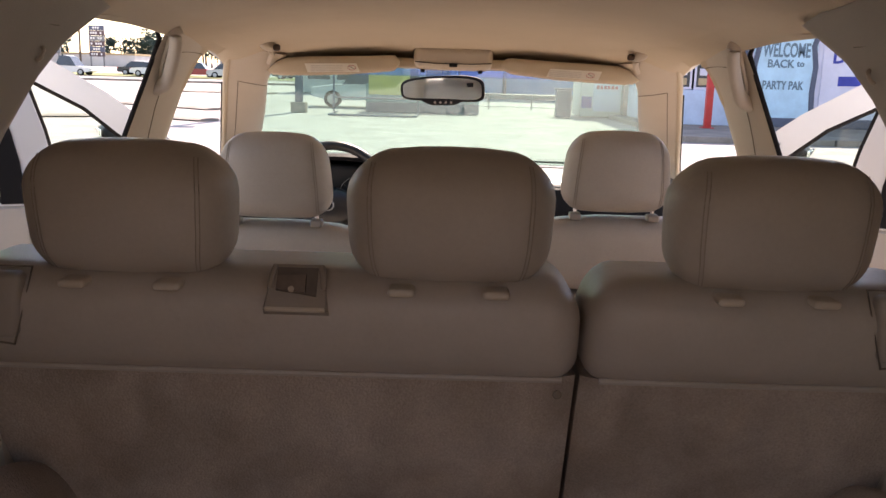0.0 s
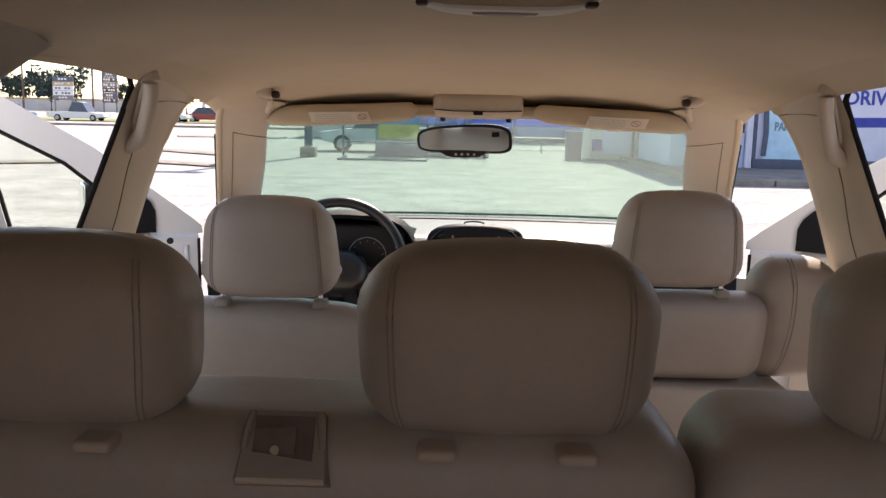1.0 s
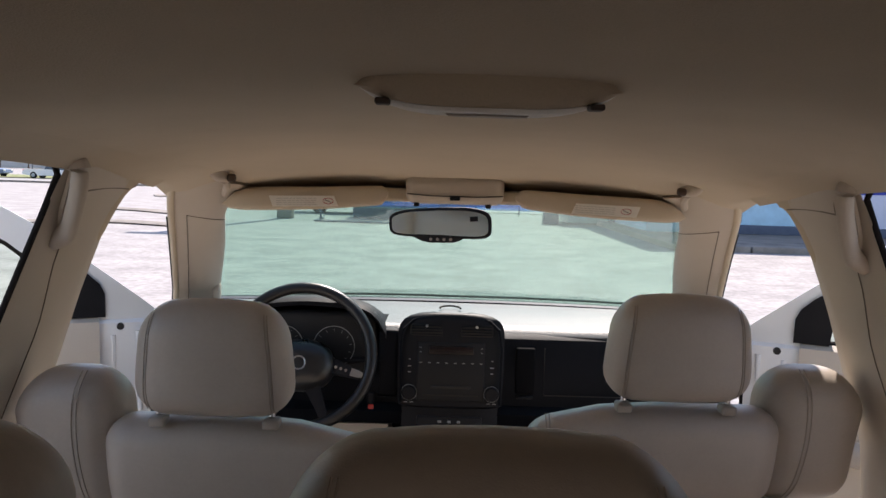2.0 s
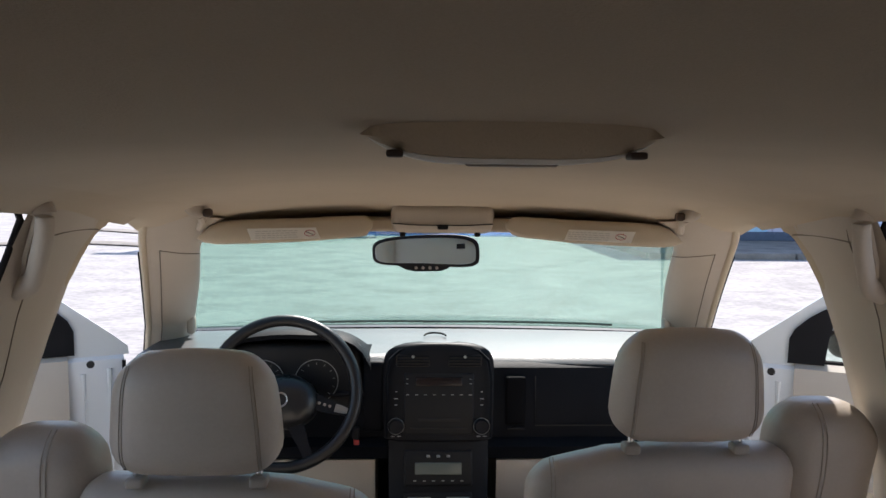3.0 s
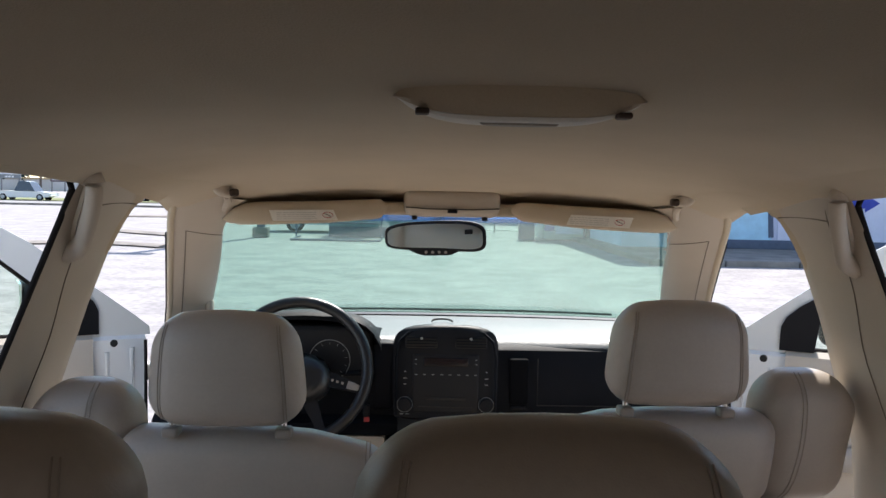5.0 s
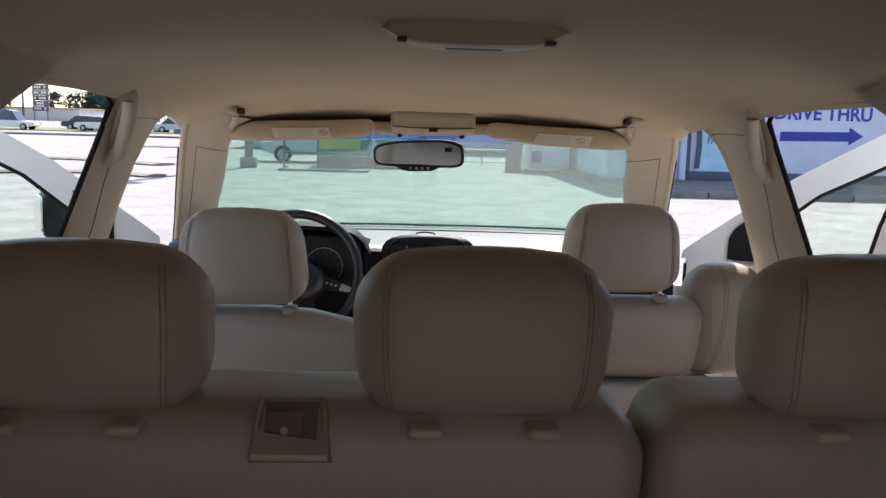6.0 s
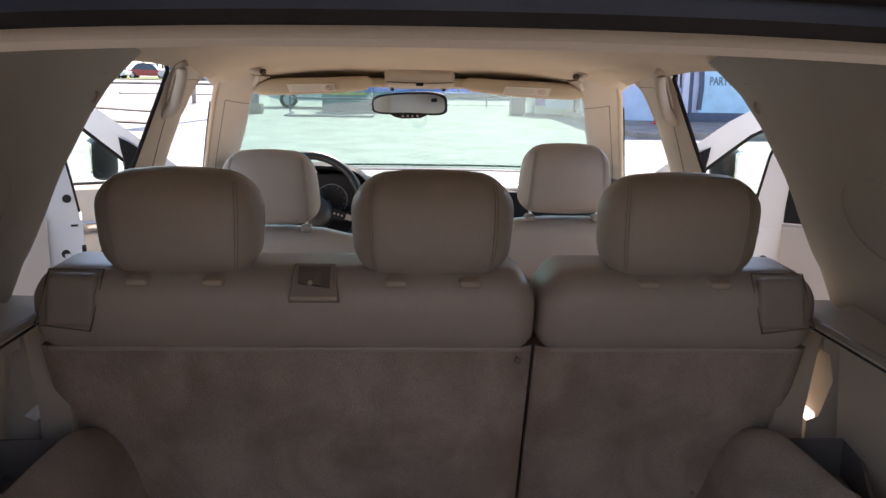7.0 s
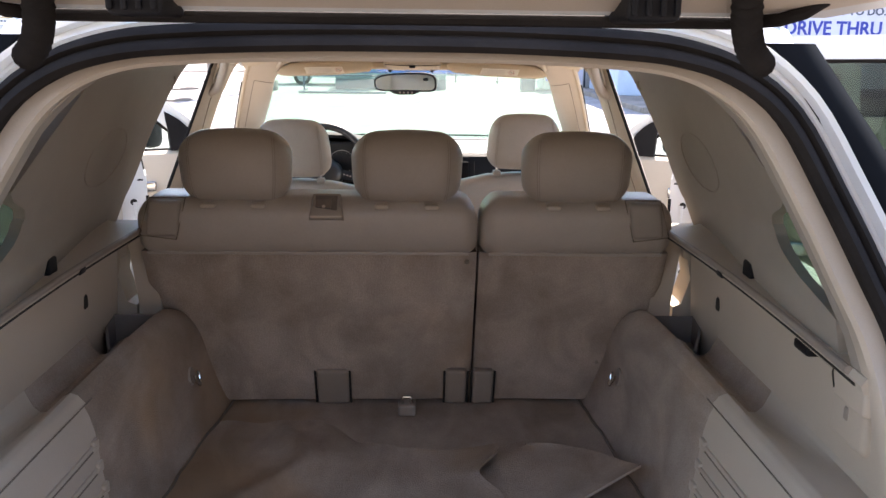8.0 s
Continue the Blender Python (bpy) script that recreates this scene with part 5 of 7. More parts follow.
GRIP = surface("black_wheel_leather", (0.016, 0.015, 0.015), 0.35, grain=0.1, grain_scale=300, bump=0.4, stain=0.2, stain_scale=12)
part("rim", tube([wheel_pt(0.186, 2 * math.pi * k / 64) for k in range(64)], 0.0155, 12, closed=True, up=tuple(SN)), GRIP, sw, "black leather rim")
hub = part("hub", loft([[wheel_pt(r * (1.0 + 0.14 * math.cos(2 * a)), a, o) - SU * 0.022 for a in [2 * math.pi * k / 28 for k in range(28)]] for r, o in ((0.076, -0.05), (0.082, -0.01), (0.076, 0.014), (0.056, 0.030), (0.02, 0.036))]), surface("satin_black_cover", (0.02, 0.02, 0.021), 0.28, grain=0.1, grain_scale=400, bump=0.15, stain=0.15, spec=0.5), sw, "black airbag cover")
part("emblem", tube([wheel_pt(0.017, 2 * math.pi * k / 24, 0.036) - SU * 0.022 for k in range(24)], 0.0022, 6, closed=True), SILVER, hub, "plain silver ring")
for a0 in (math.radians(-16), math.radians(196), math.radians(-66), math.radians(246)):
    q = math.radians(5)
    a_, b_ = 0.072, 0.178
    silver = abs(math.sin(a0)) < 0.4
    sp = part("spoke", loft([[wheel_pt(r, a0 + s * w / r, o) for s, o in ((-1, -0.012), (1, -0.012), (1, 0.008), (-1, 0.008))] for r, w in ((a_, 0.022), (0.11, 0.018), (0.15, 0.013), (b_, 0.011))]), BLACK, sw, "black spoke")
    if silver:
        for k in range(3):
            c0 = wheel_pt(0.098 + 0.014 * k, a0, 0.008)
            part("switch", disc(c0, SN, 0.004, 0.003, 10), TRIM_DARK, sp, "small grey switch")
        part("insert", loft([[wheel_pt(r, a0 + s * w / r, o) for s, o in ((-1, 0.004), (1, 0.004), (1, 0.0105), (-1, 0.0105))] for r, w in ((0.140, 0.010), (0.155, 0.010), (0.172, 0.007))]), SILVER, sp, "silver insert")
part("column", tube([SC - SN * 0.04, SC - SN * 0.30], 0.045, 14), BLACK, sw, "black column shroud")
part("stalk", tube([SC - SN * 0.09 + SR * 0.03, SC - SN * 0.075 + SR * 0.20 + SU * 0.01], 0.008, 8), BLACK, sw, "black stalk")
key = thing("ignition_key_tag", (-0.205, 2.85, 0.96), "red tag hanging on the ignition key", "key tag")
part("tag", rbox((-0.212, 2.846, 0.955), (-0.196, 2.852, 0.985), 0.003), RED, key)
part("fob", rbox((-0.214, 2.842, 0.985), (-0.196, 2.856, 1.02), 0.005), BLACK, key)
con = thing("centre_console", (0.012, 2.4, 0.45), "dark centre console between the front seats", "console")
part("body", rbox((-0.10, 2.05, 0.45), (0.125, 2.80, 0.76), 0.03), BLACK, con)
part("arm_rest", rbox((-0.095, 2.03, 0.755), (0.12, 2.36, 0.83), 0.03), LEATHER, con, "tan leather arm rest")

# ---- mirror, visors, overhead fittings ----
mir = thing("rear_view_mirror", (-0.03, 2.68, 1.50), "black-rimmed rear-view mirror hanging from the windscreen", "mirror")
MC = Vector((-0.030, 2.672, 1.500))
MR = Vector((1, -0.25, 0.03)).normalized()
MN = (Vector((0.0, -1.0, -0.15)) - MR * Vector((0.0, -1.0, -0.15)).dot(MR)).normalized()
MU = MR.cross(-MN).normalized() * (1 if MR.cross(-MN).z > 0 else -1)


def m_out(wd, h, out):
    pts = []
    for k in range(36):
        a = 2 * math.pi * k / 36
        c_, s_ = math.cos(a), math.sin(a)
        x = wd * math.copysign(abs(c_) ** 0.45, c_)
        z = h * math.copysign(abs(s_) ** 0.5, s_) * (1 + 0.10 * (x / wd)) - 0.006 * (x / wd) ** 2
        pts.append(MC + MR * x + MU * z + MN * out)
    return pts


part("shell", loft([m_out(0.100, 0.020, -0.035), m_out(0.126, 0.034, -0.018), m_out(0.131, 0.038, 0.0), m_out(0.131, 0.038, 0.006), m_out(0.125, 0.0325, 0.0075)]), BLACK, mir, "black mirror shell")
part("glass", loft([m_out(0.1235, 0.031, 0.0076), m_out(0.1235, 0.031, 0.0086)]), MIRROR, mir, "silvered mirror glass", smooth=False)
part("button_bar", loft([[MC + MR * x + MU * z + MN * o for x, z in ((-0.075, -0.034), (0.075, -0.032), (0.05, -0.046), (0.035, -0.051), (-0.03, -0.052), (-0.05, -0.047))] for o in (-0.02, 0.006)]), BLACK, mir, "black button bar")
for k in range(4):
    part("button", disc(MC + MR * (-0.024 + 0.017 * k) + MU * -0.043 + MN * 0.006, MN, 0.004, 0.002, 10), TRIM_DARK, mir, "small round button")
part("compass", slab([MC + MR * x + MU * z + MN * 0.0090 for x, z in ((0.078, 0.004), (0.098, 0.005), (0.098, 0.017), (0.078, 0.016))], 0.0006, tuple(MN)), BLACK, mir, "small dark compass display", smooth=False)
part("stem", tube([MC + MU * 0.02 - MN * 0.02, MC + MU * 0.05 - MN * 0.07, MC + Vector((0.01, 0.10, 0.04))], 0.012, 10), BLACK, mir, "black mirror stem")

oc = thing("overhead_console", (0, 2.45, 1.59), "beige overhead console above the mirror", "console")
part("body", rbox((-0.108, 2.405, 1.553), (0.108, 2.56, 1.618), 0.022, 5, lambda p: p + Vector((0, 0.12 * (1.585 - p.z), 0))), TRIM, oc, "beige plastic body")
part("seam", tube([(-0.104, 2.4055, 1.574), (-0.05, 2.4045, 1.571), (0.05, 2.4045, 1.571), (0.104, 2.4055, 1.574)], 0.0013, 5), GROOVE, oc, "dark joint line")
part("latch", rbox((-0.011, 2.402, 1.562), (0.011, 2.412, 1.572), 0.002), BLACK, oc, "small dark latch")
for x in (-0.09, 0.068):
    part("foot", rbox((x, 2.42, 1.546), (x + 0.012, 2.44, 1.556), 0.003), BLACK, oc)

for sx in (-1, 1):
    vis = thing("sun_visor", (0.32 * sx, 2.42, 1.57), "folded tan cloth sun visor with warning label", "sun visor", "sun visors")

    rings = []
    inner = 0.132 if sx > 0 else 0.146
    for k in range(29):
        q = k / 28
        x = inner + (0.508 - inner) * q
        top = lerp_table([(inner, 1.578), (inner + 0.006, 1.588), (0.16, 1.590), (0.28, 1.584), (0.40, 1.580), (0.455, 1.576), (0.482, 1.566), (0.497, 1.552), (0.508, 1.540)], x)
        low = lerp_table([(inner, 1.566), (inner + 0.006, 1.556), (0.16, 1.547), (0.28, 1.535), (0.40, 1.529), (0.47, 1.527), (0.497, 1.531), (0.508, 1.538)], x)
        c_, h_ = (top + low) / 2, max(0.001, (top - low) / 2)
        thick = 0.017 * min(1.0, 0.35 + 6 * min(q, 1 - q) + 0.05)
        rings.append([Vector((x, 2.408 + 0.010 * q * q + thick * math.copysign(abs(math.cos(a)) ** 0.6, math.cos(a)), c_ + h_ * math.copysign(abs(math.sin(a)) ** 0.75, math.sin(a)))) for a in [2 * math.pi * j / 24 for j in range(24)]])
    vb = part("pad", flip(loft(rings), sx), LINER, vis, "tan cloth visor pad")
    vy = lambda x: 2.3895 + 0.010 * ((abs(x) - 0.132) / 0.376) ** 2
    lab = [Vector((x, vy(x), z)) for x, z in ((0.252 * sx, 1.5425), (0.394 * sx, 1.5375), (0.403 * sx, 1.5610), (0.262 * sx, 1.5650))]
    lb = part("warning_label", slab(lab if sx > 0 else list(reversed(lab)), 0.0014, (0, -1, 0)), PAPER, vb, "white printed warning label", smooth=False)
    xs = sorted(lab, key=lambda p: p.x)
    p0, p1 = min(xs[:2], key=lambda p: p.z), min(xs[2:], key=lambda p: p.z)
    along = (p1 - p0).normalized()
    o = p0 + along * 0.008 + Vector((0, -0.0022, 0.002))
    part("print", bars_of_text(o, along, (0, 0, 1), 0.088, 0.018, 4, 3 + sx), FAINT, lb, "small print", smooth=False)
    rc_ = p0 + along * 0.120 + Vector((0, -0.0022, 0.0115))
    part("sign_ring", tube([rc_ + Vector((0.011 * math.cos(a), 0, 0.0062 * math.sin(a))) for a in [2 * math.pi * k / 16 for k in range(16)]], 0.0006, 4, closed=True), RED, lb, "round prohibition ring")
    part("sign_bar", tube([rc_ + Vector((-0.007, 0, 0.003)), rc_ + Vector((0.007, 0, -0.003))], 0.0006, 4), INK, lb, "slanted bar")
    # pivot and clip
    hk = part("pivot", flip(rbox((0.452, 2.235, 1.588), (0.492, 2.300, 1.640), 0.017, 5, lambda p: p + Vector((0.35 * (p.z - 1.60), 0, 0))), sx), TRIM, vis, "beige visor pivot")
    part("pivot_hole", flip(rbox((0.440, 2.234, 1.590), (0.457, 2.256, 1.606), 0.006), sx), surface("brown_socket", (0.06, 0.035, 0.022), 0.7), hk, "brown socket")
    part("pivot_arm", flip(tube([(0.470, 2.275, 1.592), (0.478, 2.33, 1.580), (0.50, 2.40, 1.562)], 0.008, 8), sx), TRIM, vis, "beige visor arm")
    gh = thing("grab_handle", (0.60 * sx, 1.9, 1.54), "beige grab handle on the B-pillar trim", "grab handle", "grab handles")
    gp = [(side_x(1.62) - 0.006, 1.800, 1.622), (side_x(1.612) - 0.026, 1.790, 1.614), (side_x(1.58) - 0.036, 1.795, 1.580), (side_x(1.54) - 0.036, 1.812, 1.540), (side_x(1.512) - 0.030, 1.830, 1.512), (side_x(1.498) - 0.008, 1.842, 1.499)]
    part("bar", flip(tube(spline(gp, 6), 0.0125, 12, flat=1.3), sx), TRIM, gh, "beige moulded bar")
    part("back_plate", flip(slab([(side_x(z) - 0.016, y, z) for y, z in ((1.790, 1.640), (1.835, 1.630), (1.868, 1.580), (1.868, 1.530), (1.848, 1.498), (1.815, 1.55))], 0.006, (1, 0, 0)), sx), TRIM, gh, "beige back plate", smooth=False)
    rim = [(side_x(z) - 0.0168, y, z) for y, z in ((1.838, 1.630), (1.856, 1.606), (1.869, 1.578), (1.868, 1.545), (1.860, 1.520), (1.846, 1.502))]
    part("seam", flip(tube(spline(rim, 5), 0.0014, 6), sx), SEAM, gh, "dark outline of the back plate")
    part("cap", flip(rbox((side_x(1.575) - 0.022, 1.828, 1.560), (side_x(1.575) - 0.014, 1.838, 1.600), 0.003), sx), TRIM_DARK, gh, "small screw cap")

dome = thing("dome_lamp", (0, 1.19, 1.68), "oval beige dome lamp on the headliner", "ceiling lamp")


def dome_ring(a, front, rear, z, cy=1.215, lift=0.0):
    """An oval that reaches less far forward than backward, its two ends lifted."""
    return [Vector((a * math.cos(t), cy + (front if math.sin(t) > 0 else rear) * math.sin(t), z + lift * math.cos(t) ** 4)) for t in [2 * math.pi * k / 56 for k in range(56)]]


dome_foot = [Vector((p.x, p.y, roof_z(p.x, p.y) + 0.001)) for p in dome_ring(0.100, 0.045, 0.032, 0)]
part("housing", loft([[p + Vector((0, 0, 0.01)) for p in dome_foot], dome_foot, dome_ring(0.1085, 0.042, 0.030, 1.6810, lift=0.006), dome_ring(0.106, 0.040, 0.026, 1.6725, lift=0.0145), dome_ring(0.103, 0.036, 0.022, 1.6685, lift=0.0170), dome_ring(0.092, 0.032, 0.016, 1.6700, lift=0.014), dome_ring(0.03, 0.01, 0.005, 1.672)]), LINER, dome, "tan oval housing")
# near-white colour paints in the light that the lower face catches from the front
part("face_plate", loft([dome_ring(0.104, 0.037, 0.025, 1.6700, lift=0.0160), dome_ring(0.100, 0.034, 0.022, 1.6670, lift=0.0160), dome_ring(0.03, 0.01, 0.006, 1.6670)]), PAPER, dome, "plastic face plate, light from the front put into its pale colour")
part("lens", loft([dome_ring(0.034, 0.018, 0.008, 1.6672, 1.220), dome_ring(0.032, 0.016, 0.007, 1.6655, 1.220), dome_ring(0.015, 0.008, 0.004, 1.6652, 1.220)]), TRIM_DARK, dome, "dull oval lens")
for x in (-0.083, 0.083):
    part("switch", rbox((x - 0.0058, 1.184, 1.6705), (x + 0.0058, 1.202, 1.6755), 0.0018), surface("brown_switch", (0.05, 0.03, 0.022), 0.6), dome, "small dark switch")

# ---- doors, swung open on their hinges ----
def car_door(name, sx, hinge, swing, length, front_rake, label, tint):
    """A door built closed along the car's side, then turned about its upright hinge by swing degrees."""
    d = part(name, rbox((-0.1, -length, 0.42), (0.03, -0.02, 0.5), 0.02), PAINT, car, label)
    hinge = Vector(hinge)
    ang = radians(swing) * (1 if sx > 0 else -1)
    turn = Matrix.Translation(hinge) @ Matrix.Rotation(ang, 4, "Z")

    def put(nm, bm, mat, lab="", smooth=True, par=None):
        flip(bm, sx)
        bm.transform(turn)
        return part(nm, bm, mat, par if par is not None else d, lab, smooth)

    rear = front_rake < 0.3
    belt = 1.232 if rear else 1.170
    # replace the stub by the whole outer skin: x is out from the hinge line, y backwards is minus
    rows = []
    for i in range(13):
        y = -0.015 - (length - 0.03) * i / 12
        rows.append([Vector(p) for p in ((0.0, y, 0.44), (0.0, y, 0.60), (0.0, y, belt - 0.015), (0.015, y, belt), (0.10, y, belt), (0.135, y, belt - 0.04), (0.155, y, 0.95), (0.15, y, 0.65), (0.12, y, 0.42), (0.04, y, 0.42))])
    bm = loft(rows)
    flip(bm, sx)
    bm.transform(turn)
    me = d.data
    bmesh.ops.recalc_face_normals(bm, faces=bm.faces)
    for v in bm.verts:
        v.co -= car.location
    bm.to_mesh(me)
    bm.free()
    for f in me.polygons:
        f.use_smooth = True
    me.set_sharp_from_angle(angle=radians(38))
    tum = lambda z: 0.045 - (0.30 if front_rake > 0.3 else 0.22) * max(0, z - 1.17)
    zt = 1.64 if front_rake > 0.3 else 1.685
    lead = 0.10 if rear else 0.165
    # white window frame
    out = [(0.0, 1.165), (-0.004, 1.190), (-0.045, 1.225), (-front_rake * 0.55, 1.245 + (zt - 1.275) * 0.55), (-front_rake, zt - 0.03), (-front_rake - 0.10, zt), (-length * 0.75, zt + 0.012), (-length + 0.02, zt - 0.03), (-length - 0.02, 1.165)]
    inn = [(-lead - 0.05, 1.172), (-lead - 0.048, 1.20), (-lead - 0.045, 1.235), (-front_rake * 0.55 - 0.075, 1.235 + (zt - 1.335) * 0.55), (-front_rake - 0.06, zt - 0.095), (-front_rake - 0.13, zt - 0.068), (-length * 0.75, zt - 0.058), (-length + 0.085, zt - 0.085), (-length + 0.06, 1.172)]
    if rear:
        out[:5] = [(-0.018, 1.20), (-0.024, 1.235), (-0.036, 1.30), (-0.056, 1.40), (-0.082, 1.49), (-0.120, 1.585)]
        inn[:5] = [(-0.104, 1.236), (-0.105, 1.27), (-0.110, 1.33), (-0.126, 1.41), (-0.152, 1.49), (-0.190, 1.565)]
        inn[-1] = (-length + 0.06, 1.236)
    put("window_frame", ring_plate([Vector((tum(z) + 0.01, y, z)) for y, z in out], [Vector((tum(z) + 0.01, y, z)) for y, z in inn], -0.045, (1, 0, 0)), PAINT, "white painted window frame")
    put("window_seal", tube([Vector((tum(z) - 0.012, y, z)) for y, z in inn], 0.012, 8, closed=True), RUBBER, "black window seal")
    if rear:
        sail = [(-0.102, 1.234), (-0.103, 1.27), (-0.108, 1.33), (-0.124, 1.41), (-0.150, 1.49), (-0.200, 1.575), (-0.215, 1.555), (-0.178, 1.47), (-0.162, 1.40), (-0.154, 1.33), (-0.152, 1.234)]
        put("sail_panel", slab([Vector((tum(z) - 0.038, y, z)) for y, z in sail], 0.012, (1, 0, 0)), BLACK, "black plastic window border", False)
        if sx < 0:
            put("edge_hole", disc((tum(1.276) - 0.036, -0.050, 1.276), (-1, 0, 0), 0.011, 0.003, 16), GROOVE, "dark round hole")
        put("edge_slot", rbox((tum(1.2) - 0.040, -0.044, 1.2), (tum(1.2) - 0.03, -0.026, 1.206), 0.002), GROOVE, "dark slot")
        put("frame_seal", tube([Vector((tum(z) - 0.012, y - 0.002, z)) for y, z in out[1:7]], 0.009, 8), RUBBER, "black rubber frame seal")
    g = put("window", slab([Vector((tum(z) - 0.012, y, z)) for y, z in inn], 0.004, (1, 0, 0)), tint, "door window glass", False)
    g.visible_shadow = False
    # lining
    rows = []
    for i in range(9):
        y = -lead - (length - lead - 0.04) * i / 8
        rows.append([Vector(p) for p in ((0.002, y, 0.47), (-0.020, y, 0.50), (-0.034, y, 0.80), (-0.024, y, belt - 0.09), (-0.012, y, belt - 0.008), (0.012, y, belt + 0.006), (0.012, y, 0.47))])
    ln = put("door_lining", loft(rows), TRIM, "beige moulded door lining")
    put("arm_rest", rbox((-0.09, -length * 0.85, 0.86), (-0.025, -0.30, 0.93), 0.03), LEATHER, "tan arm rest", par=ln)
    put("pull", rbox((-0.046, -0.46, 1.00), (-0.025, -0.32, 1.05), 0.01), CHROME, "chrome door pull", par=ln)
    # hinge-side edge face: pressings and holes
    put("edge_hole", disc((0.001, -0.06 if rear else -0.105, 1.13 if rear else 1.145), (-1, 0, 0), 0.011, 0.002, 16), GROOVE, "dark round hole")
    put("edge_hole", disc((0.001, -0.07, 0.90), (-1, 0, 0), 0.008, 0.002, 12), GROOVE, "dark round hole")
    put("edge_press", tube([(0.002, -0.055, 1.13), (0.0, -0.050, 0.9), (0.0, -0.06, 0.6)], 0.009, 8), PAINT, "white pressed rib")
    put("edge_press", tube([(0.002, -0.125, 1.12), (0.001, -0.115, 0.9), (0.0, -0.125, 0.6)], 0.008, 8), PAINT, "white pressed rib")
    put("edge_seal", tube([(0.0, -0.018, 0.5), (0.0, -0.014, 0.9), (0.002, -0.016, 1.15)], 0.006, 6), RUBBER, "black edge seal")
    for z in (0.62, 1.02):
        put("hinge", rbox((0.03, -0.03, z), (0.08, 0.05, z + 0.05), 0.008), PAINT, "white painted door hinge")
    return d, put


for sx in (-1, 1):
    _, put = car_door("front_door", sx, (0.864 * sx if sx < 0 else 0.853, 3.085 if sx < 0 else 3.005, 0), 62, 1.05, 0.60, "white front door, swung open", CLEAR)
    # black sail panel with the wing mirror
    put("sail_panel", slab([(0.001 - 0.30 * (z - 1.17), y, z) for y, z in ((-0.146, 1.174), (-0.240, 1.174), (-0.252, 1.26), (-0.264, 1.305), (-0.272, 1.352), (-0.235, 1.332), (-0.200, 1.308), (-0.165, 1.275), (-0.150, 1.245))], 0.03, (1, 0, 0)), BLACK, "black plastic sail panel", False)
    wm = put("wing_mirror", rbox((0.13, -0.34, 1.17), (0.32, -0.24, 1.33), 0.04), BLACK, "black wing mirror housing")
    put("mirror_glass", rbox((0.145, -0.345, 1.185), (0.305, -0.337, 1.315), 0.003), MIRROR, "wing mirror glass", par=wm)
    _, put = car_door("rear_door", sx, (0.862 * sx, 1.965, 0), 66, 0.92, 0.13, "white rear door, swung open", PRIVACY if sx > 0 else CLEAR)

# ---- car park, shop and distance ----
CONCRETE = surface("sunlit_concrete", (0.375, 0.347, 0.335), 0.9, grain=0.50, grain_scale=9, stain=0.26, stain_scale=1.1, spec=0.2, bump=0.4)
KERB = surface("weathered_kerb", (0.29, 0.25, 0.215), 0.9, grain=0.15, grain_scale=20, stain=0.35, stain_scale=1.5)
BLUE_WALL = surface("pale_blue_render", (0.50, 0.62, 0.80), 0.85, grain=0.06, grain_scale=12, stain=0.18, stain_scale=1.2)
CYAN = surface("sky_blue_paint", (0.47, 0.71, 0.86), 0.8, grain=0.05, grain_scale=10, stain=0.15, stain_scale=2)
LILAC = surface("off_white_wall_paint", (0.66, 0.66, 0.78), 0.85, grain=0.05, grain_scale=10, stain=0.1, stain_scale=1)
NAVY = surface("blue_sign_paint", (0.04, 0.06, 0.36), 0.7, stain=0.15, stain_scale=6)
GREYINK = surface("grey_sign_paint", (0.09, 0.11, 0.16), 0.7, stain=0.15, stain_scale=6)
SLATE = surface("slate_blue_sign_paint", (0.15, 0.24, 0.31), 0.75, stain=0.25, stain_scale=6)
DEEPBLUE = surface("mid_blue_wall", (0.10, 0.27, 0.55), 0.85, grain=0.05, grain_scale=4, stain=0.2, stain_scale=0.5)
RED_POST = surface("red_painted_steel", (0.55, 0.035, 0.03), 0.5, stain=0.2, stain_scale=4)
DARK_GLASS = surface("shop_window_glass", (0.05, 0.06, 0.07), 0.12, stain=0.2, stain_scale=2, spec=0.6)
TANWOOD = surface("tan_timber_trim", (0.50, 0.38, 0.22), 0.8, grain=0.1, grain_scale=30, stain=0.2)
STEEL_GREY = surface("grey_steel", (0.20, 0.21, 0.22), 0.5, metal=0.3, stain=0.25, stain_scale=3)
GRASS_M = surface("dry_grass", (0.22, 0.24, 0.09), 0.95, grain=0.3, grain_scale=4, stain=0.4, stain_scale=0.4)
LEAF = surface("tree_leaves", (0.030, 0.056, 0.050), 0.9, spec=0.1, grain=0.3, grain_scale=3, stain=0.4, stain_scale=0.8)
BARK = surface("bark", (0.12, 0.09, 0.07), 0.9, grain=0.3, grain_scale=20, stain=0.3)
ROADWHITE = surface("pale_building_render", (0.62, 0.60, 0.57), 0.85, stain=0.15, stain_scale=0.3)


def ground_pt(u, v):
    x, y = (2 * u - 1) * 900, -700 + 1900 * v
    return Vector((x, y, 0.0))


tagged(part("ground", sheet(ground_pt, 8, 8), CONCRETE), "pale worn concrete car park in full sun", "ground", kind="structure")


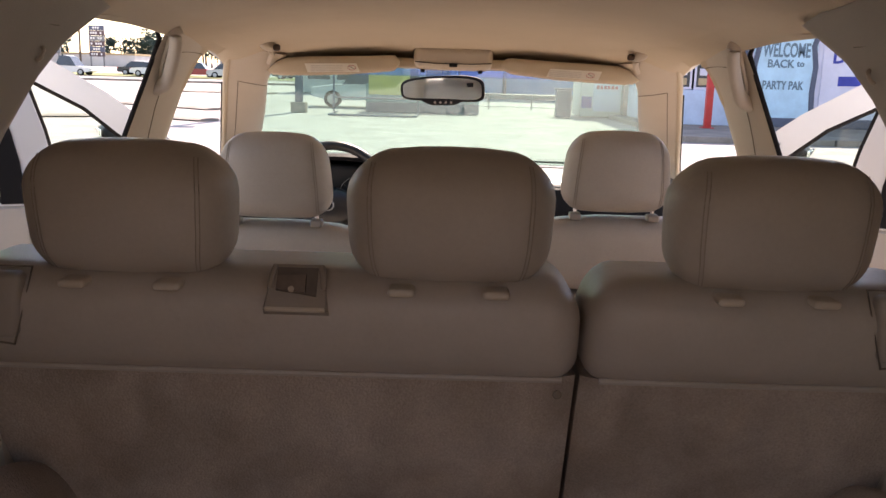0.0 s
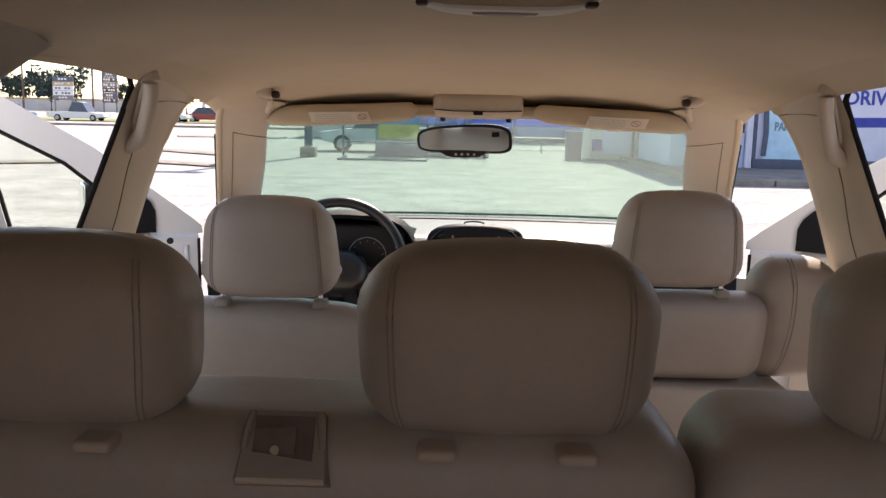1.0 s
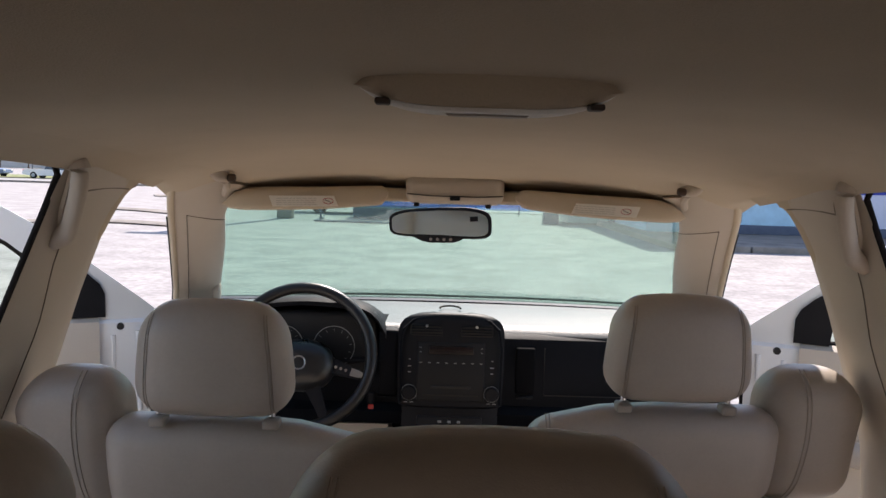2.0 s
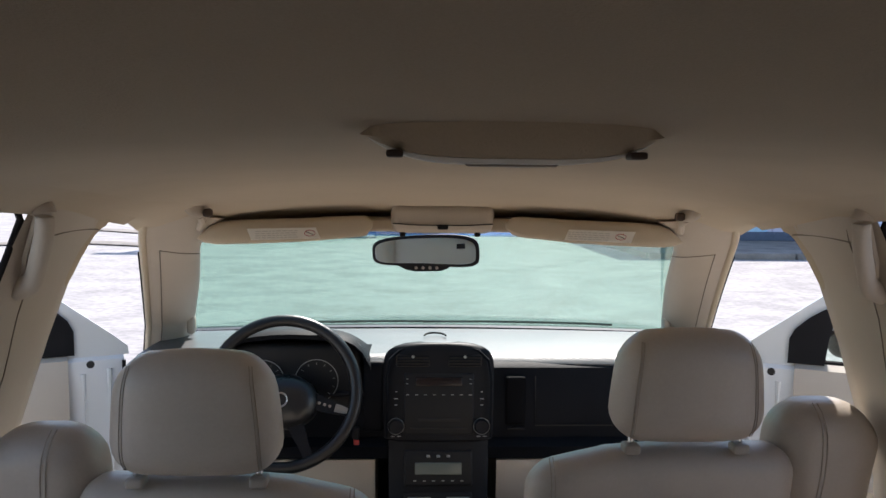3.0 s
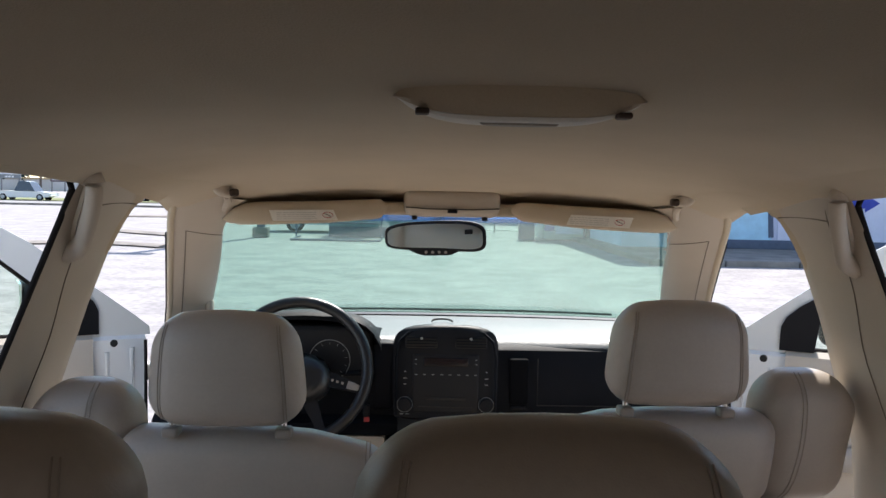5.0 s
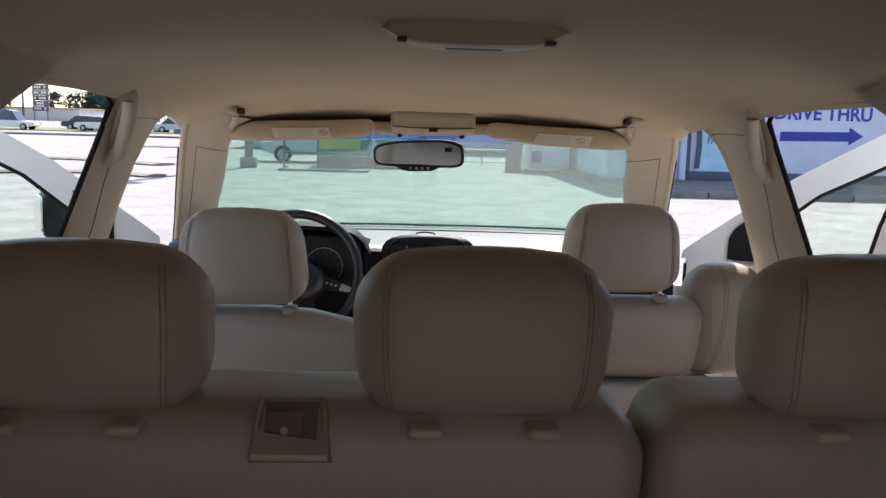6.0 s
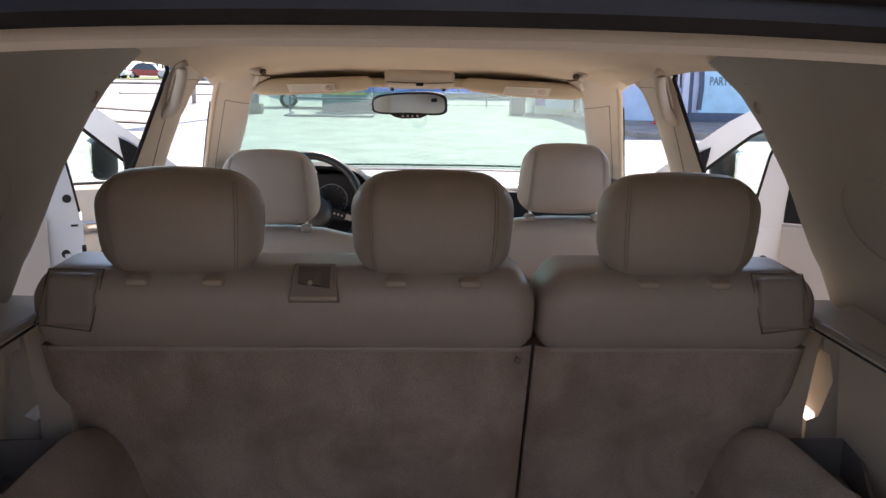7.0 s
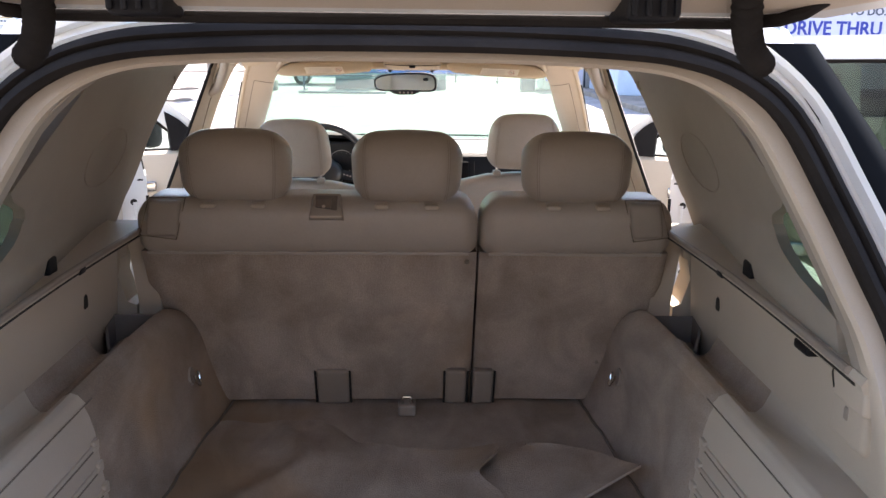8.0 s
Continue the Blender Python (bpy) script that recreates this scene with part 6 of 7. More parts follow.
def text_mesh(body, x0, x1, z0, z1, y, mat, parent, name="lettering", squash=True):
    """Lettering in the built-in font, fitted into a box on a wall that faces the car."""
    cu = bpy.data.curves.new("txt", "FONT")
    cu.body = body
    cu.extrude = 0.012
    cu.resolution_u = 3
    cu.offset = 0.022
    ob = bpy.data.objects.new("txt", cu)
    scene.collection.objects.link(ob)
    me = bpy.data.meshes.new_from_object(ob.evaluated_get(bpy.context.evaluated_depsgraph_get()))
    bpy.data.objects.remove(ob)
    bm = bmesh.new()
    bm.from_mesh(me)
    bpy.data.meshes.remove(me)
    xs = [v.co.x for v in bm.verts]
    ys = [v.co.y for v in bm.verts]
    a, b, c, d = min(xs), max(xs), min(ys), max(ys)
    for v in bm.verts:
        v.co = Vector((x0 + (v.co.x - a) / (b - a) * (x1 - x0), y - v.co.z, z0 + (v.co.y - c) / (d - c) * (z1 - z0)))
    return part(name, bm, mat, parent, "painted words", smooth=False)


def stroke(points, width, y, mat, parent, name="brush_stroke"):
    return part(name, tube([Vector((x, y, z)) for x, z in points], width / 2, 6, flat=0.3, up=(0, 1, 0)), mat, parent, "painted stroke")


# raised walk before the shop
pav = thing("pavement", (25, 23.5, 0), "raised concrete pavement before the shop", "pavement", kind="structure")
part("slab", rbox((5.6, 21.0, -0.05), (45, 33, 0.15), 0.03), KERB, pav)
for k in range(8):
    part("kerb_stone", rbox((5.62 + 1.8 * k, 20.82, -0.05), (7.38 + 1.8 * k, 21.0, 0.155), 0.03), KERB, pav)

shop = thing("shop", (16, 26, 0.15), "pale blue shop front with painted signs and a red post", "shop")
part("wall", rbox((8.35, 26.0, 0.15), (40, 34, 3.25), 0.02), LILAC, shop, "off-white painted wall")
part("front_block", rbox((6.1, 26.3, 0.15), (8.3, 34, 3.25), 0.02), BLUE_WALL, shop, "pale blue front block")
part("lower_wall", rbox((6.1, 25.9, 0.15), (8.25, 26.35, 1.16), 0.02), BLUE_WALL, shop, "pale blue window parapet")
for x0, x1 in ((6.15, 7.05), (7.12, 8.2)):
    wn = part("shop_window", rbox((x0, 26.0, 1.2), (x1, 26.32, 2.6), 0.02), DARK_GLASS, shop, "shop window with goods behind it")
    part("window_frame", ring_plate([(x0, 25.985, 1.17), (x1, 25.985, 1.17), (x1, 25.985, 2.62), (x0, 25.985, 2.62)], [(x0 + 0.06, 25.985, 1.24), (x1 - 0.06, 25.985, 1.24), (x1 - 0.06, 25.985, 2.56), (x0 + 0.06, 25.985, 2.56)], 0.05, (0, 1, 0)), LILAC, wn, "pale window frame")
    for k in range(4):
        part("poster", rbox((x0 + 0.12 + 0.02 * k, 25.97, 1.30 + 0.28 * k), (x1 - 0.15, 25.99, 1.5 + 0.28 * k), 0.01), (TANWOOD, LILAC, GREYINK, TANWOOD)[k], wn, "faded goods in the window")
part("corner_post", rbox((8.27, 25.8, 0.15), (8.45, 26.1, 3.2), 0.02), LILAC, shop, "white corner post")
part("dark_strip", rbox((8.46, 25.95, 0.3), (8.62, 26.05, 2.9), 0.02), GREYINK, shop, "dark door reveal")
bn = part("painted_panel", rbox((8.80, 25.93, 0.30), (10.62, 26.02, 2.95), 0.02), CYAN, shop, "sky blue painted panel with lettering")
for x, w in ((8.80, 1), (10.62, -1)):
    stroke([(x, 2.9), (x + 0.12 * w, 2.5), (x + 0.02 * w, 1.9), (x + 0.06 * w, 1.2), (x + 0.02 * w, 0.5)], 0.16, 25.92, GREYINK, bn, "painted_drape")
text_mesh("WELCOME", 9.02, 10.40, 2.16, 2.58, 25.925, SLATE, bn)
text_mesh("BACK", 9.20, 9.98, 1.86, 2.10, 25.925, SLATE, bn)
text_mesh("to", 10.04, 10.26, 1.90, 2.06, 25.925, SLATE, bn)
text_mesh("PARTY PAK", 9.10, 10.30, 1.24, 1.49, 25.925, SLATE, bn)
sg = part("sign_wall", rbox((10.80, 25.95, 0.12), (19.0, 26.02, 3.02), 0.02), LILAC, shop, "off-white sign wall")
text_mesh("THINGS TO DO...", 11.75, 14.3, 2.62, 2.86, 25.945, GREYINK, sg)
text_mesh("DRIVE THRU", 11.10, 14.08, 2.02, 2.44, 25.945, NAVY, sg)
part("arrow", slab([(x, 25.946, z) for x, z in ((11.30, 1.38), (13.42, 1.42), (13.42, 1.30), (13.86, 1.58), (13.42, 1.84), (13.42, 1.70), (11.30, 1.66))], 0.012, (0, -1, 0)), NAVY, sg, "blue arrow pointing along the wall", smooth=False)
part("lamp_loop", tube(spline([(10.98, 25.8, 2.95), (10.90, 25.75, 2.6), (11.0, 25.75, 2.4), (11.12, 25.75, 2.6), (11.06, 25.8, 2.95)], 5), 0.018, 6), GREYINK, sg, "dark loop of cable")
fa = part("fascia", rbox((8.2, 25.6, 3.02), (40, 26.0, 3.16), 0.02), TANWOOD, shop, "tan timber fascia")
for k in range(60):
    part("roof_rib", tube([(8.6 + 0.22 * k, 25.55, 3.17), (8.6 + 0.22 * k, 27.0, 3.35)], 0.05, 6), LILAC, fa)
part("roof", rbox((5.9, 25.5, 5.4), (40, 34, 5.65), 0.03), STEEL_GREY, shop, "grey shop roof")
part("canopy", rbox((6.0, 25.0, 3.1), (8.4, 26.3, 3.35), 0.03), RED_POST, shop, "red canopy edge")
part("red_post", rbox((7.05, 24.3, 0.15), (7.23, 24.48, 3.1), 0.015), RED_POST, shop, "red square post")
part("post_foot", rbox((6.98, 24.23, 0.15), (7.30, 24.55, 0.18), 0.01), RED_POST, shop)
part("skirting", rbox((8.5, 25.85, 0.15), (40, 25.93, 0.42), 0.02), GREYINK, shop, "dark wall base")

ann = thing("shop_annexe", (8, 31, 0), "pale blue annexe wall with a grey door", "building")
part("wall", rbox((6.35, 30.0, 0), (9.5, 36, 3.0), 0.02), CYAN, ann)
part("door", rbox((5.95, 30.4, 0), (6.36, 30.48, 2.1), 0.01), STEEL_GREY, ann, "grey door")
kio = thing("ice_kiosk", (5.2, 31.5, 0), "white kiosk with faded red lettering", "kiosk")
part("body", rbox((4.55, 31.0, 0.05), (6.0, 33.0, 2.3), 0.04), ROADWHITE, kio)
part("panel", rbox((5.0, 30.97, 0.25), (5.95, 31.0, 1.9), 0.01), LILAC, kio, "pale front panel")
for k in range(6):
    part("name_bar", rbox((5.10 + 0.13 * k, 30.95, 1.02), (5.19 + 0.13 * k, 30.97, 1.14), 0.004), RED_POST, kio, "plain bar in place of a name")
part("notice", rbox((4.60, 30.96, 0.35), (4.95, 31.0, 0.75), 0.01), NAVY, kio, "blue notice")
bin_ = thing("waste_bin", (3.95, 31, 0), "dark grey waste bin", "bin")
part("body", rbox((3.70, 30.8, 0.0), (4.22, 31.3, 0.95), 0.04), GREYINK, bin_)
part("lid", rbox((3.67, 30.77, 0.95), (4.25, 31.33, 1.02), 0.02), GREYINK, bin_, "dark lid")

blu = thing("blue_warehouse", (5, 52, 0), "long mid-blue warehouse wall", "building")
part("wall", rbox((0.5, 50, 0.25), (28, 70, 6.0), 0.05), DEEPBLUE, blu)
part("plinth", rbox((0.4, 49.9, 0), (28.1, 70, 0.3), 0.03), STEEL_GREY, blu, "grey plinth")
part("downpipe", tube([(3.0, 49.9, 0.2), (3.0, 49.9, 6.0)], 0.10, 8), GREYINK, blu, "dark downpipe")
whi = thing("white_shop_unit", (-3, 52, 0), "low white shop unit with blue and white signs", "building")
part("wall", rbox((-8.6, 51, 0), (0.3, 66, 4.2), 0.05), ROADWHITE, whi)
for k in range(5):
    part("shop_window", rbox((-8.3 + 1.7 * k, 50.95, 0.8), (-7.0 + 1.7 * k, 51.0, 2.6), 0.02), DARK_GLASS, whi, "dark shop window")
part("sign_band", rbox((-8.4, 50.9, 3.0), (0.1, 51.0, 3.9), 0.02), CYAN, whi, "sky blue sign band")

bar = thing("barrier", (3.3, 36, 0), "low cable barrier on thin steel posts", "barrier")
for k in range(5):
    part("post", tube([(-0.2 + 1.75 * k, 36.0, 0.0), (-0.2 + 1.75 * k, 36.0, 0.62)], 0.035, 8), STEEL_GREY, bar)
part("rail", tube([(-0.3, 36.0, 0.60), (6.9, 36.0, 0.60)], 0.03, 8), STEEL_GREY, bar)
part("rail", tube([(-0.3, 36.0, 0.12), (6.9, 36.0, 0.12)], 0.02, 8), STEEL_GREY, bar)
trl = thing("trailer_sign", (-1.0, 31, 0), "low trailer with a yellow sign panel", "trailer")
part("box", rbox((-3.0, 31.0, 0.35), (1.0, 32.4, 1.0), 0.04), surface("faded_teal_paint", (0.17, 0.28, 0.30), 0.7, stain=0.25, stain_scale=2), trl)
part("sign_panel", rbox((-2.9, 30.95, 0.62), (-1.45, 31.0, 2.2), 0.02), surface("yellow_sign_paint", (0.60, 0.55, 0.16), 0.7, stain=0.25, stain_scale=2), trl, "yellow sign panel")
for i in range(2):
    for k in range(6):
        part("name_bar", rbox((-2.75 + 0.2 * k, 30.935, 1.85 - 0.25 * i), (-2.61 + 0.2 * k, 30.95, 1.99 - 0.25 * i), 0.004), RED_POST, trl, "plain bar in place of writing")
part("skid", rbox((-3.0, 31.0, 0.0), (1.0, 31.3, 0.36), 0.03), GREYINK, trl, "dark skid")
frm = thing("sign_frame", (-2.2, 29.5, 0), "square black steel frame standing on feet", "frame")
for x in (-3.9, -1.1):
    part("upright", tube([(x, 29.3, 0.0), (x, 29.3, 2.3)], 0.035, 8), GREYINK, frm)
    part("foot", tube([(x, 28.0, 0.04), (x, 30.2, 0.04)], 0.035, 8), GREYINK, frm)
for z in (0.55, 2.3):
    part("cross_bar", tube([(-3.9, 29.3, z), (-1.1, 29.3, z)], 0.03, 8), GREYINK, frm)
part("ground_bar", tube([(-3.9, 28.0, 0.04), (-1.1, 28.0, 0.04)], 0.035, 8), GREYINK, frm)

lp = thing("lamp_post", (-5.1, 29.5, 0), "dark square lamp post on a concrete base", "lamp post")
part("shaft", rbox((-5.22, 29.4, 0.3), (-4.98, 29.64, 9.0), 0.02), GREYINK, lp)
part("base", rbox((-5.35, 29.25, 0), (-4.85, 29.8, 0.35), 0.04), KERB, lp, "concrete base")
part("head", rbox((-5.7, 29.3, 8.9), (-4.5, 29.75, 9.1), 0.05), STEEL_GREY, lp, "grey lamp head")

# kerbed islands
def island(pts, width, label):
    isl = thing("kerb_island", (pts[0][0], pts[0][1], 0), label, "kerb", "kerbed islands")
    p = spline([(x, y, 0.04) for x, y in pts], 8)
    part("kerb", tube(p, width / 2, 10, flat=0.10 / width), KERB, isl)
    return isl


island([(-16, 22.2), (-13.0, 22.6), (-11, 23.7), (-9.0, 24.6), (-7.6, 24.2), (-6.5, 23.6)], 0.75, "long curved concrete kerb on the car park")
island([(-12.5, 32.0), (-10.6, 31.4), (-9.0, 30.2), (-7.8, 29.3)], 0.9, "short worn concrete kerb")
island([(-15, 46.5), (-12.4, 47.4), (-9.5, 47.2)], 1.4, "pale concrete kerb farther off")
mb = thing("mail_box", (-8.8, 36.6, 0), "dark box on a short pale post", "letter box")
part("post", rbox((-8.88, 36.5, 0), (-8.72, 36.66, 0.95), 0.02), KERB, mb)
part("box", rbox((-9.3, 36.3, 0.92), (-8.3, 36.9, 1.12), 0.06), GREYINK, mb)

# the street and what stands along it
tagged(part("road", rbox((-150, 68, 0.0), (40, 84, 0.006), 0.002), surface("road_asphalt", (0.30, 0.29, 0.28), 0.9, grain=0.1, grain_scale=8, stain=0.2, stain_scale=0.3)), "pale sunlit street beyond the car park", "road", kind="structure")
tagged(part("street_kerb", rbox((-150, 67.6, 0), (-12, 68.0, 0.16), 0.03), KERB), "long street kerb", "kerb", kind="structure")
tagged(part("grass_verge", sheet(lambda u, v: Vector((-150 + 190 * u, 84 + 18 * v, 0.08 + 0.05 * noise.noise(Vector((u * 80, v * 9, 0))))), 120, 12), GRASS_M), "dry grass verge along the street", "grass", kind="stuff")


def far_car(x, y, yaw, paint, label, size=(4.6, 1.8, 1.5), pick=False):
    """A parked car: shaped body, glazed cabin, four wheels and lamps."""
    c = thing("parked_car", (x, y, 0), label, "car", "parked cars")
    L, W, H = size
    m = Matrix.Translation((x, y, 0)) @ Matrix.Rotation(radians(yaw), 4, "Z")

    def put(nm, bm, mat, lab="", par=None):
        bm.transform(m)
        return part(nm, bm, mat, par if par is not None else c, lab)

    prof = [(-0.5, 0.45), (-0.49, 0.75), (-0.30, 0.86), (-0.18, 0.9), (0.22, 0.92), (0.46, 0.86), (0.5, 0.7), (0.5, 0.4), (0.36, 0.3), (-0.38, 0.3)]
    put("body", loft([[Vector((L * a, s * W / 2 * k, z)) for a, z in prof] for s, k in ((-1, 0.96), (-1, 1.0), (1, 1.0), (1, 0.96))]), paint, "car body")
    cab = [(-0.24, 0.88), (-0.13, H - 0.06), (-0.05, H), (0.20 if not pick else 0.05, H), (0.34 if not pick else 0.12, 0.9)]
    put("cabin", loft([[Vector((L * a, s * W / 2 * (0.94 - 0.14 * (z - 0.88) / (H - 0.88)), z)) for a, z in cab] for s in (-1, 1)]), DARK_GLASS, "dark glazed cabin")
    put("roof", loft([[Vector((L * a, s * W * 0.39, z)) for a, z in ((-0.10, H - 0.03), (-0.05, H + 0.02), (0.18 if not pick else 0.04, H + 0.02), (0.22 if not pick else 0.06, H - 0.03))] for s in (-1, 1)]), paint, "painted roof")
    for a in (-0.32, 0.31):
        for s in (-1, 1):
            w_ = put("wheel", disc((L * a, s * (W / 2 - 0.2), 0.33), (0, s, 0), 0.33, 0.22, 20), TYRE, "black tyre")
            put("rim", disc((L * a, s * (W / 2 + 0.0), 0.33), (0, s, 0), 0.2, 0.03, 16), C_RIM, "silver rim", w_)
    for s in (-1, 1):
        put("lamp", rbox((-L * 0.5 - 0.01, s * W * 0.38 - 0.15, 0.62), (-L * 0.49, s * W * 0.38 + 0.15, 0.76), 0.01), WHITE_MARK, "head lamp")
        put("tail_lamp", rbox((L * 0.49, s * W * 0.40 - 0.12, 0.62), (L * 0.5 + 0.01, s * W * 0.40 + 0.12, 0.84), 0.01), RED, "red tail lamp")
    return c


TYRE = surface("black_tyre_rubber", (0.012, 0.012, 0.013), 0.95, stain=0.2, spec=0.02)
C_RIM = surface("silver_wheel_paint", (0.42, 0.43, 0.44), 0.4, stain=0.1)
C_WHITE = surface("white_lacquer", (0.70, 0.70, 0.70), 0.25, stain=0.05)
C_SILVER = surface("silver_lacquer", (0.35, 0.38, 0.42), 0.3, metal=0.4, stain=0.05)
C_RED = surface("red_lacquer", (0.35, 0.03, 0.03), 0.3, stain=0.05)
C_DARK = surface("dark_lacquer", (0.03, 0.035, 0.045), 0.25, stain=0.05)
C_BLUE = surface("blue_grey_lacquer", (0.10, 0.14, 0.25), 0.3, stain=0.05)
far_car(-3.15, 34.5, 5, surface("pale_silver_lacquer", (0.60, 0.63, 0.66), 0.22, stain=0.05), "silver saloon parked behind the sign", (4.5, 1.8, 1.5))
for x, y, yaw, paint, lab, sz, pk in (
    (-37.5, 86, 178, C_WHITE, "white pickup truck parked by the street", (5.6, 2.0, 1.85), True),
    (-33.0, 94, 182, C_DARK, "dark saloon parked by the street", (4.6, 1.8, 1.45), False),
    (-29.5, 88, 175, C_WHITE, "white saloon parked by the street", (4.6, 1.8, 1.42), False),
    (-26.5, 92, 184, C_RED, "dark red car parked by the street", (4.5, 1.8, 1.55), False),
    (-22.5, 90, 180, C_SILVER, "silver car parked by the street", (4.5, 1.8, 1.45), False),
    (-19.5, 98, 180, C_WHITE, "white car parked farther off", (4.5, 1.8, 1.5), False),
    (-45.5, 88, 180, C_BLUE, "blue-grey car parked by the street", (4.8, 1.9, 1.7), False),
    (-54.0, 90, 175, C_SILVER, "silver car parked by the street", (4.8, 1.9, 1.6), False),
    (-16.5, 93, 185, C_DARK, "dark car parked by the street", (4.6, 1.8, 1.5), False),
):
    far_car(x, y, yaw, paint, lab, sz, pk)


SIGN_BROWN = surface("dark_brown_sign", (0.10, 0.065, 0.07), 0.6, stain=0.2, stain_scale=1)


def pylon(x, y, w, h, colors, label):
    """A tall shopping-centre sign of stacked panels between two posts."""
    p = thing("pylon_sign", (x, y, 0), label, "sign", "street signs")
    for s in (-1, 1):
        part("post", rbox((x + s * w * 0.42 - 0.15, y, 0), (x + s * w * 0.42 + 0.15, y + 0.3, h * 0.98), 0.03), STEEL_GREY, p)
    z = h
    for i, (mat, k) in enumerate(colors):
        hh = h * k
        b = part("sign_panel", rbox((x - w / 2, y - 0.1, z - hh + 0.06), (x + w / 2, y + 0.4, z), 0.03), mat, p, "lit sign panel")
        for q in range(5):
            if (q + i) % 4:
                part("name_bar", rbox((x - w * 0.38 + q * w * 0.155, y - 0.13, z - hh * 0.66), (x - w * 0.38 + q * w * 0.155 + w * 0.11, y - 0.1, z - hh * 0.28), 0.01), C_WHITE if mat is not C_WHITE else GREYINK, b, "plain bar in place of a name")
        z -= hh


pylon(-78.5, 196, 3.4, 8.9, ((GREYINK, 0.12), (SIGN_BROWN, 0.13), (STEEL_GREY, 0.13), (SIGN_BROWN, 0.13), (GREYINK, 0.13), (SIGN_BROWN, 0.12)), "tall shopping-centre sign with dark brown panels")
pylon(-89.0, 196, 4.6, 7.7, ((GREYINK, 0.14), (TANWOOD, 0.12), (C_WHITE, 0.14), (C_WHITE, 0.14), (STEEL_GREY, 0.12)), "wide shopping-centre sign with pale panels")
pylon(-60.0, 110, 2.6, 5.6, ((C_DARK, 0.26), ), "small black roadside sign on posts")
for x, y, h in ((-47, 112, 11), (-62.5, 125, 12), (-36.5, 130, 11), (-31.0, 140, 11), (-29.0, 112, 7)):
    up = thing("utility_pole", (x, y, 0), "tall brown wooden utility pole", "utility pole", "utility poles")
    part("shaft", tube([(x, y, 0), (x, y, h)], [0.16, 0.10], 8), BARK, up)
    part("cross_arm", rbox((x - 0.9, y - 0.06, h - 0.9), (x + 0.9, y + 0.06, h - 0.75), 0.02), BARK, up)
gas = thing("filling_station", (-38, 150, 0), "white and red filling station canopy", "building")
part("canopy", rbox((-45, 148, 4.2), (-31, 160, 5.2), 0.08), C_WHITE, gas, "white canopy")
part("canopy_stripe", rbox((-39.0, 147.9, 4.25), (-31, 148.0, 5.1), 0.04), C_RED, gas, "red canopy stripe")
for x in (-44, -38, -32):
    part("column", rbox((x - 0.25, 150, 0), (x + 0.25, 150.5, 4.25), 0.03), C_WHITE, gas)
off = thing("office_block", (-62, 330, 0), "pale office block far behind the trees", "building")
part("wall", rbox((-84, 320, 0), (-58, 345, 15), 0.1), ROADWHITE, off)
for r in range(4):
    part("window_band", rbox((-83, 319.9, 2.5 + 3.2 * r), (-59, 320.0, 4.2 + 3.2 * r), 0.02), DARK_GLASS, off, "dark window band")
mall = thing("shopping_centre", (-110, 215, 0), "long low pale shopping centre", "building")
part("wall", rbox((-150, 212, 0), (-76, 240, 2.7), 0.1), ROADWHITE, mall)
part("roof_edge", rbox((-150.2, 211.8, 2.7), (-75.8, 240, 3.1), 0.05), TANWOOD, mall, "tan roof edge")


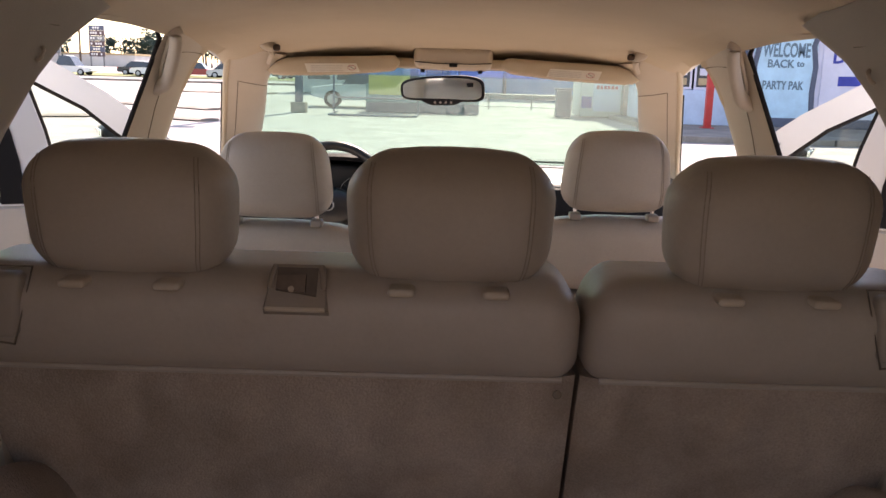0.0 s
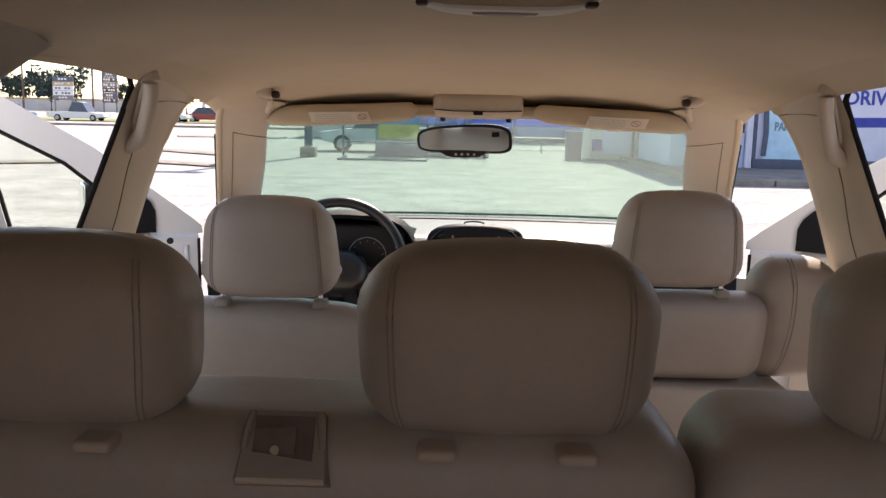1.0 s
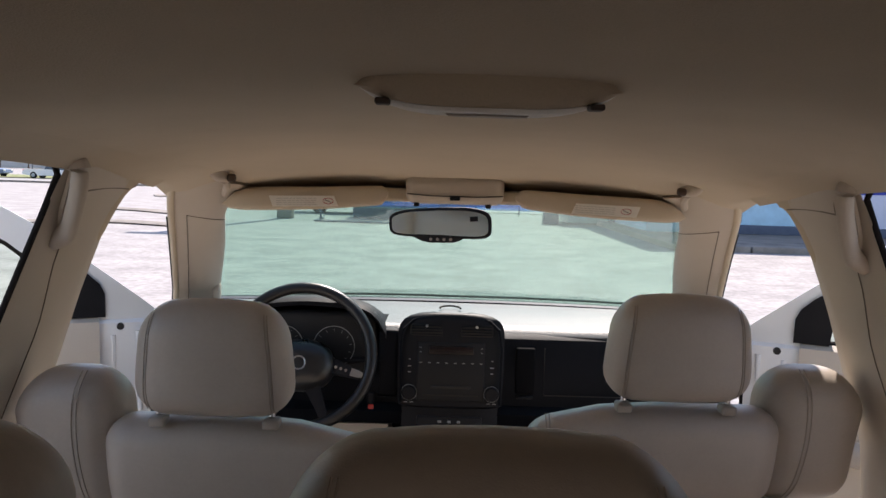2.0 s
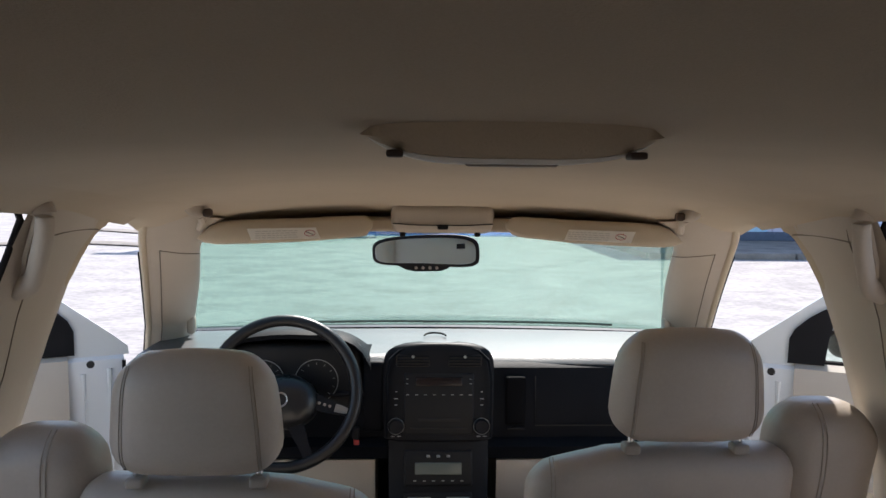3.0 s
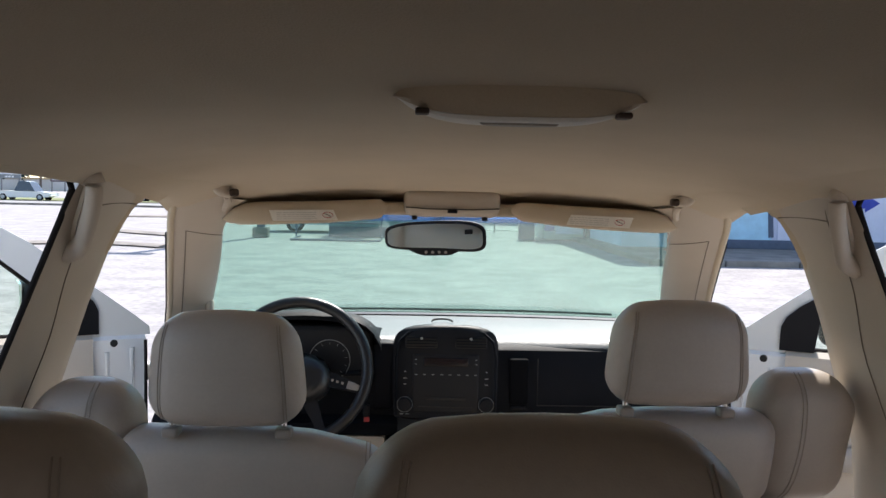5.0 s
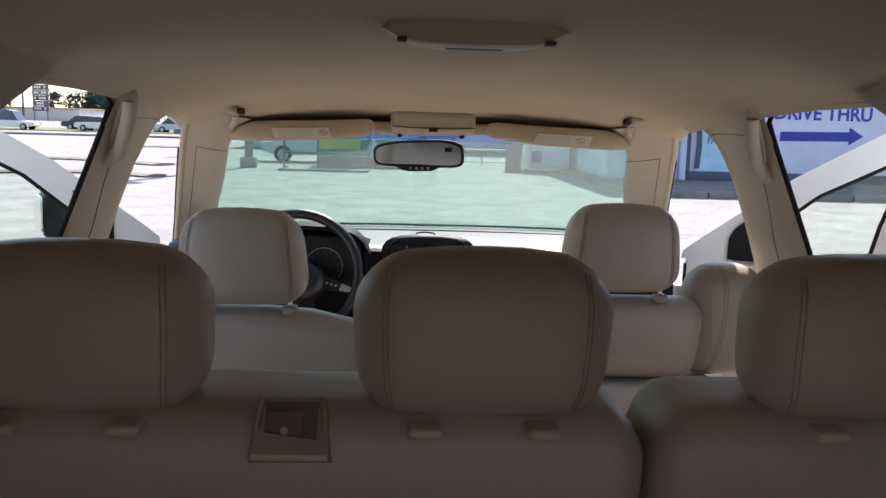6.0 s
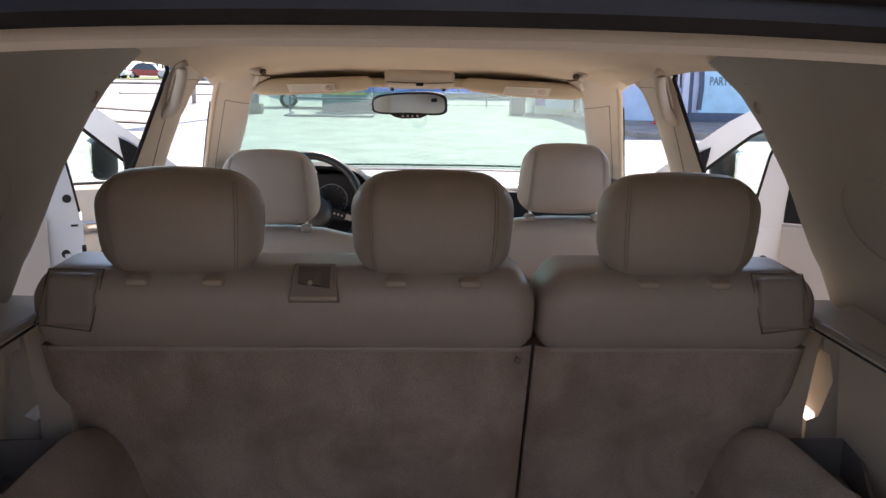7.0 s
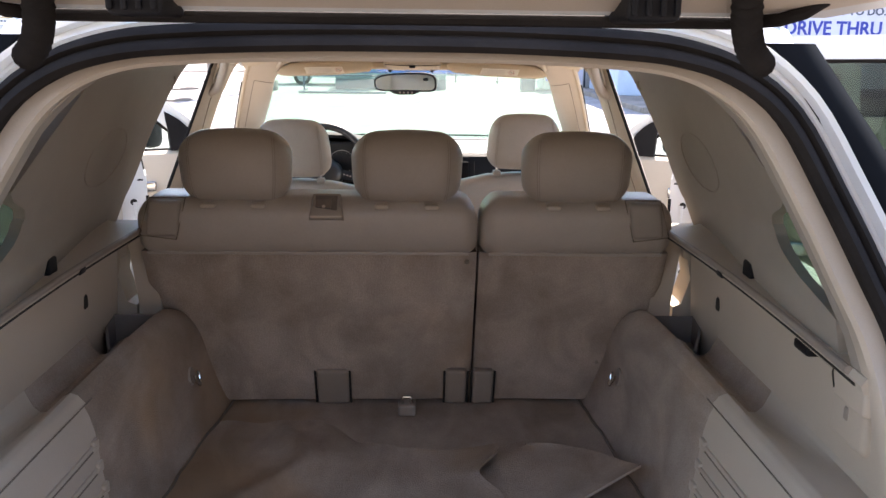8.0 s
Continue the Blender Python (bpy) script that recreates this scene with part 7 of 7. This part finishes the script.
# trees along the horizon
def tree(x, y, h, seed):
    rnd = random.Random(seed)
    t = thing("tree", (x, y, 0), "dark green broad tree in the distance", "tree", "distant trees")
    trunk = [tube([(x, y, 0), (x + rnd.uniform(-.2, .2), y, h * 0.3), (x + rnd.uniform(-.4, .4), y, h * 0.6)], [0.22, 0.16, 0.09], 7)]
    for k in range(4):
        a = rnd.uniform(0, 6.28)
        trunk.append(tube([(x, y, h * 0.32), (x + math.cos(a) * h * 0.2, y + math.sin(a) * h * 0.2, h * 0.62)], [0.10, 0.04], 5))
    part("trunk", join(*trunk), BARK, t)
    bm = bmesh.new()
    clumps = [(rnd.gauss(0, h * 0.22), rnd.gauss(0, h * 0.22), h * rnd.uniform(0.38, 0.92), h * rnd.uniform(0.09, 0.17)) for _ in range(26)]
    for cx, cy, cz, r in clumps:
        for _ in range(34):
            d = Vector((rnd.gauss(0, 1), rnd.gauss(0, 1), rnd.gauss(0, 0.8)))
            d = d.normalized() * r * rnd.uniform(0.5, 1.1)
            s = h * rnd.uniform(0.022, 0.05)
            u = Vector((rnd.gauss(0, 1), rnd.gauss(0, 1), rnd.gauss(0, 1))).normalized() * s
            w = u.orthogonal().normalized() * s * 0.7
            c = Vector((x + cx, y + cy, cz)) + d
            bm.faces.new([bm.verts.new(c + q) for q in (u, w, -u, -w)])
    part("crown", bm, LEAF, t, "uneven leafy crown", smooth=False)
    return t


rnd = random.Random(4)
first = tree(-50, 160, 7.5, 1)
second = tree(-43, 172, 8.5, 2)
third = tree(-37, 168, 7.0, 3)
for k in range(40):
    src = (first, second, third)[k % 3]
    x = -175 + 3.9 * k + rnd.uniform(-1.5, 1.5)
    y = rnd.uniform(180, 300) if k % 4 else rnd.uniform(255, 310)
    s = rnd.uniform(0.8, 1.25) * (1 + (y - 180) / 400)
    t = copy_thing(src, Matrix.Translation((x + 25, y, 0)) @ Matrix.Rotation(rnd.uniform(0, 6.28), 4, "Z"))
    t.scale = (s, s, s)
for x, y, s in ((-11.5, 120, 0.8), (-16, 135, 0.9), (-21, 128, 0.85), (-8, 140, 0.9), (-27, 150, 0.9)):
    t = copy_thing(second, Matrix.Translation((x, y, 0)) @ Matrix.Rotation(x, 4, "Z"))
    t.scale = (s, s, s)

# brown lane and plain wall, unseen, added behind the car to dim its tail
tagged(part("road", rbox((-16, -4.2, -0.05), (16, -0.42, 0.006), 0.004), surface("unseen_lane_brown", (0.18, 0.155, 0.132), 0.9, grain=0.2, grain_scale=40, bump=0.5, stain=0.3, stain_scale=0.8)), "unseen brown lane added behind the car to dim bounced light", "road", kind="structure")
tagged(part("unseen_wall_south", rbox((-4.5, -4.6, 0), (16, -4.2, 3.0), 0.02), surface("unseen_wall_brown", (0.125, 0.107, 0.090), 0.9, grain=0.15, grain_scale=20, stain=0.3, stain_scale=1.2)), "unseen brown wall added behind the car to hold back rear light", "wall", kind="structure")
